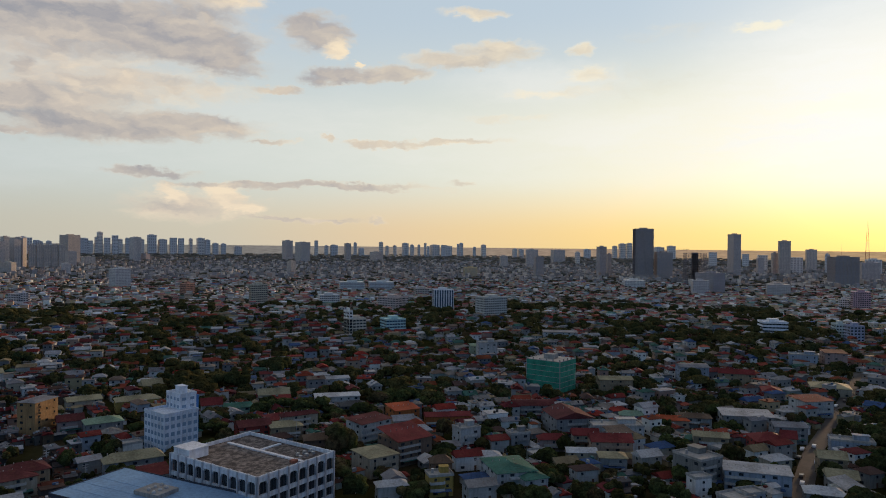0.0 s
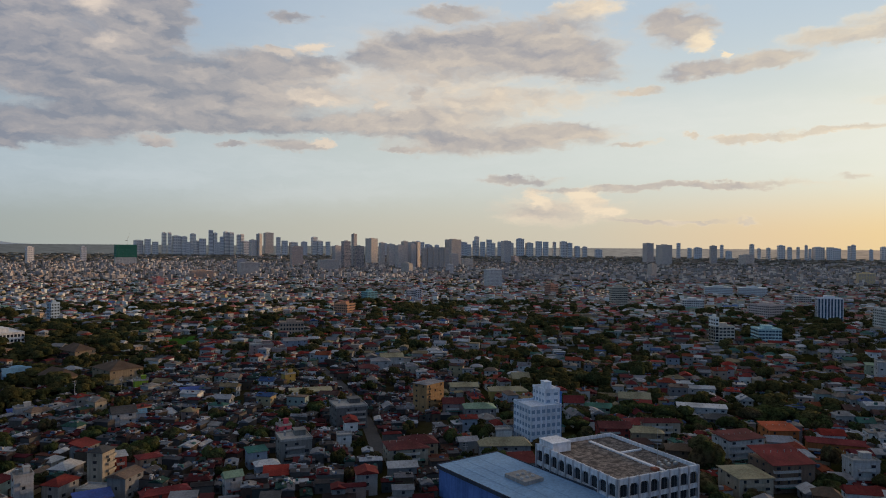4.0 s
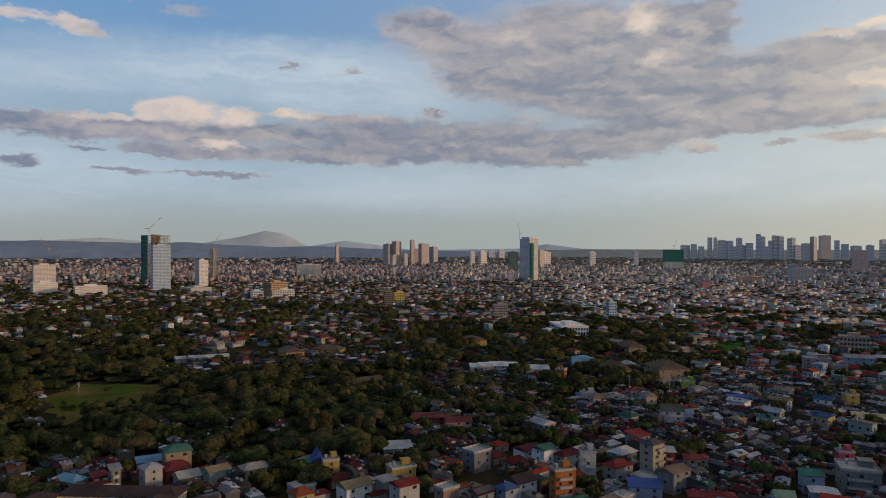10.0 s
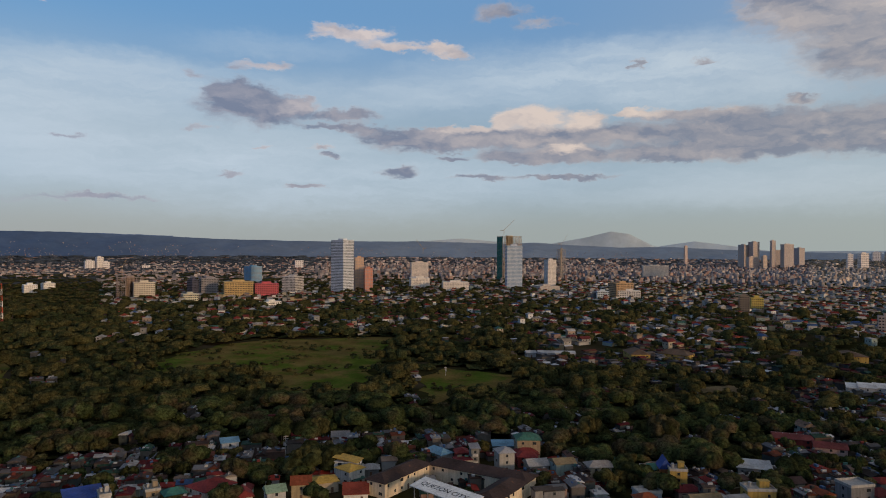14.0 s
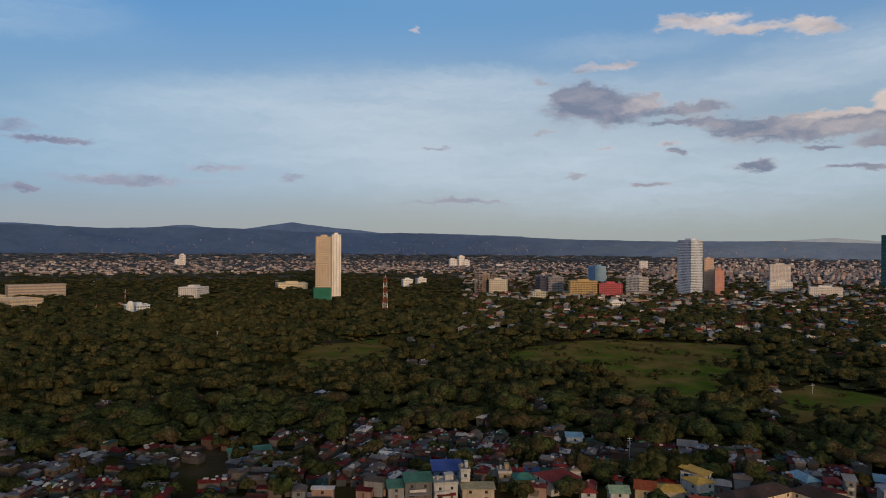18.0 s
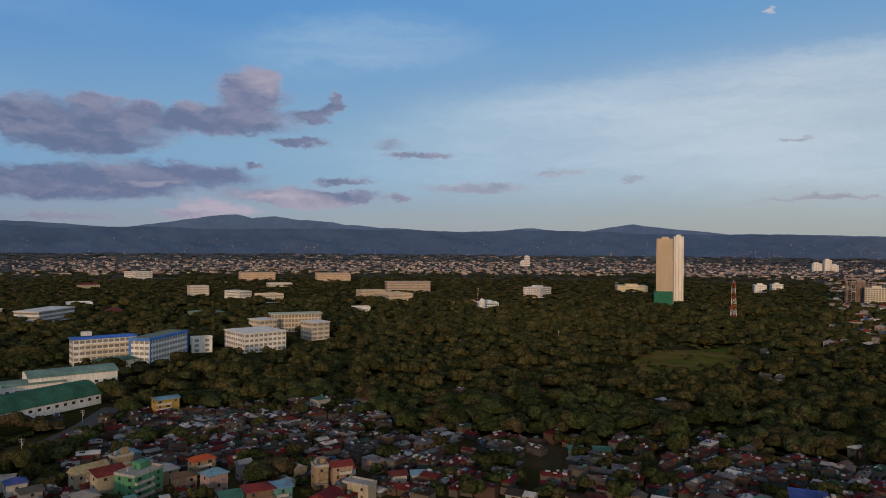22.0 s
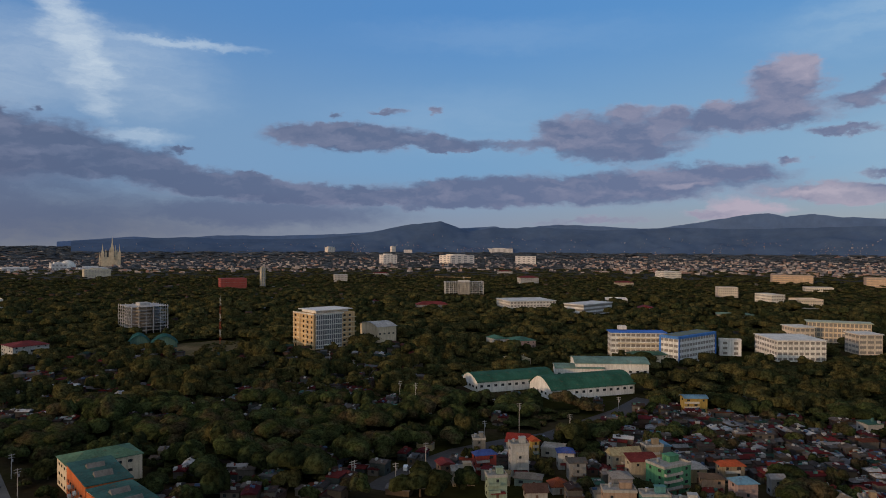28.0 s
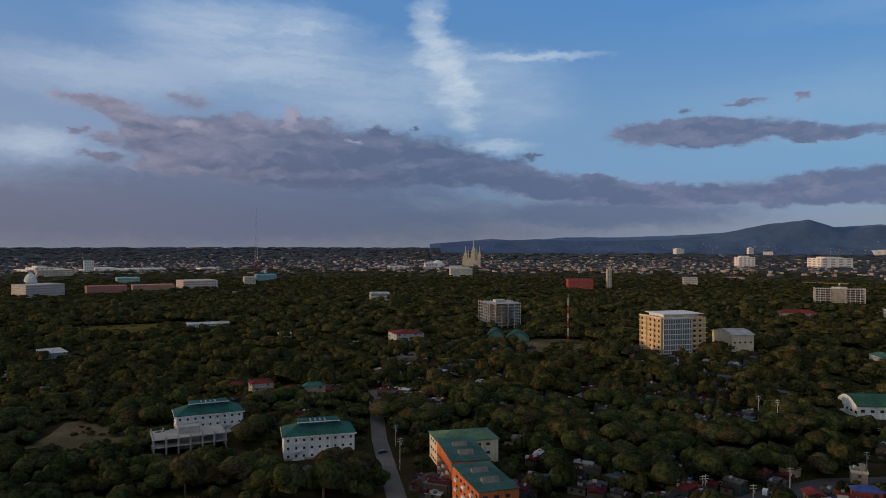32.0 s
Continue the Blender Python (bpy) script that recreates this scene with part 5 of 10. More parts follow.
tower("office_block", "long white school with green roof", 8.37, 1510, 52.1, 35.2, 4, 17.0, paint(0.63, 0.65, 0.63), fill=0.9, bay=3.5)
tower("office_block", "long white school with green roof, second wing", 5.99, 1532, 53.4, 36.1, 4, 16.1, paint(0.63, 0.65, 0.65), fill=0.9, bay=3.5)
tower("office_block", "white block of flats with red trim", -3.50, 948, 37.3, 23.2, 35, 26.1, paint(0.55, 0.54, 0.50))
tower("office_block", "cream mid-rise office above lower houses", 15.35, 1145, 26.1, 12.8, 20, 31.4, paint(0.51, 0.48, 0.39), fill=0.8)
tower("office_block", "white slab seen beside trees", 31.25, 1264, 11.0, 8.8, 15, 16.7, paint(0.67, 0.62, 0.62))
tower("office_block", "white long building above lower houses", -14.69, 1751, 47.9, 60.0, 5, 17.9, paint(0.69, 0.65, 0.61), bay=3.5)
tower("office_block", "block wrapped in dark green netting among towers", 54.20, 3550, 89.5, 60.0, 8, 93.4, paint(0.045, 0.17, 0.12), fill=0.05, crown=False, bay=6.0, storey=3.4)
tower("office_block", "white lower storeys below the netted block", 54.25, 3490, 90.0, 30.0, 8, 34.0, paint(0.66, 0.60, 0.53), bay=6.0, storey=3.4, crown=False)
# the strip of netting is built as a slim block of its own
tower("office_block", "strip of green netting beside the white tower", 64.62, 2030, 7.0, 9.0, 20, 112.0, paint(0.04, 0.20, 0.12), fill=0.05, crown=False, bay=3.5)
tower("office_block", "white three-storey school above lower houses", 62.22, 772, 30.9, 51.6, 15, 9.4, paint(0.75, 0.71, 0.66), fill=0.7, tall=0.55, bay=3)
tower("apartment_tower", "white tower under construction with green netting", 64.78, 2038, 32.7, 44.3, 40, 123.9, paint(0.64, 0.61, 0.58), crown=(0.1, 0.1, 0.8, 0.9, 6), bay=3.5)
tower("office_block", "dark blue glazed slab behind the white tower", 66.45, 2828, 36.9, 33.1, 8, 82.4, paint(0.20, 0.25, 0.21), fill=0.9, glass=M_BLUEGLASS, bay=3.5)
tower("apartment_tower", "tan tower beside the white tower", 63.95, 3396, 28.9, 34.5, 40, 88.2, paint(0.63, 0.50, 0.38), bay=6.0, storey=3.4)
tower("office_block", "bright cream podium by the white tower", 66.45, 2041, 26.7, 23.9, 8, 24.8, paint(0.62, 0.56, 0.44), bay=3.5)
tower("apartment_tower", "tan tower of an estate", 76.35, 4075, 32.6, 37.8, 55, 121.5, paint(0.58, 0.46, 0.38), bay=6.0, storey=3.4)
tower("apartment_tower", "tan tower of an estate", 75.74, 4065, 40.8, 38.8, 40, 137.5, paint(0.54, 0.44, 0.38), bay=6.0, storey=3.4)
tower("apartment_tower", "slim tan tower of an estate", 74.47, 4047, 21.7, 18.8, 30, 144.1, paint(0.56, 0.46, 0.40), bay=6.0, storey=3.4)
tower("apartment_tower", "tan slab of an estate", 73.63, 4036, 51.0, 37.8, 30, 124.9, paint(0.54, 0.45, 0.40), bay=6.0, storey=3.4)
tower("apartment_tower", "grey tower of an estate", 72.65, 4652, 45.6, 38.1, 50, 107.5, paint(0.48, 0.41, 0.38), bay=6.0, storey=6.0)
tower("apartment_block", "tan slab of an estate", 74.42, 4677, 90.0, 60.0, 10, 92.5, paint(0.65, 0.50, 0.38), bay=6.0, storey=6.0)
tower("apartment_block", "small tan block of an estate", 76.00, 3813, 47.3, 29.2, 30, 59.9, paint(0.67, 0.51, 0.40), bay=6.0, storey=3.4)
tower("apartment_block", "small tan block of an estate", 75.04, 3799, 20.3, 17.5, 30, 66.0, paint(0.65, 0.50, 0.38), bay=6.0, storey=3.4)
tower("apartment_tower", "slim pink tower far off", 80.60, 4622, 19.4, 13.4, 30, 117.0, paint(0.63, 0.47, 0.40), bay=6.0, storey=6.0)
tower("office_block", "white hospital slab with rows of windows", 83.69, 2347, 78.4, 47.7, 6, 40.6, paint(0.65, 0.58, 0.49), bay=4)
tower("office_block", "brown office with a round arch", 85.76, 1382, 37.4, 28.3, 30, 28.6, paint(0.45, 0.30, 0.17))
tower("office_block", "white annex of the brown office", 85.65, 1381, 42.8, 32.8, 5, 14.3, paint(0.74, 0.70, 0.64))
tower("office_block", "pale blue annex above lower houses", 87.25, 1355, 22.7, 19.5, 8, 13.9, paint(0.55, 0.60, 0.62))
tower("apartment_tower", "white tower with a blank side", 91.18, 1796, 23.3, 23.6, 25, 65.8, paint(0.71, 0.66, 0.62), bay=3.5)
skeleton("unfinished_building", "unfinished grey tower above lower houses", 90.19, 2224, 20.1, 17.3, 40, 93.4, paint(0.42, 0.38, 0.34))
tower("office_block", "low cream mall at the foot of the towers", 91.80, 1576, 46.8, 57.1, 20, 9.9, paint(0.51, 0.45, 0.39), bay=3.5)
tower("office_block", "yellow office block above lower houses", 75.83, 1211, 17.9, 16.1, 10, 18.1, paint(0.60, 0.45, 0.12))
tower("office_block", "brown side of the yellow office", 76.65, 1158, 14.3, 10.2, 10, 23.6, paint(0.22, 0.18, 0.14))
tower("office_block", "plain grey concrete block above lower houses", 67.69, 960, 19.6, 11.2, 8, 17.8, paint(0.34, 0.29, 0.27))
tower("apartment_block", "light blue block of flats", 58.41, 973, 11.0, 9.5, 30, 22.1, paint(0.40, 0.50, 0.58))
tower("office_block", "dark red block of flats", 41.27, 3363, 52.3, 37.7, 15, 89.8, paint(0.67, 0.49, 0.40), bay=3, storey=3.4)
tower("office_block", "concrete office slab with many windows", 39.08, 2690, 75.0, 54.9, 8, 40.4, paint(0.61, 0.51, 0.43), bay=3.5)
tower("office_block", "orange long block above lower houses", 48.88, 2059, 57.5, 60.0, 6, 21.2, paint(0.63, 0.38, 0.24), bay=3.5)
tower("office_block", "crimson block above lower houses", 51.39, 1715, 17.3, 28.1, 20, 17.8, paint(0.52, 0.18, 0.16), bay=3.5)
tower("apartment_tower", "white tower with a billboard", 44.45, 5796, 45.9, 50.9, 20, 139.6, paint(0.78, 0.67, 0.59), bay=6.0, storey=6.0)
tower("apartment_tower", "dark glass tower above lower houses", 43.81, 5819, 33.5, 33.8, 50, 189.3, paint(0.65, 0.56, 0.49), bay=6.0, storey=6.0)
tower("apartment_tower", "dark wide tower above lower houses", 43.35, 7205, 84.5, 60.0, 20, 222.6, paint(0.63, 0.54, 0.47), fill=0.8, bay=6.0, storey=6.0)
tower("apartment_tower", "grey tower beside a dark tower", 37.82, 2903, 31.2, 21.8, 40, 95.1, paint(0.56, 0.49, 0.46), fill=0.7, bay=3.5)
tower("apartment_tower", "blue glass tower above lower houses", 37.12, 2987, 32.7, 24.4, 30, 115.1, paint(0.52, 0.46, 0.44), fill=0.85, glass=M_BLUEGLASS, bay=3.5)
tower("apartment_tower", "dark blue glass tower above lower houses", 36.19, 3083, 39.3, 30.3, 20, 95.2, paint(0.53, 0.47, 0.43), fill=0.85, glass=M_BLUEGLASS, bay=6.0, storey=3.4)
tower("apartment_tower", "dark round-topped tower above lower houses", 36.35, 3154, 19.3, 16.5, 40, 148.6, paint(0.56, 0.47, 0.42), bay=6.0, storey=3.4)
tower("apartment_tower", "concrete tower under construction above lower houses", 34.91, 3744, 48.5, 45.4, 45, 136.2, paint(0.70, 0.59, 0.50), bay=6.0, storey=3.4)
tower("apartment_tower", "grey slab tower above lower houses", 34.10, 3385, 22.7, 20.4, 40, 112.5, paint(0.67, 0.58, 0.51), bay=6.0, storey=3.4)
tower("apartment_tower", "white gridded tower above lower houses", 33.44, 3407, 32.5, 26.2, 30, 105.2, paint(0.74, 0.65, 0.57), bay=6.0, storey=3.4)
tower("apartment_tower", "grey curved-roof tower above lower houses", 32.72, 2972, 30.1, 26.3, 30, 99.6, paint(0.68, 0.58, 0.51), bay=3.5)
tower("apartment_tower", "grey curved-roof tower above lower houses", 31.65, 3005, 25.5, 29.8, 30, 106.0, paint(0.62, 0.54, 0.48), bay=6.0, storey=3.4)
tower("apartment_block", "grey-tan old flats above lower houses", 45.22, 2209, 53.7, 38.8, 10, 41.4, paint(0.54, 0.48, 0.43), bay=3.5)
tower("apartment_block", "blue-grey flats above lower houses", 45.39, 2290, 24.4, 30.1, 10, 50.1, paint(0.45, 0.42, 0.43), bay=3.5)
tower("office_block", "teal house block above lower houses", 35.21, 1219, 21.5, 18.4, 35, 15.1, paint(0.20, 0.40, 0.43))
tower("office_block", "coral block of flats above lower houses", 36.84, 967, 19.5, 21.9, 55, 14.3, paint(0.55, 0.30, 0.18))
tower("office_block", "tan plain block with two windows", 42.17, 755, 24.5, 16.0, 4, 12.7, paint(0.45, 0.33, 0.25))
tower("office_block", "white side of a small block", 31.37, 1264, 20.2, 23.3, 40, 15.1, paint(0.57, 0.51, 0.49))
tower("apartment_tower", "white tower with a taller wing", 136.68, 1227, 11.0, 27.0, 80, 109.0, paint(0.66, 0.52, 0.37), bay=2.6, fill=0.5, tall=0.45, glass=M_GLASS)
tower("apartment_tower", "bright white slim wing of the tower", 136.60, 1279, 16.0, 23.1, 5, 113.6, paint(0.84, 0.79, 0.72), bay=5, fill=0.3, tall=0.4, glass=M_GLASS)
tower("office_block", "green netted podium of the white tower", 138.06, 1205, 29.5, 12.0, 5, 21.0, paint(0.03, 0.15, 0.10), fill=0.05, crown=False, clear=90)
tower("office_block", "white department building with a flat roof", 147.03, 1290, 42.3, 35.0, 60, 18.3, paint(0.66, 0.63, 0.60), bay=4, fill=0.4)
tower("apartment_tower", "pale blue and white tower", 107.92, 1483, 31.8, 37.0, 45, 110.0, paint(0.62, 0.66, 0.72), bay=3)
tower("apartment_tower", "tan tower beside the pale tower", 106.94, 1531, 18.3, 16.5, 8, 72.5, paint(0.61, 0.41, 0.29), bay=3.5)
tower("apartment_block", "coral tower above lower houses", 106.17, 1502, 17.8, 16.1, 8, 50.0, paint(0.59, 0.25, 0.17), bay=3.5)
tower("office_block", "white stepped hotel above lower houses", 102.38, 1611, 44.0, 44.5, 6, 24.3, paint(0.76, 0.70, 0.62), bay=3.5)
tower("office_block", "upper part of the white hotel", 102.35, 2094, 51.3, 28.5, 6, 50.6, paint(0.68, 0.61, 0.54), bay=3.5)
tower("apartment_block", "white mall block with windows", 99.74, 1534, 57.5, 30.3, 6, 19.3, paint(0.72, 0.66, 0.58), bay=3.5)
tower("apartment_tower", "grey-blue glazed tower above lower houses", 94.50, 1668, 37.1, 30.1, 10, 101.3, paint(0.52, 0.58, 0.66), bay=2.8, tall=0.6, fill=0.8, glass=M_PALEPANE)
skeleton("unfinished_building", "tower under construction wrapped in green netting", 94.86, 2104, 60.6, 50.8, 20, 131.3, paint(0.47, 0.40, 0.31), net=M_DARKNET, sheet_sides=(3,))
tower("office_block", "tan long block with red trim", 117.19, 1376, 54.1, 39.0, 5, 27.8, paint(0.52, 0.36, 0.16), bay=3)
tower("office_block", "crimson long block with windows", 114.86, 1374, 43.6, 25.4, 5, 24.2, paint(0.52, 0.11, 0.12), bay=4)
tower("office_block", "blue glazed block with a dome", 115.19, 1871, 32.8, 36.3, 30, 43.6, paint(0.21, 0.39, 0.55), bay=3)
tower("office_block", "dark blue office above lower houses", 119.59, 1449, 16.9, 14.7, 40, 29.3, paint(0.09, 0.09, 0.13))
tower("office_block", "grey-brown office above lower houses", 118.90, 1452, 32.1, 27.5, 10, 31.7, paint(0.28, 0.26, 0.27))
tower("office_block", "grey office slab above lower houses", 111.77, 1465, 37.0, 30.6, 60, 33.7, paint(0.51, 0.48, 0.46))
tower("apartment_block", "cream block beside a red frame", 123.72, 1382, 36.2, 26.3, 5, 28.1, paint(0.66, 0.58, 0.46), bay=4)
skeleton("unfinished_building", "building under construction with a red frame", 124.79, 1396, 44.0, 19.9, 10, 37.4, paint(0.33, 0.26, 0.23))
tower("office_block", "white pediment house above lower houses", 114.00, 1099, 26.2, 21.2, 30, 9.7, paint(0.74, 0.70, 0.64))
tower("office_block", "cream low office above lower houses", 120.23, 1287, 25.4, 24.4, 10, 11.5, paint(0.56, 0.52, 0.40))
tower("office_block", "white cube block above lower houses", 130.82, 1620, 23.7, 28.5, 8, 15.7, paint(0.80, 0.78, 0.73), bay=3.5)
tower("office_block", "white block with a wavy top", 129.62, 1715, 23.0, 21.6, 15, 13.9, paint(0.76, 0.73, 0.66), bay=3.5)
tower("office_block", "cream pavilion with a green roof", 140.87, 1521, 62.5, 56.1, 6, 11.8, paint(0.67, 0.56, 0.35), bay=3.5)

# skyline paints are pale because haze is put into them
HAZED_COLOURS = [paint(0.76, 0.71, 0.68), paint(0.80, 0.74, 0.69), paint(0.70, 0.67, 0.66), paint(0.82, 0.74, 0.67)]


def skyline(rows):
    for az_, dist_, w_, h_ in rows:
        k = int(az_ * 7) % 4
        tower("distant_tower", "high-rise far off on the skyline, pale with painted haze", az_ + math.degrees(w_ / dist_) / 2, dist_, w_, w_ * 0.8, (5, 20, 10, 30)[k], h_, HAZED_COLOURS[k],
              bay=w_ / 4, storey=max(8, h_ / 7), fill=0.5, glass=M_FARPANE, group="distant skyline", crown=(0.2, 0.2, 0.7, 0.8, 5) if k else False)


skyline(((26.18, 6500, 37, 191), (25.76, 6500, 48, 145), (25.23, 6500, 48, 165), (26.44, 6500, 26, 148), (27.25, 6500, 53, 137), (26.88, 6500, 37, 119),
         (24.85, 6500, 32, 132), (24.39, 6500, 32, 142), (23.34, 6500, 32, 134), (22.67, 6500, 69, 174), (21.87, 6500, 63, 136), (21.18, 6500, 58, 152),
         (20.62, 6500, 48, 148), (19.88, 6500, 26, 144), (19.13, 6500, 58, 151), (18.67, 6500, 42, 136), (18.09, 6500, 48, 107), (17.49, 6500, 42, 103),
         (27.44, 6500, 26, 142), (16.39, 6500, 63, 79), (10.32, 6500, 32, 143), (9.50, 6500, 32, 97), (8.87, 6500, 63, 103), (7.18, 6500, 26, 126)))
skyline(((6.67, 6500, 48, 75), (5.02, 6500, 32, 134), (4.55, 6500, 26, 98), (3.90, 6500, 26, 104), (3.03, 6500, 53, 126), (2.51, 6500, 32, 111),
         (1.96, 6500, 21, 112), (1.45, 6500, 21, 128), (1.21, 6500, 21, 102), (0.51, 6500, 74, 113), (-0.09, 6500, 53, 114), (-0.51, 6500, 63, 104),
         (-1.25, 6500, 21, 126), (-1.53, 6500, 32, 132), (-3.39, 6500, 42, 118), (-2.60, 6500, 26, 96), (-5.98, 6500, 37, 84), (-6.49, 6500, 42, 80),
         (-11.04, 4200, 24, 72), (-11.75, 6500, 58, 86), (-13.96, 6500, 37, 119), (-14.57, 6500, 53, 141), (-15.09, 6500, 42, 146), (-17.41, 6500, 79, 113)))
skyline(((-18.25, 6500, 63, 124), (-21.22, 4200, 41, 81), (-23.53, 4200, 34, 74), (-24.70, 3200, 36, 75), (-26.96, 3200, 47, 67), (-28.95, 3200, 16, 81),
         (-31.90, 3200, 47, 63), (28.70, 6500, 32, 144), (29.48, 6500, 26, 97), (30.32, 6500, 42, 118), (31.08, 6500, 37, 144), (30.11, 6500, 53, 100),
         (52.53, 6500, 63, 130), (52.03, 6500, 48, 141), (51.49, 6500, 48, 120), (50.81, 6500, 32, 198), (50.45, 6500, 26, 198), (49.91, 6500, 63, 172),
         (49.38, 6500, 42, 166), (48.75, 6500, 42, 192), (48.09, 6500, 58, 151), (47.48, 6500, 37, 227), (47.13, 6500, 32, 202), (46.65, 6500, 32, 166)))
skyline(((46.25, 6500, 42, 212), (45.91, 6500, 37, 206), (45.39, 6500, 26, 186), (45.09, 6500, 32, 191), (42.34, 6500, 37, 170), (41.84, 6500, 53, 140),
         (41.02, 6500, 63, 125), (40.29, 6500, 53, 129), (39.40, 6500, 48, 173), (39.00, 6500, 48, 139), (38.41, 6500, 42, 134), (33.84, 6500, 42, 124),
         (30.89, 6500, 74, 137), (30.13, 6500, 48, 110), (29.52, 6500, 37, 110), (68.48, 4200, 41, 80), (67.79, 6500, 63, 82), (67.01, 6500, 53, 87),
         (63.30, 4200, 48, 76), (69.39, 4200, 27, 76), (59.67, 4200, 34, 77), (56.33, 4200, 27, 80), (48.49, 6500, 53, 130), (46.95, 6500, 63, 120)))
skyline(((49.15, 6500, 42, 120), (44.79, 6500, 53, 130), (148.38, 3200, 26, 25), (147.99, 3200, 21, 48), (126.67, 3200, 36, 33), (125.98, 3200, 26, 48),
         (125.56, 3200, 26, 28), (122.86, 3200, 31, 13), (99.76, 3200, 130, -4), (111.43, 3200, 36, 35), (205.62, 6500, 74, 56), (200.57, 6500, 42, 64),
         (199.43, 6500, 74, 34), (200.85, 3200, 68, 41), (191.73, 6500, 211, 48), (194.79, 3200, 130, 39), (189.72, 3200, 88, 37), (254.20, 2600, 63, 16),
         (253.92, 2600, 135, 9), (251.46, 2600, 30, 37), (240.33, 2600, 46, -22), (238.55, 2600, 72, -16), (231.17, 2600, 72, -2), (233.45, 2600, 63, -5)))
skyline(((228.12, 2600, 76, 11), (225.43, 2600, 46, 23), (223.19, 2600, 84, 7), (242.67, 2600, 148, 2), (247.56, 2600, 127, 8), (249.88, 2600, 148, 6)))

# ---------------------------------------------------------------- nearer buildings
M_WALLTRIM = paint(0.46, 0.44, 0.41)
ROOF_TINTS = [sheet(0.14, 0.03, 0.03), sheet(0.18, 0.18, 0.19), sheet(0.04, 0.10, 0.09), sheet(0.05, 0.09, 0.18), sheet(0.10, 0.07, 0.05)]


def lot(name, label, az, dist, w1, w2, phi, h, wall, roof, kind, rise):
    """A house or small building with its near corner at az, dist."""
    m, s = corner_pose(az, dist, phi)
    clutter = []
    if kind == "flat":
        # a stair head and a water tank on the terrace
        bm = boxes((w1 * 0.55, w2 * 0.5, h + 0.2, w1 * 0.9, w2 * 0.9, h + 2.5), (w1 * 0.52, w2 * 0.47, h + 2.5, w1 * 0.93, w2 * 0.93, h + 2.65))
        clutter.append(("stair_head", bm, wall, ""))
        bm = bmesh.new()
        tube(bm, w1 * 0.25, w2 * 0.7, h + 0.2, h + 1.9, 0.6, 0.6, 10)
        clutter.append(("water_tank", bm, M_STEEL, "steel water tank"))
    if h > 5 and dist < 470:
        st = h / max(1, round(h / 2.9))
        lv, u0 = 1, (int(az * 37) % 3) * 0.15
        while lv * st < h - 1.5:
            a, b = w1 * u0, w1 * min(1.0, u0 + 0.62)
            clutter.append(("balcony", boxes((a, -1.2, lv * st - 0.1, b, 0.02, lv * st + 0.08), (a, -1.2, lv * st + 0.08, b, -1.1, lv * st + 0.95), (a, -1.1, lv * st + 0.08, a + 0.1, 0, lv * st + 0.95), (b - 0.1, -1.1, lv * st + 0.08, b, 0, lv * st + 0.95)),
                            (wall, M_CONC, M_WALLTRIM)[int(az * 53) % 3], ""))
            lv += 1
        bm = bmesh.new()
        loft(bm, [[(w1 * 0.1, -1.7, 2.3), (w1 * 0.9, -1.7, 2.3), (w1 * 0.9, -1.7, 2.38), (w1 * 0.1, -1.7, 2.38)], [(w1 * 0.1, 0, 2.75), (w1 * 0.9, 0, 2.75), (w1 * 0.9, 0, 2.83), (w1 * 0.1, 0, 2.83)]])
        clutter.append(("awning", bm, ROOF_TINTS[int(az * 71) % 5], "sheet metal awning"))
    if kind != "flat" and w1 > 14 and dist < 600:
        bm = bmesh.new()
        for k in range(int(w1 / 3)):
            tube(bm, 1.5 + k * 3, w2 * 0.5, h + rise * 0.8, h + rise + 0.35, 0.16, 0.16, 5)
        clutter.append(("roof_vent", bm, M_STEEL, "row of roof ventilators"))
    return house(name, label, m, w1, w2, h, wall, roof, kind, rise, az=az, clear=5.0, extra=clutter, step=4.0 if dist < 420 else 5.0)


lot("house", "tan three-storey house with a maroon hipped roof", 32.19, 305, 15.6, 12.0, 10, 8.2, paint(0.27, 0.21, 0.14), sheet(0.10, 0.03, 0.03), "hip", 2.5)
lot("house", "pale pink two-storey house with a maroon gabled roof", 28.91, 391, 11.7, 9.3, 4, 6.7, paint(0.32, 0.23, 0.21), sheet(0.10, 0.03, 0.03), "gable", 2.6)
lot("house", "cream two-storey house with a tan gabled roof", 28.25, 446, 17.5, 12.0, 8, 5.1, paint(0.35, 0.30, 0.23), sheet(0.27, 0.24, 0.15), "gable", 1.8)
lot("house", "grey two-storey house with a pale green hipped roof", 27.06, 380, 16.8, 12.0, 8, 6.6, paint(0.22, 0.22, 0.22), sheet(0.17, 0.25, 0.18), "hip", 2)
lot("building", "yellow ochre two-storey building with a tan hipped roof", 25.05, 429, 23.2, 12.0, 6, 6.3, paint(0.34, 0.24, 0.07), sheet(0.27, 0.24, 0.15), "hip", 2)
lot("house", "cream one-storey house with a tan gabled roof", 24.06, 474, 9.9, 7.9, 10, 4.2, paint(0.35, 0.30, 0.23), sheet(0.27, 0.24, 0.15), "gable", 3)
lot("house", "cream two-storey house with a tan gabled roof", 23.20, 475, 11.5, 9.2, 12, 5.7, paint(0.35, 0.30, 0.23), sheet(0.27, 0.24, 0.15), "gable", 3.5)
lot("house", "grey two-storey house with a tan hipped roof", 25.80, 310, 22.6, 7.5, 8, 6.4, paint(0.22, 0.22, 0.22), sheet(0.27, 0.24, 0.15), "hip", 3)
lot("house", "white three-storey house with a red gabled roof", 19.01, 396, 10.5, 6.7, 5, 8.2, paint(0.39, 0.39, 0.38), sheet(0.15, 0.03, 0.03), "gable", 3.5)
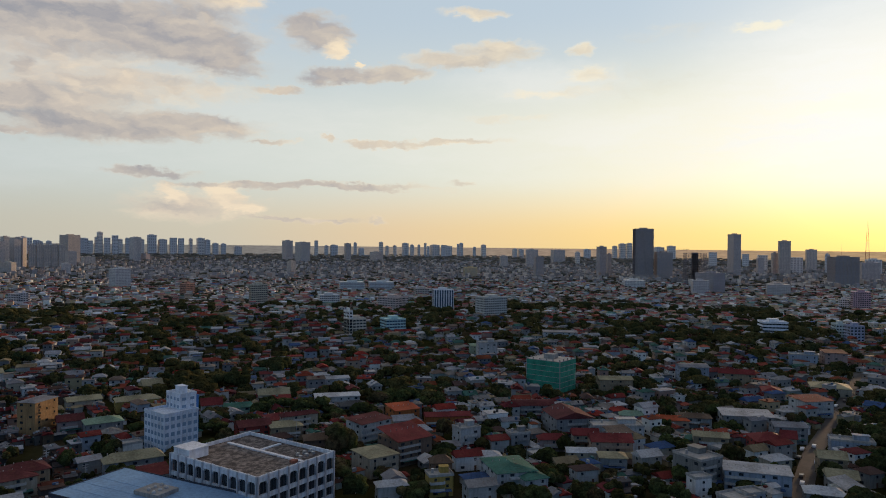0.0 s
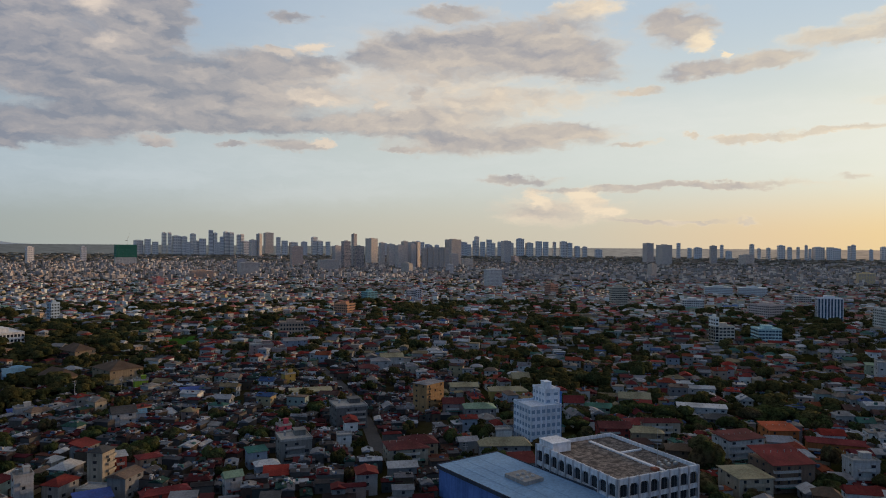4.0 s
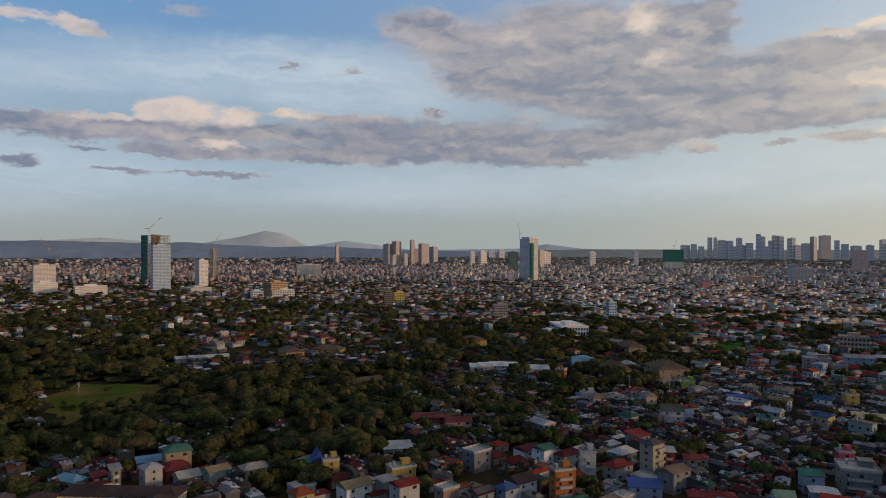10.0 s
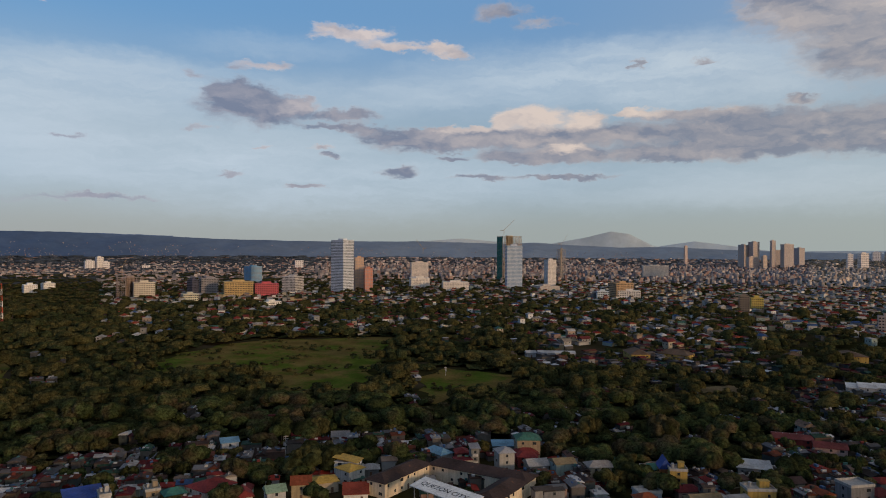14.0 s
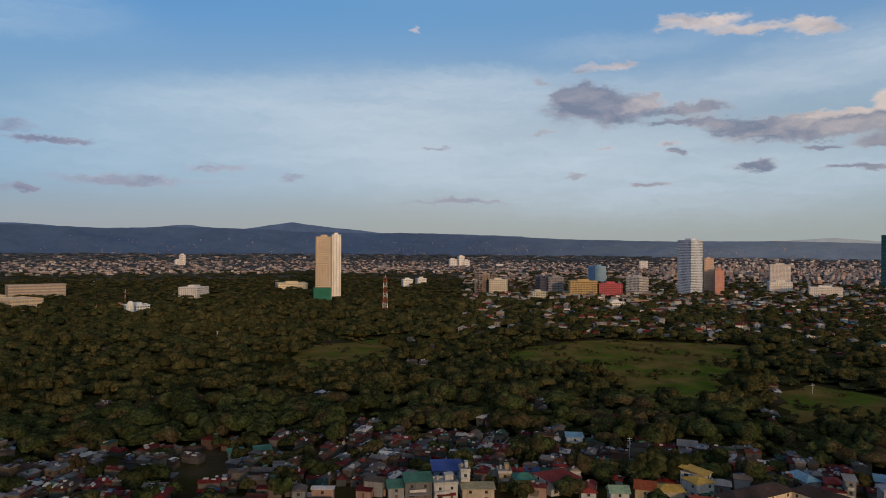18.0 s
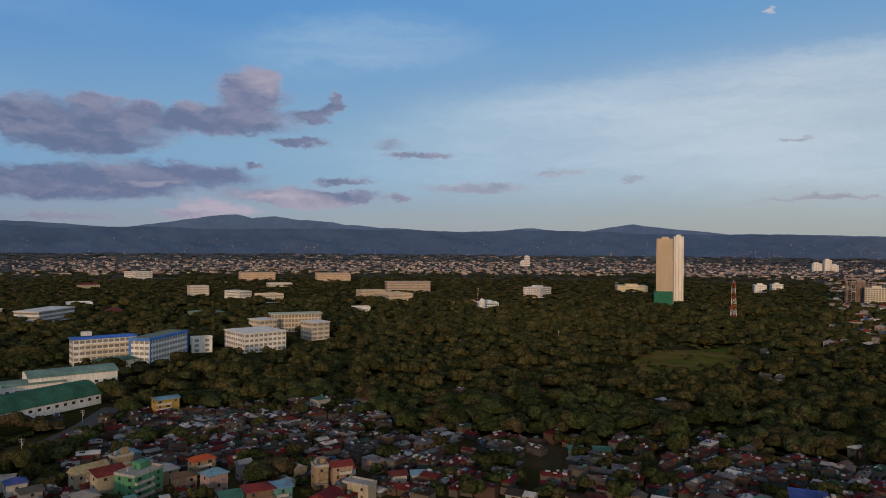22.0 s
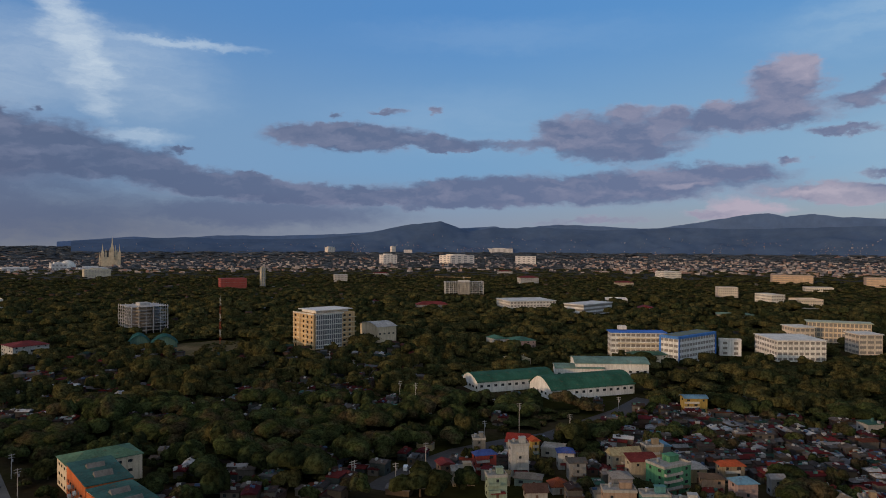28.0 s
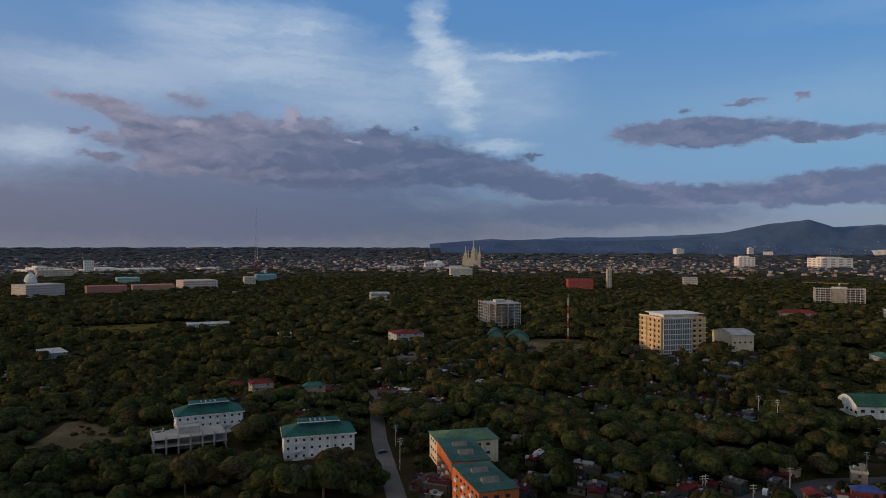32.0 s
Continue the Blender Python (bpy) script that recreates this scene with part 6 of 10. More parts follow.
lot("house", "pale green two-storey house with a green gabled roof", 17.33, 400, 14.5, 11.6, 6, 5.0, paint(0.25, 0.32, 0.25), sheet(0.05, 0.13, 0.10), "gable", 1.8)
lot("house", "red three-storey house with a maroon gabled roof", 16.16, 347, 15.2, 12.0, 12, 7.3, paint(0.25, 0.05, 0.04), sheet(0.10, 0.03, 0.03), "gable", 2.2)
lot("house", "cream two-storey house with a red hipped roof", 14.04, 359, 16.2, 12.0, 10, 7.1, paint(0.35, 0.30, 0.23), sheet(0.15, 0.03, 0.03), "hip", 2.2)
lot("house", "tan two-storey house with a tan hipped roof", 13.68, 344, 14.7, 11.8, 10, 7.1, paint(0.27, 0.21, 0.14), sheet(0.27, 0.24, 0.15), "hip", 1.8)
lot("building", "cream four-storey building with a maroon hipped roof", 12.84, 352, 18.2, 4.5, 18, 10.3, paint(0.35, 0.30, 0.23), sheet(0.10, 0.03, 0.03), "hip", 1.6)
lot("house", "cream two-storey house with a tan gabled roof", 14.71, 426, 17.8, 7.6, 5, 6.0, paint(0.35, 0.30, 0.23), sheet(0.27, 0.24, 0.15), "gable", 3.2)
lot("house", "white two-storey house with a pale grey gabled roof", 10.20, 466, 21.8, 10.8, 8, 6.7, paint(0.39, 0.39, 0.38), sheet(0.32, 0.33, 0.34), "gable", 1.2)
lot("building", "white four-storey building with a maroon lean-to roof", 6.51, 330, 18.7, 11.8, 40, 10.7, paint(0.39, 0.39, 0.38), sheet(0.10, 0.03, 0.03), "shed", 1.2)
lot("house", "cream three-storey house with a tan hipped roof", 5.79, 284, 13.6, 15.8, 30, 8.7, paint(0.35, 0.30, 0.23), sheet(0.27, 0.24, 0.15), "hip", 1.5)
lot("house", "brown two-storey house with a brown hipped roof", 11.05, 326, 18.3, 10.1, 6, 5.2, paint(0.16, 0.11, 0.08), sheet(0.10, 0.07, 0.05), "hip", 2)
lot("house", "white two-storey house with a white lean-to roof", 10.27, 414, 26.0, 7.6, 5, 6.0, paint(0.39, 0.39, 0.38), sheet(0.41, 0.42, 0.43), "shed", 0.8)
lot("house", "dark grey two-storey house with a dark grey hipped roof", 8.14, 396, 14.6, 9.3, 10, 4.5, paint(0.12, 0.12, 0.12), sheet(0.07, 0.07, 0.07), "hip", 2.2)
lot("house", "orange three-storey house with an orange lean-to roof", 3.75, 368, 14.1, 13.1, 25, 8.1, paint(0.34, 0.12, 0.04), sheet(0.32, 0.07, 0.03), "shed", 1.2)
lot("house", "orange two-storey house with a red gabled roof", 1.24, 360, 23.3, 8.6, 8, 7.0, paint(0.34, 0.12, 0.04), sheet(0.15, 0.03, 0.03), "gable", 1.6)
lot("house", "brown two-storey house with a brown hipped roof", 0.73, 283, 8.5, 6.8, 10, 6.9, paint(0.16, 0.11, 0.08), sheet(0.10, 0.07, 0.05), "hip", 2.5)
lot("building", "brown four-storey building with a red lean-to roof", 3.49, 299, 18.1, 16.3, 35, 10.9, paint(0.16, 0.11, 0.08), sheet(0.15, 0.03, 0.03), "shed", 3.2)
lot("house", "white three-storey house with a flat roof terrace", -1.62, 323, 10.8, 8.0, 30, 10.0, paint(0.39, 0.39, 0.38), M_CONC, "flat", 0)
lot("house", "white one-storey house with a grey lean-to roof", -0.27, 318, 7.6, 6.1, 10, 3.9, paint(0.39, 0.39, 0.38), sheet(0.20, 0.20, 0.21), "shed", 0.6)
lot("house", "yellow ochre three-storey house with a flat roof terrace", 0.90, 263, 9.4, 6.8, 15, 7.7, paint(0.34, 0.24, 0.07), M_CONC, "flat", 0)
lot("house", "grey two-storey house with a white hipped roof", -2.89, 297, 11.9, 9.5, 12, 4.8, paint(0.22, 0.22, 0.22), sheet(0.41, 0.42, 0.43), "hip", 2.2)
lot("house", "grey three-storey house with a flat roof terrace", -5.79, 325, 9.6, 6.3, 25, 7.9, paint(0.22, 0.22, 0.22), M_CONC, "flat", 0)
lot("house", "grey three-storey house with a maroon curved roof", -5.99, 388, 22.2, 9.2, 10, 7.5, paint(0.22, 0.22, 0.22), sheet(0.10, 0.03, 0.03), "vault", 2.4)
lot("building", "white three-storey building with a green hipped roof", -4.67, 270, 16.5, 20.6, 20, 7.5, paint(0.39, 0.39, 0.38), sheet(0.05, 0.13, 0.10), "hip", 1.8)
lot("house", "white two-storey house with a green hipped roof", -6.98, 269, 10.1, 9.8, 30, 5.7, paint(0.39, 0.39, 0.38), sheet(0.05, 0.13, 0.10), "hip", 1.6)
lot("house", "pale pink two-storey house with a red hipped roof", -8.09, 327, 13.4, 6.4, 12, 5.8, paint(0.32, 0.23, 0.21), sheet(0.15, 0.03, 0.03), "hip", 2.2)
lot("building", "white three-storey building with a grey lean-to roof", -8.31, 722, 34.5, 13.4, 5, 8.7, paint(0.39, 0.39, 0.38), sheet(0.20, 0.20, 0.21), "shed", 0.8)
lot("building", "white five-storey building with a flat roof terrace", -3.03, 580, 15.8, 12.0, 10, 15.1, paint(0.39, 0.39, 0.38), M_CONC, "flat", 0)
lot("house", "pale green three-storey house with a pale green lean-to roof", -2.37, 603, 14.5, 8.6, 10, 9.8, paint(0.25, 0.32, 0.25), sheet(0.17, 0.25, 0.18), "shed", 0.7)
lot("building", "grey three-storey building with a maroon gabled roof", -9.44, 353, 19.5, 21.7, 20, 9.4, paint(0.22, 0.22, 0.22), sheet(0.10, 0.03, 0.03), "gable", 3.2)
lot("building", "white three-storey building with a flat roof terrace", -12.36, 348, 25.1, 11.5, 14, 7.7, paint(0.39, 0.39, 0.38), M_CONC, "flat", 0)
lot("house", "peach three-storey house with a red gabled roof", -12.29, 322, 18.2, 12.0, 10, 7.7, paint(0.32, 0.23, 0.17), sheet(0.15, 0.03, 0.03), "gable", 2.6)
lot("house", "cream two-storey house with a red gabled roof", -10.80, 338, 12.1, 7.8, 10, 5.9, paint(0.35, 0.30, 0.23), sheet(0.15, 0.03, 0.03), "gable", 2.5)
lot("house", "cream two-storey house with a white curved roof", -10.32, 312, 12.9, 7.2, 8, 5.0, paint(0.35, 0.30, 0.23), sheet(0.41, 0.42, 0.43), "vault", 1.2)
lot("house", "grey two-storey house with a tan hipped roof", -12.92, 304, 11.3, 9.1, 8, 6.0, paint(0.22, 0.22, 0.22), sheet(0.27, 0.24, 0.15), "hip", 1.6)
lot("house", "peach one-storey house with an orange hipped roof", -16.88, 388, 19.1, 8.5, 8, 4.2, paint(0.32, 0.23, 0.17), sheet(0.32, 0.07, 0.03), "hip", 1.8)
lot("building", "light blue four-storey building with a grey curved roof", -18.99, 524, 19.6, 15.2, 15, 11.3, paint(0.26, 0.30, 0.36), sheet(0.20, 0.20, 0.21), "vault", 1.5)
lot("house", "tan three-storey house with a red gabled roof", -21.73, 530, 23.3, 7.2, 6, 8.0, paint(0.27, 0.21, 0.14), sheet(0.15, 0.03, 0.03), "gable", 3)
lot("building", "grey three-storey building with a pale grey lean-to roof", -22.09, 395, 25.1, 13.8, 12, 8.0, paint(0.22, 0.22, 0.22), sheet(0.32, 0.33, 0.34), "shed", 0.9)
lot("house", "grey three-storey house with a grey gabled roof", -25.68, 380, 15.2, 10.0, 18, 8.3, paint(0.22, 0.22, 0.22), sheet(0.20, 0.20, 0.21), "gable", 1.6)
lot("house", "red three-storey house with a red hipped roof", -24.47, 350, 15.0, 14.4, 20, 7.3, paint(0.25, 0.05, 0.04), sheet(0.15, 0.03, 0.03), "hip", 3)
lot("house", "cream three-storey house with a red gabled roof", -26.15, 357, 6.1, 6.0, 10, 8.6, paint(0.35, 0.30, 0.23), sheet(0.15, 0.03, 0.03), "gable", 3.2)
lot("house", "light blue three-storey house with a pale grey lean-to roof", -22.22, 297, 24.3, 9.8, 5, 8.0, paint(0.26, 0.30, 0.36), sheet(0.32, 0.33, 0.34), "shed", 1)
lot("building", "bare concrete four-storey building with a flat roof terrace", -20.53, 292, 12.6, 14.2, 50, 11.5, paint(0.18, 0.18, 0.17), M_CONC, "flat", 0)
lot("house", "white three-storey house with a red lean-to roof", -27.64, 443, 18.6, 13.6, 40, 9.6, paint(0.39, 0.39, 0.38), sheet(0.15, 0.03, 0.03), "shed", 1)
lot("house", "light blue two-storey house with a flat roof terrace", -29.28, 372, 18.2, 8.5, 8, 6.6, paint(0.26, 0.30, 0.36), M_CONC, "flat", 0)
lot("building", "cream two-storey building with a tan hipped roof", -28.02, 518, 23.3, 19.6, 6, 5.6, paint(0.35, 0.30, 0.23), sheet(0.27, 0.24, 0.15), "hip", 2.6)
lot("house", "light blue three-storey house with a flat roof terrace", -26.56, 641, 21.0, 12.2, 4, 9.3, paint(0.26, 0.30, 0.36), M_CONC, "flat", 0)
lot("building", "pale pink four-storey building with a maroon lean-to roof", -28.86, 644, 16.5, 15.9, 15, 12.4, paint(0.32, 0.23, 0.21), sheet(0.10, 0.03, 0.03), "shed", 1)
lot("house", "red two-storey house with a red hipped roof", -24.81, 487, 11.4, 16.1, 6, 5.7, paint(0.25, 0.05, 0.04), sheet(0.15, 0.03, 0.03), "hip", 2)
lot("house", "tan three-storey house with a tan gabled roof", -28.59, 332, 10.5, 8.4, 12, 8.3, paint(0.27, 0.21, 0.14), sheet(0.27, 0.24, 0.15), "gable", 2.5)
lot("house", "grey two-storey house with a white hipped roof", -27.74, 293, 13.7, 8.3, 8, 4.8, paint(0.22, 0.22, 0.22), sheet(0.41, 0.42, 0.43), "hip", 2)
lot("house", "grey two-storey house with a tan gabled roof", -29.13, 315, 10.8, 8.6, 10, 5.6, paint(0.22, 0.22, 0.22), sheet(0.27, 0.24, 0.15), "gable", 2.5)
lot("house", "tan two-storey house with a tan gabled roof", -20.00, 353, 15.6, 7.4, 6, 6.2, paint(0.27, 0.21, 0.14), sheet(0.27, 0.24, 0.15), "gable", 1.8)
lot("building", "tan four-storey building with a tan gabled roof", -12.85, 458, 21.2, 12.0, 14, 10.9, paint(0.27, 0.21, 0.14), sheet(0.27, 0.24, 0.15), "gable", 1.6)
lot("house", "grey two-storey house with a brown hipped roof", -18.82, 393, 17.2, 10.6, 8, 5.4, paint(0.22, 0.22, 0.22), sheet(0.10, 0.07, 0.05), "hip", 1.6)
lot("house", "white two-storey house with a pale green hipped roof", -14.46, 388, 12.5, 6.5, 8, 5.2, paint(0.39, 0.39, 0.38), sheet(0.17, 0.25, 0.18), "hip", 2.2)
lot("house", "teal two-storey house with a green lean-to roof", 82.96, 298, 3.7, 4.0, 25, 4.5, paint(0.09, 0.22, 0.22), sheet(0.05, 0.13, 0.10), "shed", 1.2)
lot("house", "orange two-storey house with a bright blue gabled roof", 82.31, 294, 4.3, 6.0, 12, 6.7, paint(0.34, 0.12, 0.04), sheet(0.04, 0.07, 0.23), "gable", 4)
lot("house", "yellow ochre three-storey house with a flat roof terrace", 81.58, 289, 6.6, 6.0, 10, 7.5, paint(0.34, 0.24, 0.07), M_CONC, "flat", 0)
lot("house", "tan three-storey house with a green hipped roof", 93.56, 318, 10.5, 8.4, 12, 8.1, paint(0.27, 0.21, 0.14), sheet(0.05, 0.13, 0.10), "hip", 2.2)
lot("house", "red two-storey house with a red hipped roof", 93.63, 307, 9.6, 7.7, 8, 4.6, paint(0.25, 0.05, 0.04), sheet(0.15, 0.03, 0.03), "hip", 2.2)
lot("house", "yellow ochre two-storey house with a flat roof terrace", 75.99, 278, 10.3, 6.9, 22, 6.6, paint(0.34, 0.24, 0.07), M_CONC, "flat", 0)
lot("house", "grey one-storey house with a pale grey lean-to roof", 76.69, 318, 13.2, 10.6, 6, 3.5, paint(0.22, 0.22, 0.22), sheet(0.32, 0.33, 0.34), "shed", 0.8)
lot("house", "red two-storey house with a maroon gabled roof", 74.24, 371, 16.9, 12.0, 6, 4.7, paint(0.25, 0.05, 0.04), sheet(0.10, 0.03, 0.03), "gable", 1.2)
lot("house", "pale pink two-storey house with a maroon gabled roof", 71.56, 363, 13.3, 10.7, 6, 4.6, paint(0.32, 0.23, 0.21), sheet(0.10, 0.03, 0.03), "gable", 1.6)
lot("building", "orange four-storey building with a flat roof terrace", 62.63, 261, 8.3, 5.1, 28, 12.3, paint(0.34, 0.12, 0.04), M_CONC, "flat", 0)
lot("building", "white four-storey building with a flat roof terrace", 60.63, 291, 6.2, 6.0, 8, 11.1, paint(0.39, 0.39, 0.38), M_CONC, "flat", 0)
lot("building", "cream five-storey building with a dark grey hipped roof", 55.03, 301, 7.7, 6.6, 55, 13.8, paint(0.35, 0.30, 0.23), sheet(0.07, 0.07, 0.07), "hip", 1.6)
lot("house", "red three-storey house with a pale grey lean-to roof", 54.20, 309, 4.5, 6.0, 10, 9.2, paint(0.25, 0.05, 0.04), sheet(0.32, 0.33, 0.34), "shed", 0.8)
lot("house", "peach two-storey house with a red hipped roof", 52.51, 314, 9.0, 7.2, 14, 5.8, paint(0.32, 0.23, 0.17), sheet(0.15, 0.03, 0.03), "hip", 1.2)
lot("house", "red two-storey house with a red hipped roof", 52.28, 270, 16.3, 6.3, 10, 4.8, paint(0.25, 0.05, 0.04), sheet(0.15, 0.03, 0.03), "hip", 1.4)
lot("house", "light blue two-storey house with a bright blue lean-to roof", 56.78, 273, 11.8, 8.7, 6, 4.9, paint(0.26, 0.30, 0.36), sheet(0.04, 0.07, 0.23), "shed", 0.7)
lot("house", "white three-storey house with a pale green gabled roof", 46.28, 273, 6.4, 4.1, 15, 7.5, paint(0.39, 0.39, 0.38), sheet(0.17, 0.25, 0.18), "gable", 2)
lot("house", ".60/.10/.14 three-storey house with a flat roof terrace", 42.16, 343, 6.1, 5.2, 20, 7.9, paint(0.46, 0.08, 0.11), M_CONC, "flat", 0)
lot("house", "light blue two-storey house with a bright blue lean-to roof", 49.50, 457, 13.6, 10.9, 8, 4.4, paint(0.26, 0.30, 0.36), sheet(0.04, 0.07, 0.23), "shed", 0.6)
lot("house", "yellow ochre three-storey house with a flat roof terrace", 41.75, 476, 7.6, 5.8, 25, 8.7, paint(0.34, 0.24, 0.07), M_CONC, "flat", 0)
lot("house", "yellow ochre one-storey house with a tan lean-to roof", 41.34, 440, 25.8, 9.2, 4, 4.0, paint(0.34, 0.24, 0.07), sheet(0.27, 0.24, 0.15), "shed", 0.9)
lot("building", "dark grey four-storey building with a flat roof terrace", 37.61, 361, 16.3, 16.0, 14, 11.5, paint(0.12, 0.12, 0.12), M_CONC, "flat", 0)
lot("building", "ochre six-storey building with a grey hipped roof", 30.29, 391, 15.5, 10.0, 50, 17.2, paint(0.34, 0.21, 0.10), sheet(0.20, 0.20, 0.21), "hip", 0.7)
lot("house", "cream three-storey house with a maroon hipped roof", 33.28, 299, 17.1, 14.3, 12, 7.5, paint(0.35, 0.30, 0.23), sheet(0.10, 0.03, 0.03), "hip", 1.8)
lot("house", "light blue two-storey house with a teal lean-to roof", 44.52, 305, 7.9, 6.3, 14, 7.1, paint(0.26, 0.30, 0.36), sheet(0.04, 0.13, 0.11), "shed", 0.8)
lot("house", "light blue two-storey house with a white hipped roof", 43.92, 294, 9.2, 6.4, 10, 4.6, paint(0.26, 0.30, 0.36), sheet(0.41, 0.42, 0.43), "hip", 1.6)
lot("house", "bare concrete three-storey house with a flat roof terrace", 42.03, 309, 13.5, 13.5, 10, 9.9, paint(0.18, 0.18, 0.17), M_CONC, "flat", 0)
lot("house", "white three-storey house with a dark grey gabled roof", 54.39, 391, 11.4, 9.2, 8, 8.5, paint(0.39, 0.39, 0.38), sheet(0.07, 0.07, 0.07), "gable", 3)
lot("house", "light blue two-storey house with a light blue curved roof", 53.11, 395, 7.3, 6.1, 6, 7.0, paint(0.26, 0.30, 0.36), sheet(0.12, 0.23, 0.32), "vault", 1.6)
lot("house", "lime green two-storey house with a flat roof terrace", 52.88, 490, 8.2, 7.6, 6, 6.7, paint(0.22, 0.33, 0.04), M_CONC, "flat", 0)
lot("building", "orange four-storey building with a flat roof terrace", 61.99, 488, 5.9, 6.4, 70, 11.1, paint(0.34, 0.12, 0.04), M_CONC, "flat", 0)
lot("house", "blue one-storey house with a bright blue lean-to roof", 60.96, 444, 13.8, 7.0, 6, 2.9, paint(0.14, 0.21, 0.30), sheet(0.04, 0.07, 0.23), "shed", 0.8)
lot("house", "white two-storey house with a flat roof terrace", 60.59, 437, 9.0, 7.2, 8, 5.7, paint(0.39, 0.39, 0.38), M_CONC, "flat", 0)
lot("building", "pale pink four-storey building with a flat roof terrace", 44.44, 608, 19.0, 13.3, 6, 10.4, paint(0.32, 0.23, 0.21), M_CONC, "flat", 0)
lot("house", "pale pink two-storey house with a flat roof terrace", 42.79, 605, 12.4, 8.6, 6, 7.0, paint(0.32, 0.23, 0.21), M_CONC, "flat", 0)
lot("building", "light blue three-storey building with a grey gabled roof", 41.84, 649, 21.2, 17.3, 8, 8.0, paint(0.26, 0.30, 0.36), sheet(0.20, 0.20, 0.21), "gable", 2)
lot("house", "white two-storey house with a red gabled roof", 37.03, 603, 7.5, 10.0, 12, 6.2, paint(0.39, 0.39, 0.38), sheet(0.15, 0.03, 0.03), "gable", 3)
lot("house", "cream two-storey house with a maroon hipped roof", 35.69, 513, 13.6, 12.5, 8, 5.3, paint(0.35, 0.30, 0.23), sheet(0.10, 0.03, 0.03), "hip", 2)
lot("house", "white two-storey house with a grey hipped roof", 34.75, 534, 13.9, 12.8, 8, 7.0, paint(0.39, 0.39, 0.38), sheet(0.20, 0.20, 0.21), "hip", 2)
lot("house", "white two-storey house with a tan gabled roof", 34.02, 551, 17.6, 13.0, 8, 7.2, paint(0.39, 0.39, 0.38), sheet(0.27, 0.24, 0.15), "gable", 2.6)
lot("building", "white two-storey building with a pale grey gabled roof", 91.90, 606, 31.4, 14.3, 3, 5.1, paint(0.39, 0.39, 0.38), sheet(0.32, 0.33, 0.34), "gable", 1.2)
lot("house", "white one-storey house with a pale grey gabled roof", 92.83, 612, 8.3, 7.5, 14, 3.8, paint(0.39, 0.39, 0.38), sheet(0.32, 0.33, 0.34), "gable", 1.8)
lot("building", "yellow ochre two-storey building with a brown hipped roof", 84.59, 601, 16.1, 26.0, 15, 7.2, paint(0.34, 0.24, 0.07), sheet(0.10, 0.07, 0.05), "hip", 3.5)
lot("building", "yellow ochre two-storey building with a brown hipped roof", 80.34, 619, 16.2, 26.0, 70, 5.7, paint(0.34, 0.24, 0.07), sheet(0.10, 0.07, 0.05), "hip", 3.5)
lot("house", "yellow ochre three-storey house with a brown hipped roof", 73.22, 637, 11.6, 10.0, 30, 8.1, paint(0.34, 0.24, 0.07), sheet(0.10, 0.07, 0.05), "hip", 3)
lot("building", "yellow ochre three-storey building with a brown hipped roof", 69.93, 651, 20.7, 26.0, 20, 8.9, paint(0.34, 0.24, 0.07), sheet(0.10, 0.07, 0.05), "hip", 3.2)
lot("building", "tan three-storey building with a brown hipped roof", 57.80, 511, 12.1, 25.9, 30, 8.3, paint(0.27, 0.21, 0.14), sheet(0.10, 0.07, 0.05), "hip", 5)
lot("building", "tan three-storey building with a brown hipped roof", 54.57, 518, 23.2, 26.0, 25, 9.6, paint(0.27, 0.21, 0.14), sheet(0.10, 0.07, 0.05), "hip", 5)
lot("building", "tan three-storey building with a brown hipped roof", 56.88, 636, 18.0, 26.0, 30, 7.7, paint(0.27, 0.21, 0.14), sheet(0.10, 0.07, 0.05), "hip", 5)
lot("house", "white two-storey house with a white lean-to roof", 67.92, 531, 12.9, 12.5, 4, 6.0, paint(0.39, 0.39, 0.38), sheet(0.41, 0.42, 0.43), "shed", 1.2)
lot("house", "white two-storey house with a white lean-to roof", 66.81, 530, 10.3, 12.5, 4, 6.0, paint(0.39, 0.39, 0.38), sheet(0.41, 0.42, 0.43), "shed", 1.2)
lot("house", "white two-storey house with a white lean-to roof", 68.83, 528, 9.7, 12.4, 4, 5.9, paint(0.39, 0.39, 0.38), sheet(0.41, 0.42, 0.43), "shed", 1.2)
lot("house", "white two-storey house with a white lean-to roof", 69.56, 528, 7.6, 12.3, 4, 5.1, paint(0.39, 0.39, 0.38), sheet(0.41, 0.42, 0.43), "shed", 1.2)
lot("house", "white two-storey house with a white lean-to roof", 64.96, 515, 16.4, 12.2, 4, 6.7, paint(0.39, 0.39, 0.38), sheet(0.41, 0.42, 0.43), "shed", 1.2)
lot("building", "light blue two-storey building with a light blue curved roof", 61.29, 553, 16.7, 20.0, 4, 5.4, paint(0.26, 0.30, 0.36), sheet(0.12, 0.23, 0.32), "vault", 4)
lot("house", "grey two-storey house with a green lean-to roof", 131.89, 259, 5.9, 6.0, 6, 4.6, paint(0.22, 0.22, 0.22), sheet(0.05, 0.13, 0.10), "shed", 1.2)
lot("house", "dark grey two-storey house with a green lean-to roof", 130.51, 259, 10.1, 8.1, 5, 6.7, paint(0.12, 0.12, 0.12), sheet(0.05, 0.13, 0.10), "shed", 1)
lot("house", "white two-storey house with a flat roof terrace", 128.11, 258, 9.0, 7.2, 12, 5.9, paint(0.39, 0.39, 0.38), M_CONC, "flat", 0)
lot("house", "blue two-storey house with a bright blue lean-to roof", 128.21, 275, 11.9, 9.5, 5, 5.8, paint(0.14, 0.21, 0.30), sheet(0.04, 0.07, 0.23), "shed", 1.4)
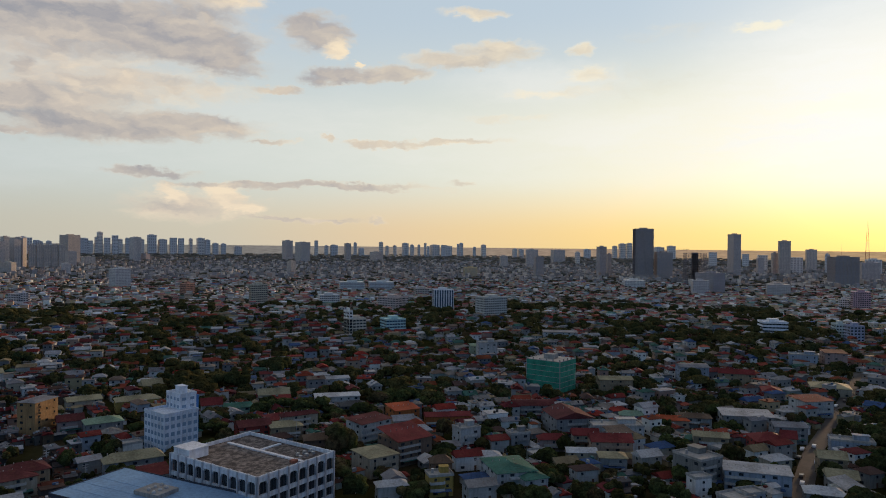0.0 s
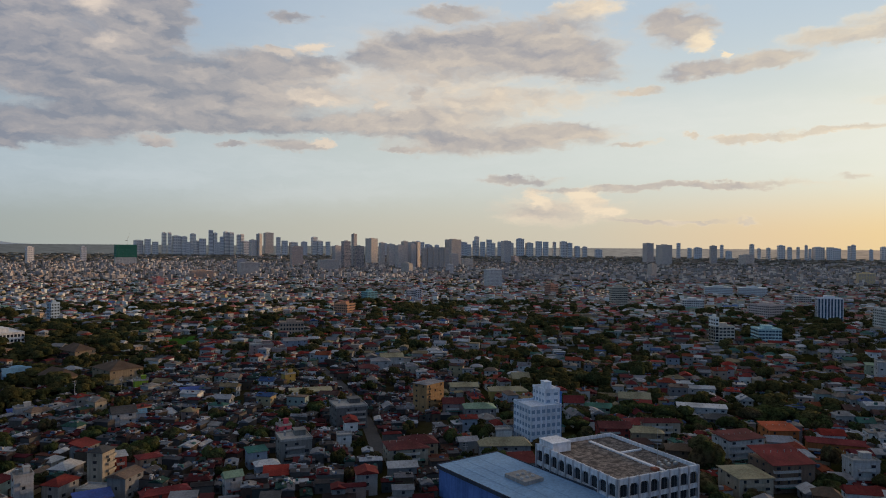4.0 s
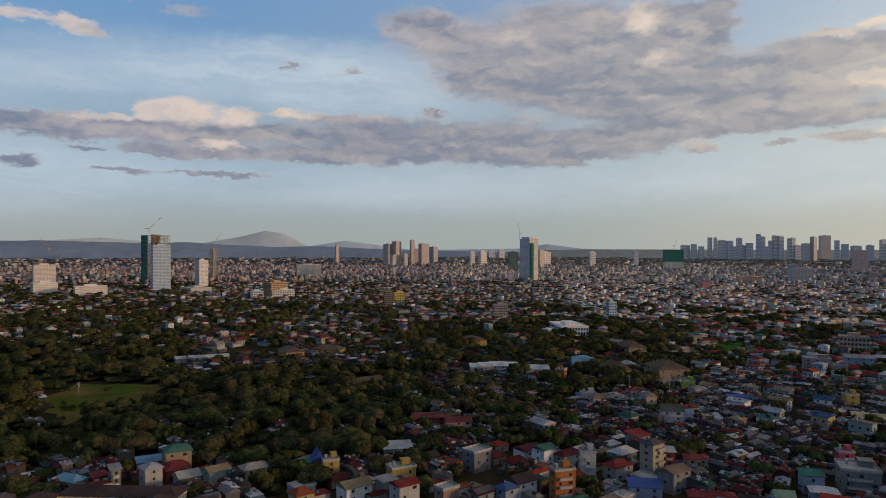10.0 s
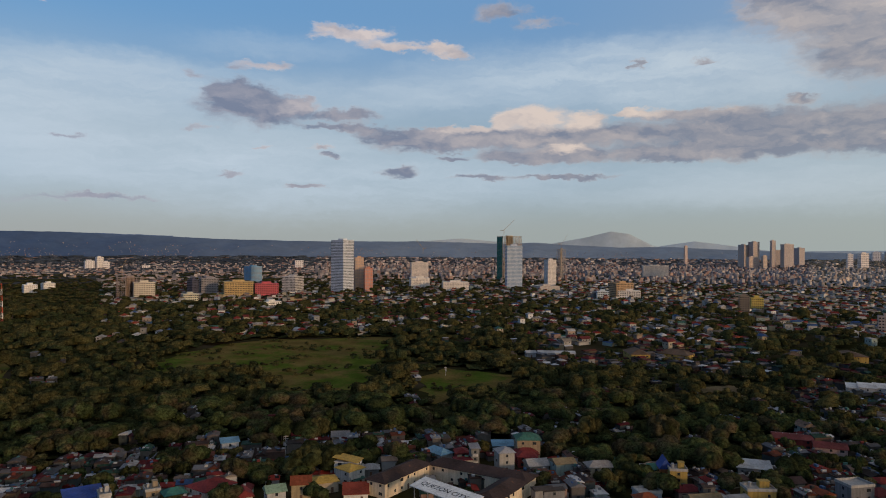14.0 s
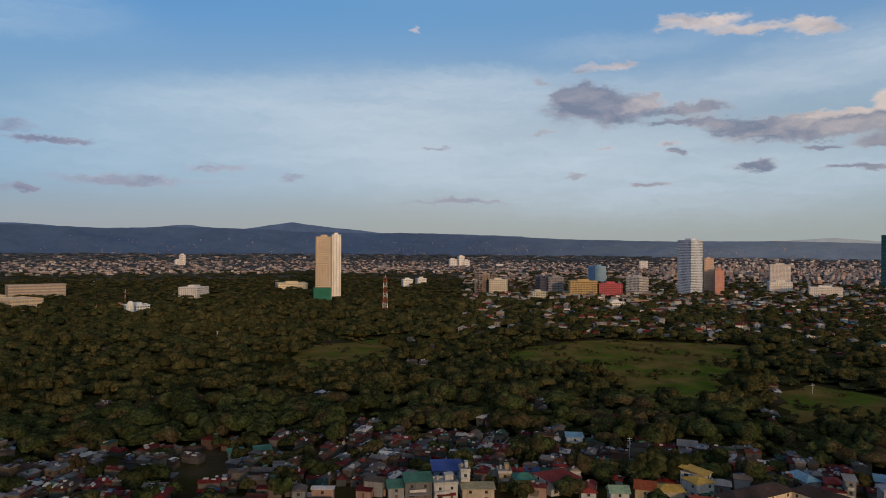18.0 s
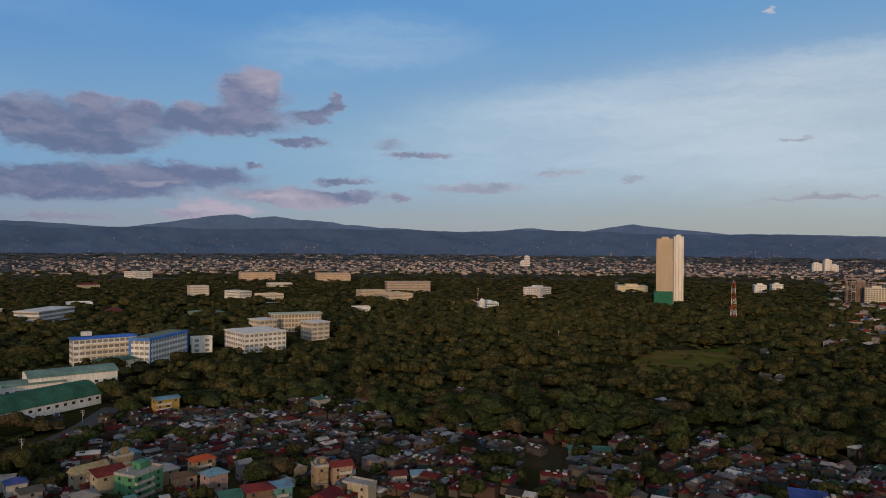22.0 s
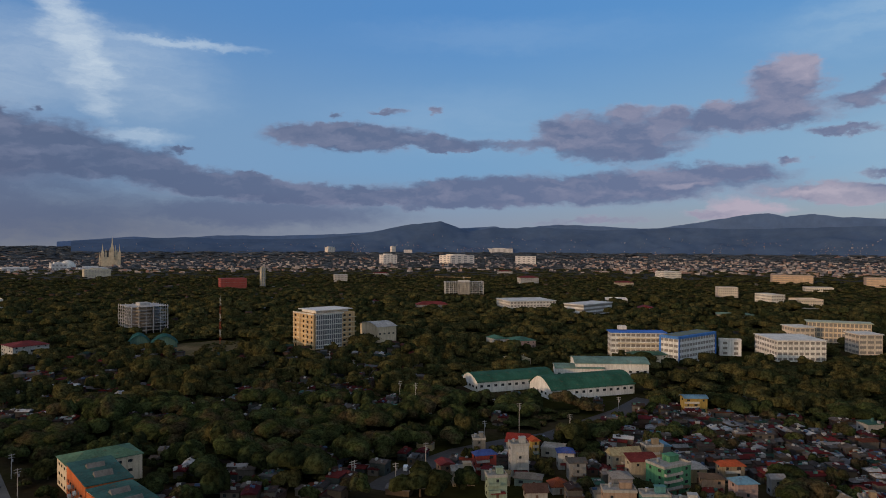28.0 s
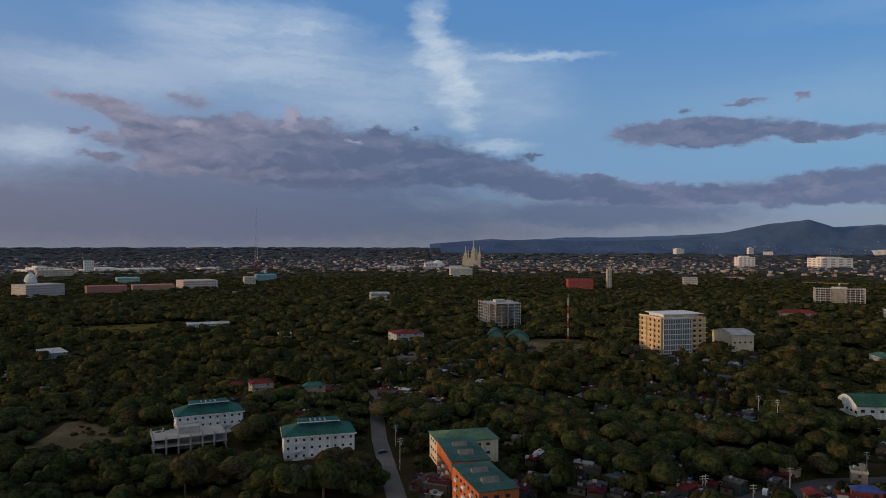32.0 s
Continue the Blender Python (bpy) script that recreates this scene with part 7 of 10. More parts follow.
lot("house", "white three-storey house with a flat roof terrace", 125.93, 263, 3.5, 6.0, 8, 9.6, paint(0.39, 0.39, 0.38), M_CONC, "flat", 0)
lot("house", "cream two-storey house with a tan lean-to roof", 125.79, 257, 11.8, 6.1, 4, 5.0, paint(0.35, 0.30, 0.23), sheet(0.27, 0.24, 0.15), "shed", 0.5)
lot("house", "tan two-storey house with a flat roof terrace", 122.81, 275, 5.0, 6.0, 8, 5.4, paint(0.27, 0.21, 0.14), M_CONC, "flat", 0)
lot("house", "yellow ochre two-storey house with a teal hipped roof", 121.42, 270, 7.3, 6.0, 14, 4.8, paint(0.34, 0.24, 0.07), sheet(0.04, 0.13, 0.11), "hip", 1.8)
lot("house", "white two-storey house with a red hipped roof", 118.54, 267, 13.5, 11.7, 35, 5.6, paint(0.39, 0.39, 0.38), sheet(0.15, 0.03, 0.03), "hip", 2.2)
lot("house", "white two-storey house with a red gabled roof", 116.15, 261, 5.5, 6.0, 8, 4.6, paint(0.39, 0.39, 0.38), sheet(0.15, 0.03, 0.03), "gable", 2.5)
lot("house", "white two-storey house with a pale green gabled roof", 113.83, 263, 6.8, 6.0, 12, 4.6, paint(0.39, 0.39, 0.38), sheet(0.17, 0.25, 0.18), "gable", 2)
lot("house", "white three-storey house with a yellow lean-to roof", 106.73, 285, 6.3, 9.9, 70, 7.3, paint(0.39, 0.39, 0.38), sheet(0.34, 0.23, 0.06), "shed", 1.6)
lot("house", "cream one-storey house with a yellow hipped roof", 110.18, 271, 9.6, 7.6, 12, 4.3, paint(0.35, 0.30, 0.23), sheet(0.34, 0.23, 0.06), "hip", 1.5)
lot("house", "white one-storey house with a red hipped roof", 105.68, 306, 10.0, 6.7, 20, 4.2, paint(0.39, 0.39, 0.38), sheet(0.15, 0.03, 0.03), "hip", 2.2)
lot("house", "white two-storey house with a yellow hipped roof", 107.36, 278, 8.2, 8.3, 40, 6.1, paint(0.39, 0.39, 0.38), sheet(0.34, 0.23, 0.06), "hip", 1.4)
lot("house", "white one-storey house with a light blue hipped roof", 99.82, 305, 6.8, 11.7, 40, 4.1, paint(0.39, 0.39, 0.38), sheet(0.12, 0.23, 0.32), "hip", 2)
lot("house", "red two-storey house with a red hipped roof", 98.55, 304, 5.5, 6.0, 10, 5.4, paint(0.25, 0.05, 0.04), sheet(0.15, 0.03, 0.03), "hip", 1.5)
lot("house", "bare concrete three-storey house with a grey lean-to roof", 97.34, 298, 3.5, 6.0, 10, 9.1, paint(0.18, 0.18, 0.17), sheet(0.20, 0.20, 0.21), "shed", 0.6)
lot("house", "grey one-storey house with a light blue lean-to roof", 95.53, 325, 9.7, 7.8, 5, 2.8, paint(0.22, 0.22, 0.22), sheet(0.12, 0.23, 0.32), "shed", 0.7)
lot("house", "tan three-storey house with a green hipped roof", 93.58, 312, 10.3, 8.2, 6, 9.6, paint(0.27, 0.21, 0.14), sheet(0.05, 0.13, 0.10), "hip", 1.8)
lot("house", "red two-storey house with a red hipped roof", 93.50, 303, 8.1, 6.5, 5, 4.7, paint(0.25, 0.05, 0.04), sheet(0.15, 0.03, 0.03), "hip", 1.8)
lot("house", "light blue two-storey house with a light blue lean-to roof", 117.33, 332, 7.5, 6.2, 5, 5.4, paint(0.26, 0.30, 0.36), sheet(0.12, 0.23, 0.32), "shed", 0.8)
lot("house", "cream one-storey house with a green lean-to roof", 144.55, 319, 6.5, 6.0, 6, 2.9, paint(0.35, 0.30, 0.23), sheet(0.05, 0.13, 0.10), "shed", 0.6)
lot("house", "white one-storey house with a green lean-to roof", 142.57, 320, 7.1, 6.0, 6, 3.0, paint(0.39, 0.39, 0.38), sheet(0.05, 0.13, 0.10), "shed", 0.6)
lot("house", "red three-storey house with a bright blue hipped roof", 193.72, 284, 8.7, 5.1, 20, 8.3, paint(0.25, 0.05, 0.04), sheet(0.04, 0.07, 0.23), "hip", 1.6)
lot("house", "bare concrete two-storey house with a flat roof terrace", 193.99, 318, 5.6, 6.0, 6, 5.0, paint(0.18, 0.18, 0.17), M_CONC, "flat", 0)
lot("house", "pale green three-storey house with a flat roof terrace", 192.75, 258, 7.2, 6.0, 12, 8.0, paint(0.25, 0.32, 0.25), M_CONC, "flat", 0)
lot("building", "white four-storey building with a flat roof terrace", 190.85, 284, 7.3, 6.0, 12, 12.5, paint(0.39, 0.39, 0.38), M_CONC, "flat", 0)
lot("house", "yellow ochre three-storey house with an orange gabled roof", 189.19, 309, 3.5, 4.0, 20, 7.9, paint(0.34, 0.24, 0.07), sheet(0.32, 0.07, 0.03), "gable", 1.4)
lot("house", "white two-storey house with a bright blue hipped roof", 187.05, 296, 6.7, 6.0, 8, 7.2, paint(0.39, 0.39, 0.38), sheet(0.04, 0.07, 0.23), "hip", 1.6)
lot("house", "grey three-storey house with a dark grey gabled roof", 186.12, 282, 6.6, 6.0, 14, 7.5, paint(0.22, 0.22, 0.22), sheet(0.07, 0.07, 0.07), "gable", 1.4)
lot("house", "cream two-storey house with a tan gabled roof", 182.75, 298, 12.8, 5.8, 25, 6.8, paint(0.35, 0.30, 0.23), sheet(0.27, 0.24, 0.15), "gable", 2.6)
lot("house", "tan three-storey house with a flat roof terrace", 180.20, 308, 7.8, 4.8, 25, 8.5, paint(0.27, 0.21, 0.14), M_CONC, "flat", 0)
lot("house", "bare concrete two-storey house with a light blue gabled roof", 179.50, 318, 7.2, 8.1, 25, 6.5, paint(0.18, 0.18, 0.17), sheet(0.12, 0.23, 0.32), "gable", 1.2)
lot("building", "bright green four-storey building with a flat roof terrace", 178.79, 274, 13.7, 9.7, 45, 10.3, paint(0.08, 0.23, 0.13), M_CONC, "flat", 0)
lot("house", "peach two-storey house with a flat roof terrace", 183.43, 253, 11.6, 6.0, 10, 6.8, paint(0.32, 0.23, 0.17), M_CONC, "flat", 0)
lot("house", "teal two-storey house with a flat roof terrace", 180.41, 252, 9.7, 5.7, 15, 6.8, paint(0.09, 0.22, 0.22), M_CONC, "flat", 0)
lot("house", "tan three-storey house with an orange hipped roof", 174.61, 295, 9.3, 5.7, 25, 7.7, paint(0.27, 0.21, 0.14), sheet(0.32, 0.07, 0.03), "hip", 1.6)
lot("house", "peach two-storey house with a brown hipped roof", 175.99, 282, 8.2, 6.6, 12, 6.0, paint(0.32, 0.23, 0.17), sheet(0.10, 0.07, 0.05), "hip", 1.2)
lot("house", "pale pink three-storey house with a light blue hipped roof", 173.44, 272, 7.7, 6.7, 30, 8.6, paint(0.32, 0.23, 0.21), sheet(0.12, 0.23, 0.32), "hip", 1.8)
lot("house", "grey two-storey house with a grey gabled roof", 171.15, 290, 5.1, 4.0, 25, 6.6, paint(0.22, 0.22, 0.22), sheet(0.20, 0.20, 0.21), "gable", 1.4)
lot("house", "white two-storey house with a flat roof terrace", 177.94, 254, 8.8, 7.0, 8, 4.6, paint(0.39, 0.39, 0.38), M_CONC, "flat", 0)
lot("house", "blue one-storey house with a bright blue curved roof", 175.42, 253, 8.9, 7.1, 6, 4.1, paint(0.14, 0.21, 0.30), sheet(0.04, 0.07, 0.23), "vault", 1.2)
lot("house", "teal two-storey house with a green lean-to roof", 172.55, 256, 7.5, 6.0, 10, 5.0, paint(0.09, 0.22, 0.22), sheet(0.05, 0.13, 0.10), "shed", 1)
lot("house", "brown two-storey house with a red hipped roof", 170.67, 259, 10.6, 8.4, 12, 5.8, paint(0.16, 0.11, 0.08), sheet(0.15, 0.03, 0.03), "hip", 1.4)
lot("house", "teal two-storey house with a light blue lean-to roof", 168.54, 261, 6.9, 6.0, 12, 5.5, paint(0.09, 0.22, 0.22), sheet(0.12, 0.23, 0.32), "shed", 0.8)
lot("house", "red two-storey house with a white lean-to roof", 168.47, 289, 6.0, 6.0, 12, 5.3, paint(0.25, 0.05, 0.04), sheet(0.41, 0.42, 0.43), "shed", 0.8)
lot("house", "tan three-storey house with a flat roof terrace", 165.30, 273, 5.4, 6.0, 14, 8.6, paint(0.27, 0.21, 0.14), M_CONC, "flat", 0)
lot("house", "peach three-storey house with a red gabled roof", 163.85, 273, 8.1, 5.5, 18, 8.6, paint(0.32, 0.23, 0.17), sheet(0.15, 0.03, 0.03), "gable", 1.6)
lot("house", "white one-storey house with a maroon gabled roof", 159.11, 274, 6.4, 6.0, 12, 4.2, paint(0.39, 0.39, 0.38), sheet(0.10, 0.03, 0.03), "gable", 1.2)
lot("house", "white one-storey house with a light blue gabled roof", 157.40, 275, 6.4, 6.0, 6, 4.2, paint(0.39, 0.39, 0.38), sheet(0.12, 0.23, 0.32), "gable", 1.2)
lot("building", "yellow ochre four-storey building with a light blue curved roof", 177.33, 404, 12.5, 7.6, 18, 10.5, paint(0.34, 0.24, 0.07), sheet(0.12, 0.23, 0.32), "vault", 1.2)
lot("house", "cream one-storey house with a pale grey lean-to roof", 173.08, 454, 7.7, 6.2, 8, 3.7, paint(0.35, 0.30, 0.23), sheet(0.32, 0.33, 0.34), "shed", 0.6)
lot("house", "brown two-storey house with a red gabled roof", 196.65, 277, 5.5, 6.1, 20, 6.5, paint(0.16, 0.11, 0.08), sheet(0.15, 0.03, 0.03), "gable", 1.2)
lot("house", "cream two-storey house with a flat roof terrace", 195.66, 271, 8.7, 7.0, 8, 5.3, paint(0.35, 0.30, 0.23), M_CONC, "flat", 0)
lot("house", "peach one-storey house with a teal gabled roof", 198.87, 268, 10.5, 8.4, 6, 4.1, paint(0.32, 0.23, 0.17), sheet(0.04, 0.13, 0.11), "gable", 1.2)
lot("building", "white two-storey building with a red hipped roof", 202.24, 2061, 45.0, 26.0, 6, 6.2, paint(0.39, 0.39, 0.38), sheet(0.15, 0.03, 0.03), "hip", 3)
lot("building", "grey three-storey building with a red hipped roof", 198.67, 991, 45.0, 21.0, 6, 7.6, paint(0.22, 0.22, 0.22), sheet(0.15, 0.03, 0.03), "hip", 4)
lot("building", "white two-storey building with a red hipped roof", 202.19, 1089, 22.2, 16.4, 8, 4.9, paint(0.39, 0.39, 0.38), sheet(0.15, 0.03, 0.03), "hip", 3)
lot("building", "white five-storey building with a red hipped roof", 190.16, 1656, 45.0, 26.0, 20, 14.5, paint(0.39, 0.39, 0.38), sheet(0.15, 0.03, 0.03), "hip", 4)
lot("building", "white three-storey building with a red hipped roof", 192.03, 2174, 45.0, 26.0, 6, 8.6, paint(0.39, 0.39, 0.38), sheet(0.15, 0.03, 0.03), "hip", 3)
lot("building", "cream three-storey building with a red hipped roof", 182.61, 1607, 39.6, 26.0, 8, 9.1, paint(0.35, 0.30, 0.23), sheet(0.15, 0.03, 0.03), "hip", 3)
lot("building", "grey one-storey building with a red gabled roof", 180.83, 1029, 22.7, 24.5, 6, 4.2, paint(0.22, 0.22, 0.22), sheet(0.15, 0.03, 0.03), "gable", 3)
lot("house", "white two-storey house with a green hipped roof", 192.14, 641, 11.6, 19.2, 30, 7.1, paint(0.39, 0.39, 0.38), sheet(0.05, 0.13, 0.10), "hip", 2.5)
lot("building", "pale pink two-storey building with a green hipped roof", 190.58, 631, 20.5, 22.8, 25, 7.0, paint(0.32, 0.23, 0.21), sheet(0.05, 0.13, 0.10), "hip", 2.5)
lot("house", "cream one-storey house with a tan hipped roof", 190.80, 545, 15.7, 16.5, 25, 4.3, paint(0.35, 0.30, 0.23), sheet(0.27, 0.24, 0.15), "hip", 2.2)
lot("house", "white two-storey house with a pale grey lean-to roof", 198.78, 523, 7.5, 6.1, 30, 6.0, paint(0.39, 0.39, 0.38), sheet(0.32, 0.33, 0.34), "shed", 1)
lot("house", "grey one-storey house with a teal lean-to roof", 200.48, 382, 20.9, 7.9, 6, 3.5, paint(0.22, 0.22, 0.22), sheet(0.04, 0.13, 0.11), "shed", 1.2)
lot("building", "cream two-storey building with a pale green hipped roof", 175.01, 969, 45.0, 26.0, 5, 4.7, paint(0.35, 0.30, 0.23), sheet(0.17, 0.25, 0.18), "hip", 2)
lot("house", "cream two-storey house with a red hipped roof", 241.53, 455, 8.6, 6.9, 8, 6.0, paint(0.35, 0.30, 0.23), sheet(0.15, 0.03, 0.03), "hip", 1.8)
lot("building", "cream four-storey building with a red hipped roof", 239.86, 435, 13.2, 7.8, 15, 10.3, paint(0.35, 0.30, 0.23), sheet(0.15, 0.03, 0.03), "hip", 2)
lot("house", "cream two-storey house with a red hipped roof", 237.23, 433, 12.0, 7.9, 15, 6.2, paint(0.35, 0.30, 0.23), sheet(0.15, 0.03, 0.03), "hip", 2)
lot("house", "cream three-storey house with a teal hipped roof", 235.71, 431, 12.7, 6.6, 15, 7.9, paint(0.35, 0.30, 0.23), sheet(0.04, 0.13, 0.11), "hip", 2)
lot("building", "white four-storey building with a red hipped roof", 228.30, 651, 27.0, 26.0, 18, 10.6, paint(0.39, 0.39, 0.38), sheet(0.15, 0.03, 0.03), "hip", 3)
lot("house", "white two-storey house with a white lean-to roof", 237.76, 705, 12.1, 7.9, 8, 5.6, paint(0.39, 0.39, 0.38), sheet(0.41, 0.42, 0.43), "shed", 1)
lot("building", "white two-storey building with a white gabled roof", 244.67, 827, 45.0, 23.3, 3, 4.4, paint(0.39, 0.39, 0.38), sheet(0.41, 0.42, 0.43), "gable", 1.2)
lot("building", "grey two-storey building with a white lean-to roof", 254.63, 653, 20.8, 26.0, 12, 4.6, paint(0.22, 0.22, 0.22), sheet(0.41, 0.42, 0.43), "shed", 0.8)
lot("house", "white two-storey house with a flat roof terrace", 199.30, 523, 8.2, 6.6, 14, 5.8, paint(0.39, 0.39, 0.38), M_CONC, "flat", 0)
teaching = tower("campus_block", "white teaching block with blue trim and rows of windows", 177.82, 575, 56.0, 17.0, 58, 21.5, paint(0.74, 0.74, 0.72), bay=4, fill=0.8, cap=(0.25, 2.0, paint(0.08, 0.22, 0.55)), glass=M_DULLPANE, crown=False, storey=4.2)
entry = tower("campus_block", "white teaching block with a blue roof edge", 182.95, 594, 45.0, 15.0, 10, 21.8, paint(0.72, 0.71, 0.68), bay=4, fill=0.8, cap=(0.8, 0.8, paint(0.06, 0.17, 0.55)), glass=M_DULLPANE, crown=False, storey=4.2)
M_BLUEBAND = paint(0.05, 0.19, 0.60)
for k_ in (0.0, 54.4):
    part("corner_panel", boxes((k_, -0.35, 0, k_ + 1.6, -0.07, 20.4)), M_BLUEBAND, teaching, "bright blue corner panel")
part("corner_panel", boxes((-0.35, 15.4, 0, -0.07, 17.0, 20.4)), M_BLUEBAND, teaching, "bright blue corner panel")
part("roof_deck", boxes((2.0, 2.0, 22.5, 54.0, 15.0, 22.9)), paint(0.16, 0.19, 0.15), teaching, "dull green roof deck")
part("stair_tower", boxes((8.0, 11.0, 22.9, 15.0, 15.6, 26.0)), paint(0.72, 0.70, 0.66), entry)
for k_ in range(1, 5):
    part("corridor_slab", boxes((6.0, -1.6, k_ * 4.2 - 0.2, 40.0, 0, k_ * 4.2 + 0.9)), paint(0.64, 0.56, 0.44), entry, "cream corridor parapet")
lot("entrance_hall", "white entrance pavilion with a green hipped roof", 181.55, 570, 30.0, 11.0, 10, 7.6, paint(0.66, 0.58, 0.46), sheet(0.06, 0.12, 0.09), "hip", 2.2)
tower("campus_block", "plain white block beside the teaching block", 174.81, 641, 17.3, 7.5, 8, 13.0, paint(0.74, 0.73, 0.72), bay=8, fill=0.4, glass=M_DULLPANE, crown=False, storey=4.2)
tower("campus_block", "white three-storey block with large windows", 170.85, 627, 39.8, 41.5, 25, 17.2, paint(0.76, 0.73, 0.68), bay=4.5, fill=0.7, cap=(0.9, 0.5, paint(0.70, 0.68, 0.64)), glass=M_DULLPANE, crown=False, storey=4.2)
tower("campus_block", "long cream building with a colonnade", 168.82, 771, 54.0, 17.8, 6, 19.7, paint(0.66, 0.54, 0.40), bay=3.5, fill=0.75, tall=0.7, cap=(1.6, 0.6, paint(0.42, 0.46, 0.36)), glass=M_DULLPANE, crown=False, storey=4.2)
tower("campus_block", "cream annex with ribbon windows", 169.64, 749, 19.3, 24.4, 30, 15.6, paint(0.64, 0.54, 0.42), bay=5, fill=0.7, cap=(1.0, 0.6, paint(0.66, 0.64, 0.60)), glass=M_DULLPANE, crown=False, storey=4.2)
tower("campus_block", "low cream wing below the colonnade", 165.61, 700, 20.0, 22.2, 30, 17.7, paint(0.62, 0.54, 0.44), bay=6, fill=0.8, cap=(1.0, 0.6, paint(0.66, 0.64, 0.60)), glass=M_DULLPANE, crown=False, storey=4.2)
tower("campus_block", "low white laboratory building above lower houses", 191.00, 987, 68.7, 60.0, 20, 13.4, paint(0.70, 0.66, 0.60), bay=5, cap=(1.0, 0.6, paint(0.6, 0.6, 0.58)), glass=M_DULLPANE, crown=False, storey=4.2)
tower("campus_block", "grey-white library with ribbon windows", 185.09, 938, 67.1, 31.8, 55, 14.4, paint(0.66, 0.66, 0.66), fill=1.0, cap=(1.0, 0.6, paint(0.6, 0.6, 0.6)), glass=M_DULLPANE, crown=False, storey=4.2)
tower("campus_block", "long low white roof among trees", 183.30, 1138, 32.5, 27.0, 6, 7.4, paint(0.62, 0.64, 0.66), glass=M_DULLPANE, crown=False, storey=4.2)
tower("campus_block", "tan sandstone block above lower houses", 171.21, 1892, 90.0, 53.4, 5, 19.8, paint(0.55, 0.39, 0.27), tall=0.22, glass=M_DULLPANE, crown=False, storey=4.2, fill=0.9, bay=3.5)
tower("campus_block", "tan sandstone block, the longer one", 165.21, 1838, 87.1, 55.5, 6, 20.3, paint(0.54, 0.39, 0.28), tall=0.22, glass=M_DULLPANE, crown=False, storey=4.2, fill=0.9, bay=3.5)
tower("campus_block", "wide tan building with ribbed walls", 159.57, 1414, 90.0, 30.0, 8, 20.6, paint(0.47, 0.36, 0.28), bay=3, cap=(1.0, 0.8, paint(0.5, 0.4, 0.3)), glass=M_DULLPANE, crown=False, storey=4.2, fill=0.9)
tower("campus_block", "cream low institute above lower houses", 161.66, 1225, 45.7, 30.1, 18, 15.2, paint(0.58, 0.46, 0.32), glass=M_DULLPANE, crown=False, storey=4.2)
tower("campus_block", "cream institute with a saw-tooth roof", 159.44, 1122, 44.7, 54.2, 25, 15.4, paint(0.58, 0.46, 0.32), glass=M_DULLPANE, crown=False, storey=4.2)
tower("campus_block", "white low office above lower houses", 162.33, 992, 25.1, 21.7, 6, 6.2, paint(0.72, 0.70, 0.66), glass=M_DULLPANE, crown=False, storey=4.2)
tower("campus_block", "white office block on the ridge", 178.89, 2002, 49.0, 60.0, 25, 19.5, paint(0.75, 0.70, 0.63), glass=M_DULLPANE, crown=False, storey=4.2, bay=3.5)
tower("campus_block", "cream pavilion above lower houses", 174.93, 1349, 33.6, 26.7, 12, 17.5, paint(0.66, 0.58, 0.48), glass=M_DULLPANE, crown=False, storey=4.2)
tower("campus_block", "white pavilion with a dark glass front", 171.25, 1224, 24.0, 43.9, 35, 14.8, paint(0.72, 0.68, 0.60), glass=M_DULLPANE, crown=False, storey=4.2)
tower("campus_block", "cream house block with vaults", 169.43, 1161, 35.7, 33.5, 25, 13.0, paint(0.68, 0.58, 0.46), glass=M_DULLPANE, crown=False, storey=4.2)
tower("campus_block", "pale office with arches above lower houses", 169.03, 1603, 52.2, 37.1, 8, 7.7, paint(0.65, 0.58, 0.50), glass=M_DULLPANE, crown=False, storey=4.2, bay=3.5)
tower("observatory", "white and blue science hall with a dome", 152.00, 1030, 29.8, 24.4, 8, 10.4, paint(0.62, 0.66, 0.68))
tower("campus_block", "grey school with long red roof", 154.15, 1113, 38.3, 26.2, 5, 5.7, paint(0.45, 0.25, 0.20), glass=M_DULLPANE, crown=False, storey=4.2)
tower("campus_block", "grey museum slab above lower houses", 205.39, 1711, 30.9, 24.4, 8, 17.5, paint(0.50, 0.47, 0.45), glass=M_DULLPANE, crown=False, storey=4.2, bay=3.5)
tower("temple_base", "broad cream base of a spired temple", 223.84, 2022, 63.3, 36.0, 8, 23.0, paint(0.64, 0.57, 0.45), bay=3.5)
tower("campus_block", "crimson theatre building above lower houses", 214.27, 1494, 52.2, 34.6, 8, 20.3, paint(0.31, 0.07, 0.06), tall=0.1, glass=M_DULLPANE, crown=False, storey=4.2)
tower("campus_block", "grey-white annex with bands above lower houses", 230.39, 1129, 30.3, 26.7, 6, 14.6, paint(0.55, 0.55, 0.52), fill=0.95, glass=M_DULLPANE, crown=False, storey=4.2)
tower("campus_block", "cream hospital front with columns", 254.76, 2257, 90.0, 60.0, 5, 19.0, paint(0.59, 0.49, 0.37), glass=M_DULLPANE, crown=False, storey=4.2, bay=3.5)
tower("campus_block", "blue long building above lower houses", 239.51, 1852, 51.3, 55.3, 6, 14.5, paint(0.16, 0.37, 0.45), glass=M_DULLPANE, crown=False, storey=4.2, bay=3.5)
tower("campus_block", "cream block by the blue building", 240.42, 1657, 25.3, 27.3, 8, 18.1, paint(0.59, 0.49, 0.37), glass=M_DULLPANE, crown=False, storey=4.2, bay=3.5)
tower("campus_block", "white and red long school", 244.95, 1568, 72.7, 60.0, 15, 15.5, paint(0.63, 0.51, 0.45), glass=M_DULLPANE, crown=False, storey=4.2, bay=3.5)
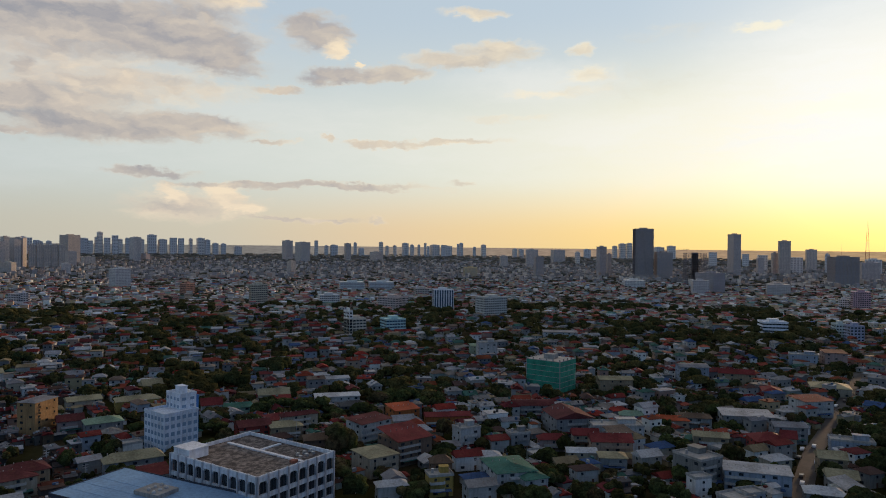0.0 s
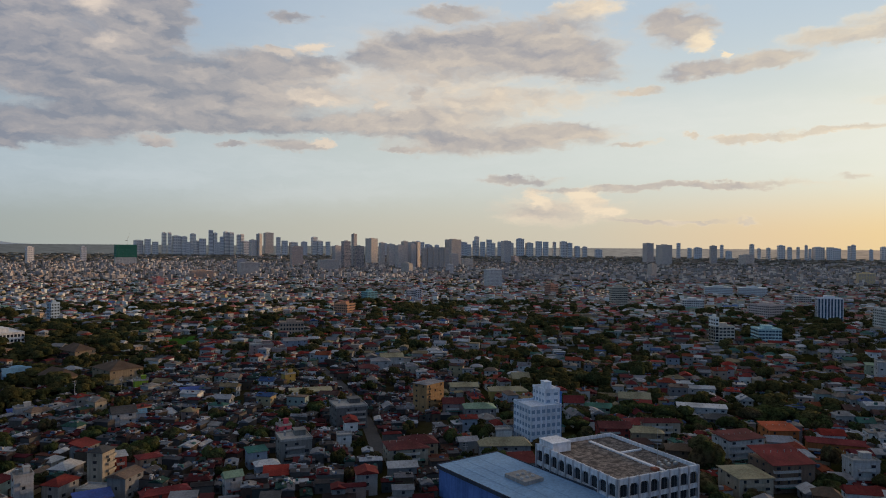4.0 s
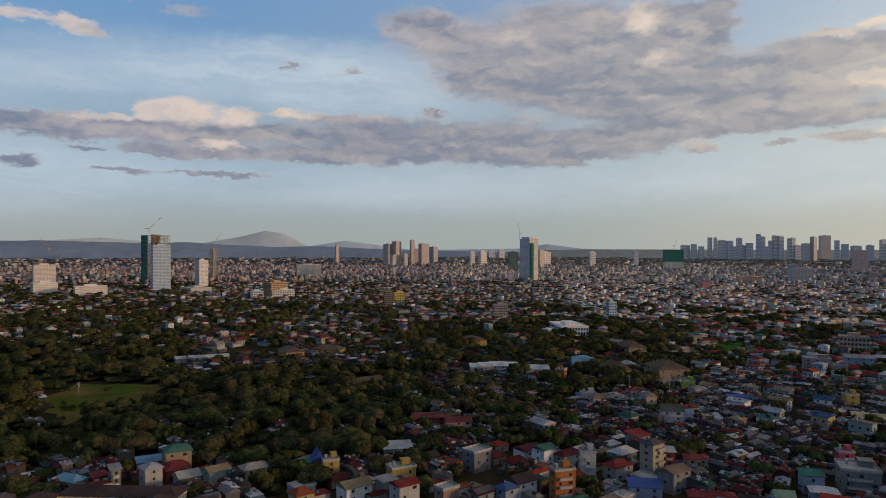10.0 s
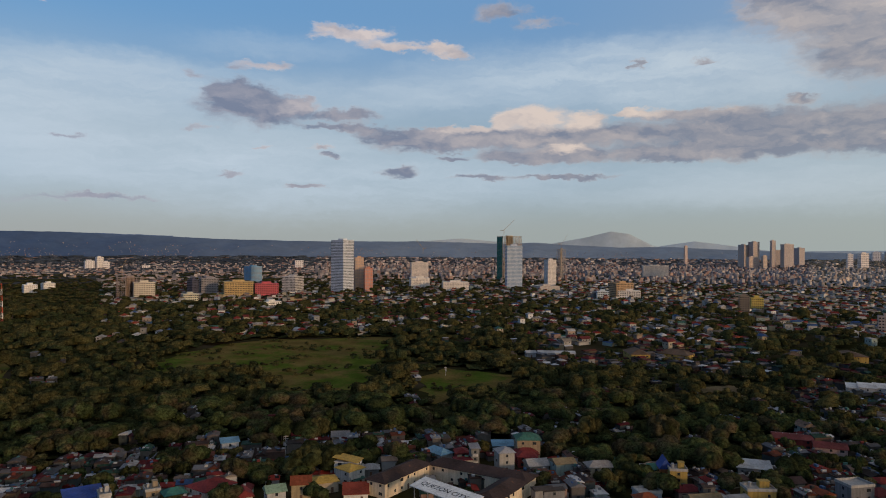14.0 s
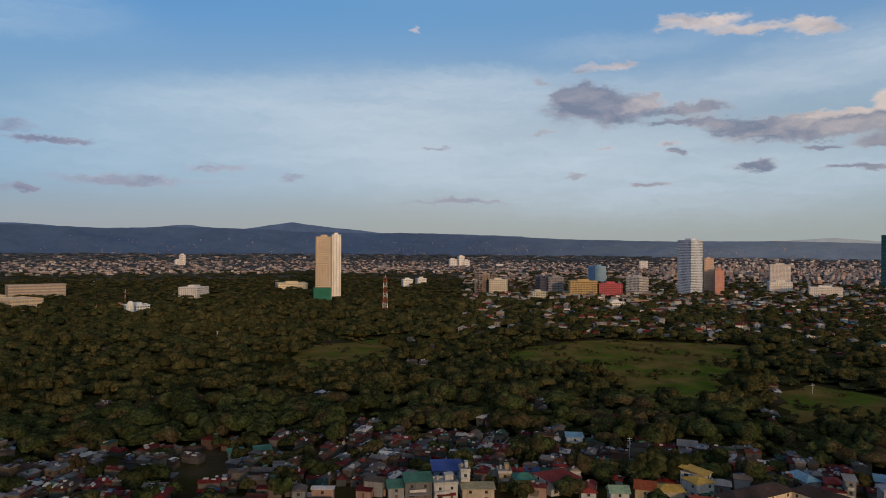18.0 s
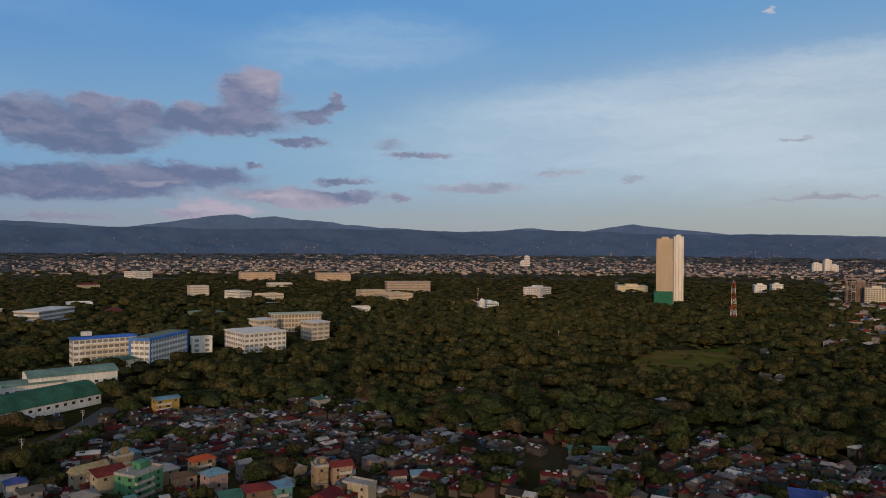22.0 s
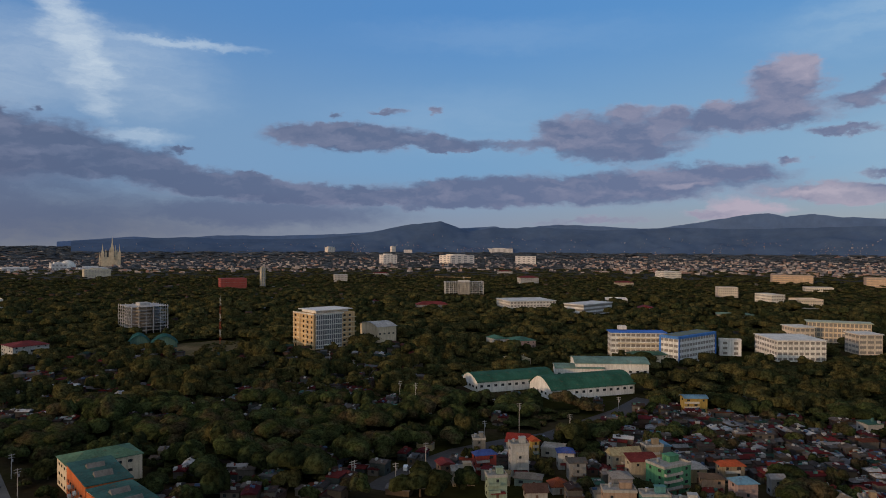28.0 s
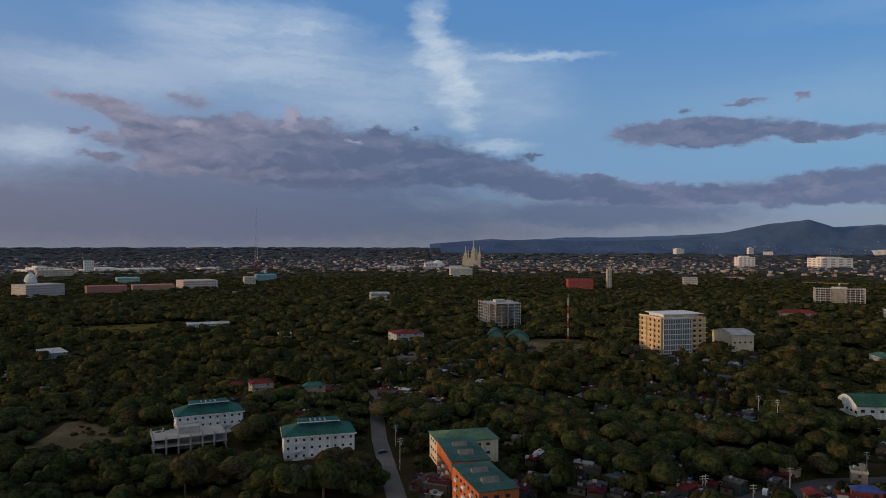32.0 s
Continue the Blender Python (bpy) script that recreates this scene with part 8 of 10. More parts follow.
tower("campus_block", "red and white long school", 248.50, 1529, 79.3, 40.7, 6, 10.2, paint(0.47, 0.22, 0.15), glass=M_DULLPANE, crown=False, storey=4.2, bay=3.5)
tower("campus_block", "teal and white school above lower houses", 249.58, 1825, 49.6, 57.5, 5, 12.1, paint(0.25, 0.44, 0.41), glass=M_DULLPANE, crown=False, storey=4.2, bay=3.5)
tower("campus_block", "red long school front above lower houses", 251.61, 1478, 69.9, 37.3, 6, 12.8, paint(0.41, 0.15, 0.11), glass=M_DULLPANE, crown=False, storey=4.2)
tower("campus_block", "white and red hall by the dome", 255.45, 1405, 66.9, 53.0, 25, 21.6, paint(0.51, 0.44, 0.42), glass=M_DULLPANE, crown=False, storey=4.2)
tower("campus_block", "yellow tall hotel above lower houses", 251.68, 2807, 23.7, 34.9, 6, 32.5, paint(0.61, 0.50, 0.24), glass=M_DULLPANE, crown=False, storey=4.2, bay=3.5)

# ---------------------------------------------------------------- landmarks
M_STAINROOF = shader("stained_roof_slab", lambda n, b: weathered(n, b, n.mix(n.step(n.noise(n.add("ShaderNodeTexCoord").outputs["Object"], 0.35, 6, 0.7), 0.42, 0.62), (0.055, 0.045, 0.042, 1), (0.21, 0.175, 0.155, 1)), 0.9, 1.2, 0.15, 0.35))
M_WHITEWALL = paint(0.66, 0.67, 0.70)
M_BLUEROOF = paint(0.18, 0.31, 0.47, 0.5, 0.15)
M_GREENROOF = sheet(0.03, 0.10, 0.07)
M_PALEGREEN = sheet(0.15, 0.24, 0.21)
M_TEALROOF = sheet(0.025, 0.095, 0.088)
M_ORANGE = paint(0.50, 0.14, 0.05)
M_CREAM = paint(0.62, 0.52, 0.38)
M_WHITE = paint(0.70, 0.69, 0.66)
M_BLUETRIM = paint(0.08, 0.22, 0.55)
M_REDSTEEL = paint(0.45, 0.10, 0.06)
M_HALLEND = paint(0.08, 0.15, 0.13)


def at_rect(x, y, rot, z=0):
    return pose(x, y, z, 0, 0, rot)


# office with white ribs and a bare stained roof slab
def ribbed_office(x, y, rot, w1, w2, h):
    m = at_rect(x, y, rot)
    reserve(m, w1, w2, math.degrees(math.atan2(-x, y)), 10)
    t = thing("ribbed_office", "grey-white office with concrete ribs and a stained bare roof slab", "office building", m)
    part("wall", boxes((0.5, 0.5, -1, w1 - 0.5, w2 - 0.5, h - 0.6)), M_GLASS, t, "dark recessed glazing")
    part("roof_slab", boxes((0.2, 0.2, h - 0.6, w1 - 0.2, w2 - 0.2, h)), M_STAINROOF, t, "stained concrete roof slab")
    for nm, r in (("parapet", (-0.2, -0.2, h, w1 + 0.2, 0.25, h + 1.4)), ("parapet", (-0.2, w2 - 0.25, h, w1 + 0.2, w2 + 0.2, h + 1.4)),
                  ("parapet", (-0.2, 0.25, h, 0.25, w2 - 0.25, h + 1.4)), ("parapet", (w1 - 0.25, 0.25, h, w1 + 0.2, w2 - 0.25, h + 1.4))):
        part(nm, boxes(r), M_WHITEWALL, t)
    rib = mesh_of("rib", boxes((-0.3, -0.7, -1, 0.3, 0.5, h + 1.5)), paint(0.40, 0.40, 0.42))
    # arched spandrels: white band with a dipped lower edge between two ribs
    def spandrel(w, z):
        bm = bmesh.new()
        pts = [(0, z + 1.4), (0, z - 1.9), (w * 0.14, z - 1.3), (w * 0.24, z - 0.5), (w * 0.76, z - 0.5), (w * 0.86, z - 1.3), (w, z - 1.9), (w, z + 1.4)]
        loft(bm, [[(a, -0.35, b) for a, b in pts], [(a, 0.45, b) for a, b in pts]])
        return bm
    for side, ln in ((0, w1), (3, w2)):
        n = round(ln / 4.6)
        band = mesh_of("spandrel", spandrel(ln / n, h - 0.2), M_WHITEWALL)
        low = mesh_of("sill_band", boxes((0, -0.3, 0, ln / n, 0.45, 1.5)), M_WHITEWALL)
        mull = mesh_of("mullion", boxes((-0.06, 0.3, -1, 0.06, 0.48, h - 0.6)), paint(0.10, 0.10, 0.11))
        for k in range(n + 1):
            p = (ln * k / n, 0) if side == 0 else (0, ln * k / n)
            piece("rib", rib, t, p[0], p[1], 0, 0 if side == 0 else 270)
            if k < n:
                q = (ln * k / n, 0) if side == 0 else (0, ln * (k + 1) / n)
                piece("spandrel", band, t, q[0], q[1], 0, 0 if side == 0 else 270)
                for lv in range(3):
                    piece("sill_band", low, t, q[0], q[1], h * lv / 3.6 + 1.0, 0 if side == 0 else 270)
                for mm in (1, 2):
                    c = ln * (k + mm / 3) / n
                    piece("mullion", mull, t, *((c, 0) if side == 0 else (0, c)), 0, 0 if side == 0 else 270)
    part("stair_house", boxes((0.6, w2 - 9.5, h, 9, w2 - 0.6, h + 3.4), (0.4, w2 - 9.7, h + 3.4, 9.2, w2 - 0.4, h + 3.7)), M_WHITEWALL, t, "white stair house")
    part("roof_curb", boxes((w1 * 0.62, 3, h, w1 * 0.66, w2 - 3, h + 0.5), (w1 * 0.66, w2 * 0.55, h, w1 - 2, w2 * 0.57, h + 0.5)), M_WHITEWALL, t)
    for k in range(6):
        part("cooling_unit", boxes((w1 * 0.7 + k * 1.6, 6 + (k % 2) * 3, h, w1 * 0.7 + k * 1.6 + 1.1, 7.1 + (k % 2) * 3, h + 1.1)), M_STEEL, t, "grey cooling unit")
    part("rusty_tank_stand", boxes((w1 * 0.55, 4, h, w1 * 0.55 + 2.4, 6, h + 1.0)), paint(0.25, 0.10, 0.07), t, "rusty tank stand")
    bm = bmesh.new()
    tube(bm, w1 * 0.72, 9, h, h + 13, 0.09, 0.05, 6)
    part("antenna_pole", bm, M_STEEL, t)
    return t


def blue_hall(x, y, rot, w1, w2, h):
    m = at_rect(x, y, rot)
    reserve(m, w1, w2, math.degrees(math.atan2(-x, y)), 6)
    t = thing("blue_roofed_hall", "broad hall with a low light blue metal roof and dark gutters", "hall", m)
    part("wall", boxes((0.3, 0.3, -1, w1 - 0.3, w2 - 0.3, h - 0.3)), paint(0.10, 0.18, 0.42), t, "dark blue wall")
    bm = bmesh.new()
    loft(bm, [[(0, 0, h - 0.2), (w1, 0, h - 0.2), (w1, w2, h - 0.2), (0, w2, h - 0.2)], [(0, 0, h), (w1, 0, h), (w1, w2, h + 0.9), (0, w2, h + 0.9)]])
    part("roof", bm, M_BLUEROOF, t)
    sm_ = mesh_of("roof_seam", boxes((-0.04, 0.05, 0, 0.04, w2 - 0.05, 0.06)), M_BLUEROOF)
    for k in range(1, int(w1 / 6.0)):
        s_ = piece("roof_seam", sm_, t, k * 6.0, 0, h + 0.02)
        s_.rotation_euler = (math.atan2(0.9, w2), 0, 0)
    for r in ((-0.35, -0.35, h - 0.5, w1 + 0.35, 0, h + 0.25), (-0.35, w2, h - 0.5, w1 + 0.35, w2 + 0.35, h + 1.15), (-0.35, 0, h - 0.5, 0, w2, h + 0.9), (w1, 0, h - 0.5, w1 + 0.35, w2, h + 0.9)):
        part("gutter", boxes(r), paint(0.05, 0.06, 0.08), t)
    part("roof_hatch", boxes((w1 * 0.42, w2 * 0.42, h + 0.2, w1 * 0.72, w2 * 0.60, h + 1.8)), paint(0.30, 0.28, 0.26), t, "brown equipment curb")
    for k in range(6):
        bm = bmesh.new()
        bmesh.ops.create_uvsphere(bm, u_segments=12, v_segments=8, radius=0.75, matrix=Matrix.Translation((w1 * (0.46 + 0.045 * k), w2 * (0.47 + 0.06 * (k % 2)), h + 1.9)))
        part("ventilator", bm, M_STEEL, t, "round steel ventilator")
    return t


def vault_hall(name, label, az, dist, w1, w2, phi, h, rise, wall, roof, win=True):
    m, s = corner_pose(az, dist, phi)
    reserve(m, w1, w2, az, 25)
    t = thing(name, label, "hall", m)
    part("wall", boxes((0, 0, -1, w1, w2, h)), wall, t)
    n = 10
    bm = bmesh.new()
    ring = [(w2 * k / n, h - 0.05 + rise * math.sin(math.pi * k / n) * 0.97) for k in range(n + 1)]
    loft(bm, [[(0, a, b) for a, b in ring], [(0.3, a, b) for a, b in ring]])
    end = mesh_of("end_wall", bm, wall)
    piece("end_wall", end, t)
    piece("end_wall", end, t, w1 - 0.3)
    part("roof", roof_mesh(w1, w2, h, "vault", rise, 0.8, 0.25), roof, t)
    seam = bmesh.new()
    r2 = [(-0.8 + (w2 + 1.6) * k / n, h + rise * math.sin(math.pi * k / n)) for k in range(n + 1)]
    loft(seam, [[(-0.06, a, b + 0.1) for a, b in r2] + [(-0.06, a, b - 0.02) for a, b in r2[::-1]], [(0.06, a, b + 0.1) for a, b in r2] + [(0.06, a, b - 0.02) for a, b in r2[::-1]]])
    sm_ = mesh_of("roof_seam", seam, roof)
    for k in range(int(w1 / 3) + 1):
        piece("roof_seam", sm_, t, k * 3.0)
    if win:
        pane = mesh_of("window", boxes((-1.0, -0.08, 0, 1.0, 0.05, 1.5)), M_GLASS)
        for k in range(int(w1 / 5)):
            piece("window", pane, t, 2.5 + k * 5, 0, h * 0.5)
        for k in range(int(w2 / 5)):
            piece("window", pane, t, 0, 2.5 + k * 5, h * 0.35, 270)
    return t


def dormitory(label, az, dist, w1, w2, phi, h, storeys):
    """Block with rows of square windows, balconies and a teal roof with a raised ridge."""
    m, s = corner_pose(az, dist, phi)
    reserve(m, w1, w2, az, 14)
    t = thing("dormitory", label, "dormitory", m, "dormitories by the road")
    part("wall", boxes((0, 0, -1.5, w1, w2, h)), M_WHITE, t)
    part("roof", roof_mesh(w1, w2, h, "hip", 4.2, 0.9, 0.3), M_TEALROOF, t, "teal metal roof")
    part("raised_ridge", boxes((w1 * 0.22, w2 * 0.32, h + 2.0, w1 * 0.78, w2 * 0.68, h + 4.6), (w1 * 0.2, w2 * 0.27, h + 4.6, w1 * 0.8, w2 * 0.73, h + 4.9)), M_TEALROOF, t)
    part("ridge_edge", boxes((w1 * 0.19, w2 * 0.255, h + 4.55, w1 * 0.81, w2 * 0.27, h + 4.95)), M_WHITE, t)
    for k in range(4):
        part("skylight", boxes((w1 * (0.38 + 0.07 * k), w2 * 0.36, h + 4.9, w1 * (0.40 + 0.07 * k), w2 * 0.6, h + 5.0)), M_STEEL, t, "pale skylight strip")
    part("fascia", boxes((-0.95, -0.95, h - 0.35, w1 + 0.95, -0.85, h + 0.15), (-0.95, -0.85, h - 0.35, -0.85, w2 + 0.95, h + 0.15)), M_WHITE, t)
    st = h / storeys
    cols = max(4, round(w1 / 3.4))
    for lv in range(storeys):
        for k in range(cols):
            u = w1 * (k + 0.5) / cols
            if k in (1, cols - 3):
                part("balcony", boxes((u - 1.6, -0.9, lv * st + 0.1, u + 3.2, 0.02, lv * st + 0.3), (u - 1.6, -0.95, lv * st + 0.3, u + 3.2, -0.85, lv * st + 1.0)), M_WHITE, t)
            w_ = piece("window", WIN, t, u, 0, lv * st + st * 0.36)
        piece("window", WIN, t, 0, w2 * 0.3, lv * st + st * 0.36, 270)
        piece("window", WIN, t, 0, w2 * 0.7, lv * st + st * 0.36, 270)
    part("base_course", boxes((-0.08, -0.08, -1.5, w1 + 0.08, w2 + 0.08, 0.9)), paint(0.40, 0.30, 0.26), t)
    return t


def green_roof_block(x, y, rot, w1, w2, h, wall, label, hip=False):
    m = at_rect(x, y, rot)
    reserve(m, w1, w2, math.degrees(math.atan2(-x, y)) % 360, 10)
    t = thing("dormitory", label, "dormitory", m, "green-roofed dormitory")
    part("wall", boxes((0, 0, -1.5, w1, w2, h)), M_CREAM if hip else M_WHITE, t)
    part("roof", roof_mesh(w1, w2, h, "hip" if hip else "shed", 2.6 if hip else 0.6, 0.5, 0.25), sheet(0.09, 0.17, 0.11) if hip else sheet(0.04, 0.10, 0.085), t)
    if not hip:
        part("orange_panel", boxes((-0.2, -0.2, h * 0.62, w1 + 0.2, -0.02, h - 0.1), (-0.2, -0.02, h * 0.12, -0.02, w2 + 0.2, h - 0.1)), wall, t)
        for k in (0.3, 0.68):
            bm = bmesh.new()
            cx, cy = w1 * 0.5, w2 * k
            loft(bm, [[(cx - 3, cy - 2.2, h + 0.2), (cx + 3, cy - 2.2, h + 0.2), (cx + 3, cy + 2.2, h + 0.4), (cx - 3, cy + 2.2, h + 0.4)],
                      [(cx - 3, cy - 0.1, h + 2.0), (cx + 3, cy - 0.1, h + 2.0), (cx + 3, cy + 0.1, h + 2.0), (cx - 3, cy + 0.1, h + 2.0)]])
            part("skylight", bm, paint(0.16, 0.15, 0.14), t, "dark pitched skylight")
    st = h / max(1, round(h / 3.3))
    for lv in range(int(h / 3.3)):
        for k in range(int(w1 / 4)):
            piece("window", WIN_WIDE, t, 2 + k * 4, -0.2 if not hip else 0, lv * st + 1.0)
        for k in range(int(w2 / 4)):
            piece("window", WIN_WIDE, t, -0.2 if not hip else 0, 2 + k * 4, lv * st + 1.0, 270)
            if not hip and k % 2:
                part("balcony", boxes((-1.1, 1 + k * 4, lv * st, 0, 3.4 + k * 4, lv * st + 0.9)), M_WHITE, t)
    return t


def residence(az, dist, w1, w2, phi, h):
    """Student residence: tan wings with balconies, a white gridded screen between them, a broad white roof."""
    m, s = corner_pose(az, dist, phi)
    reserve(m, w1, w2, az, 26)
    t = thing("residence_block", "tan seven-storey residence with a white gridded screen and balconies", "residence", m)
    tan_wall = paint(0.56, 0.38, 0.20)
    part("wall", boxes((0, 0, -2, w1, w2, h)), tan_wall, t)
    part("roof", boxes((w1 * 0.18, w2 * 0.25, h, w1 * 0.96, w2 * 0.96, h + 2.2), (w1 * 0.12, w2 * 0.15, h + 2.2, w1 * 1.03, w2 * 1.04, h + 2.8)), paint(0.72, 0.71, 0.70), t, "broad white roof slab")
    part("parapet", boxes((-0.6, -1.5, h - 0.5, w1 * 0.7, 0, h + 0.7), (-0.6, 0, h - 0.5, 0, w2 + 0.4, h + 0.7)), paint(0.68, 0.62, 0.54), t)
    a, b = w1 * 0.04, w1 * 0.66
    part("screen_back", boxes((a, -1.0, 1.0, b, 0, h - 0.6)), paint(0.15, 0.16, 0.18), t)
    fin = mesh_of("screen_fin", boxes((-0.14, -1.45, 1.0, 0.14, -1.0, h - 0.6)), M_WHITE)
    for k in range(13):
        piece("screen_fin", fin, t, a + (b - a) * k / 12)
    bar = mesh_of("screen_bar", boxes((a, -1.4, -0.35, b, -1.0, 0.35)), M_WHITE)
    n = 7
    st = h / n
    for lv in range(n + 1):
        piece("screen_bar", bar, t, 0, 0, max(1.2, lv * st - 0.6))
    ledge_ = mesh_of("floor_ledge", boxes((w1 * 0.68, -1.1, -0.25, w1 + 0.9, 0, 0.25), (-0.9, 0, -0.25, 0, w2 + 0.5, 0.25)), paint(0.66, 0.54, 0.38))
    for lv in range(1, n):
        piece("floor_ledge", ledge_, t, 0, 0, lv * st)
    pier = mesh_of("pier", boxes((-0.7, -1.2, 0, 0, 0, h)), paint(0.62, 0.46, 0.27))
    for v in (0.02, 0.36, 0.70, 1.0):
        piece("pier", pier, t, 0, w2 * v)
    pane = mesh_of("window", boxes((-1.2, -0.08, 0, 1.2, 0.05, 1.9)), M_GLASS)
    deck = mesh_of("balcony", boxes((-1.7, -1.3, -0.15, 1.7, 0, 0.05), (-1.7, -1.3, 0.05, 1.7, -1.2, 0.95)), paint(0.64, 0.52, 0.36))
    for lv in range(n):
        for u in (0.74, 0.87):
            piece("window", pane, t, w1 * u, 0, lv * st + 0.9)
            piece("balcony", deck, t, w1 * u, 0, lv * st + 0.1)
        for k in range(5):
            v = w2 * (k + 0.5) / 5
            piece("window", pane, t, 0, v, lv * st + 0.9, 270)
            if k % 2:
                piece("balcony", deck, t, 0, v, lv * st + 0.1, 270)
    return t


def crane(az, dist, z, mast, jib, lean, material, heading=0.0):
    """Tower crane: lattice mast, jib raised by lean degrees, counter-jib."""
    x, y, z0, s = spot(az, dist)
    t = thing("tower_crane", "lattice tower crane above an unfinished building", "crane", pose(x, y, z0 + z * s, 0, 0, az + heading), scale=s)
    part("mast", lattice(mast, 0.9), material, t)
    j = part("jib", lattice(jib, 0.6), material, t)
    j.matrix_basis = pose(0, 0, mast * 0.94, 0, 90 - lean, 0)
    c = part("counter_jib", boxes((-0.6, -0.6, 0, 0.6, 0.6, jib * 0.25)), material, t)
    c.matrix_basis = pose(0, 0, mast * 0.94, 0, -90, 0)
    part("cab", boxes((-1, -1, mast * 0.88, 1, 1, mast * 0.96)), M_WHITE, t)
    return t


def lattice(h, r, r1=None, bays=None):
    """Four legs with zigzag bracing."""
    bm = bmesh.new()
    r1 = r if r1 is None else r1
    k = max(0.12, r * 0.11)
    n = bays or max(3, int(h / (r * 2.4)))
    for sx, sy in ((-1, -1), (1, -1), (1, 1), (-1, 1)):
        loft(bm, [[(sx * q + dx * k, sy * q + dy * k, z) for dx, dy in ((-1, -1), (1, -1), (1, 1), (-1, 1))] for z, q in ((0, r), (h, r1))])
    for i in range(n):
        z0, z1 = h * i / n, h * (i + 1) / n
        q0, q1 = r + (r1 - r) * i / n, r + (r1 - r) * (i + 1) / n
        for a, b in (((-1, -1), (1, -1)), ((1, -1), (1, 1)), ((1, 1), (-1, 1)), ((-1, 1), (-1, -1))):
            p, q = (Vector((a[0] * q0, a[1] * q0, z0)), Vector((b[0] * q1, b[1] * q1, z1)))
            if i % 2:
                p, q = Vector((b[0] * q0, b[1] * q0, z0)), Vector((a[0] * q1, a[1] * q1, z1))
            e = Vector((0, 0, k * 0.7))
            o = (q - p).cross(e).normalized() * k * 0.7
            loft(bm, [[p + o, p + e, p - o], [q + o, q + e, q - o]])
    return bm


def mast(label, az, dist, h, r0, r1, bands=6):
    """Guyless lattice mast in red and white lengths."""
    x, y, z0, s = spot(az, dist)
    t = thing("radio_mast", label, "mast", pose(x, y, z0, 0, 0, az), scale=s)
    for k in range(bands):
        a, b = h * k / bands, h * (k + 1) / bands
        o = part("mast_section", lattice(b - a, r0 + (r1 - r0) * k / bands, r0 + (r1 - r0) * (k + 1) / bands, 4), M_REDSTEEL if k % 2 == 0 else M_WHITE, t)
        o.location = (0, 0, a)
    bm = bmesh.new()
    tube(bm, 0, 0, h, h * 1.07, max(0.08, r1 * 0.3), 0.04, 5)
    part("tip", bm, M_WHITE, t)
    if dist < NEAR:
        take(x, y, 6)
    return t


def spire(bm, x, y, z0, w, z1, z2):
    """Square shaft to z1 with a pointed cap to z2."""
    box(bm, x - w / 2, y - w / 2, z0, x + w / 2, y + w / 2, z1)
    loft(bm, [[(x + a * w * 0.55, y + b * w * 0.55, z1) for a, b in ((-1, -1), (1, -1), (1, 1), (-1, 1))],
              [(x + a * w * 0.22, y + b * w * 0.22, z1 + (z2 - z1) * 0.35) for a, b in ((-1, -1), (1, -1), (1, 1), (-1, 1))],
              [(x + a * 0.2, y + b * 0.2, z2) for a, b in ((-1, -1), (1, -1), (1, 1), (-1, 1))]])


def temple(az, dist):
    x, y, z, s = spot(az, dist)
    t = thing("spired_temple", "cream temple with many slender pointed towers", "temple", pose(x, y, z, 0, 0, az), scale=s)
    part("nave", boxes((-18, 0, 0, 30, 26, 36), (-22, -3, 0, 34, 0, 24)), M_CREAM, t)
    for px, w, a, b in ((-20, 12, 48, 88), (-8, 7, 50, 72), (14, 13, 66, 118), (26, 8, 56, 84), (40, 9, 52, 86), (5, 6, 48, 70), (-30, 6, 36, 56), (33, 6, 44, 66)):
        bm = bmesh.new()
        spire(bm, px, 4, 0, w, a, b)
        part("spire", bm, M_CREAM, t)
    return t


def dome(label, az, dist, r, z, material, squash=1.0):
    x, y, z0, s = spot(az, dist)
    t = thing("dome", label, "dome", pose(x, y, z0, 0, 0, az), scale=s)
    bm = bmesh.new()
    rings = [[(r * math.cos(e) * math.cos(a), r * math.cos(e) * math.sin(a), z + r * squash * math.sin(e)) for a in (2 * math.pi * k / 20 for k in range(20))] for e in (0, 0.3, 0.6, 0.9, 1.2, 1.45)]
    loft(bm, rings)
    part("shell", bm, material, t)
    bm = bmesh.new()
    tube(bm, 0, 0, 0, z, r * 1.02, r * 1.02, 20)
    part("drum", bm, M_WHITE, t)
    return t


def pole(x, y, h, arms=1):
    t = thing("utility_pole", "concrete utility pole with crossarms and a transformer", "utility pole", pose(x, y, 0, 0, 0, math.degrees(math.atan2(-x, y)) + 20), "utility poles")
    bm = bmesh.new()
    tube(bm, 0, 0, -0.5, h, 0.2, 0.12, 8)
    part("shaft", bm, M_POLE, t)
    for k in range(arms):
        part("crossarm", boxes((-1.2, -0.08, h - 0.6 - k, 1.2, 0.08, h - 0.42 - k)), M_POLE, t)
    bm = bmesh.new()
    tube(bm, 0.45, 0, h - 3.2, h - 2.2, 0.28, 0.28, 8)
    part("transformer", bm, M_STEEL, t)
    take(x, y, 2)


M_POLE = paint(0.42, 0.40, 0.38)
M_TYRE = shader("tyre_rubber", lambda n, b: (n.put(b.inputs["Base Color"], (0.02, 0.02, 0.02)), n.put(b.inputs["Roughness"], 0.9)))
CAR_PAINTS = {}


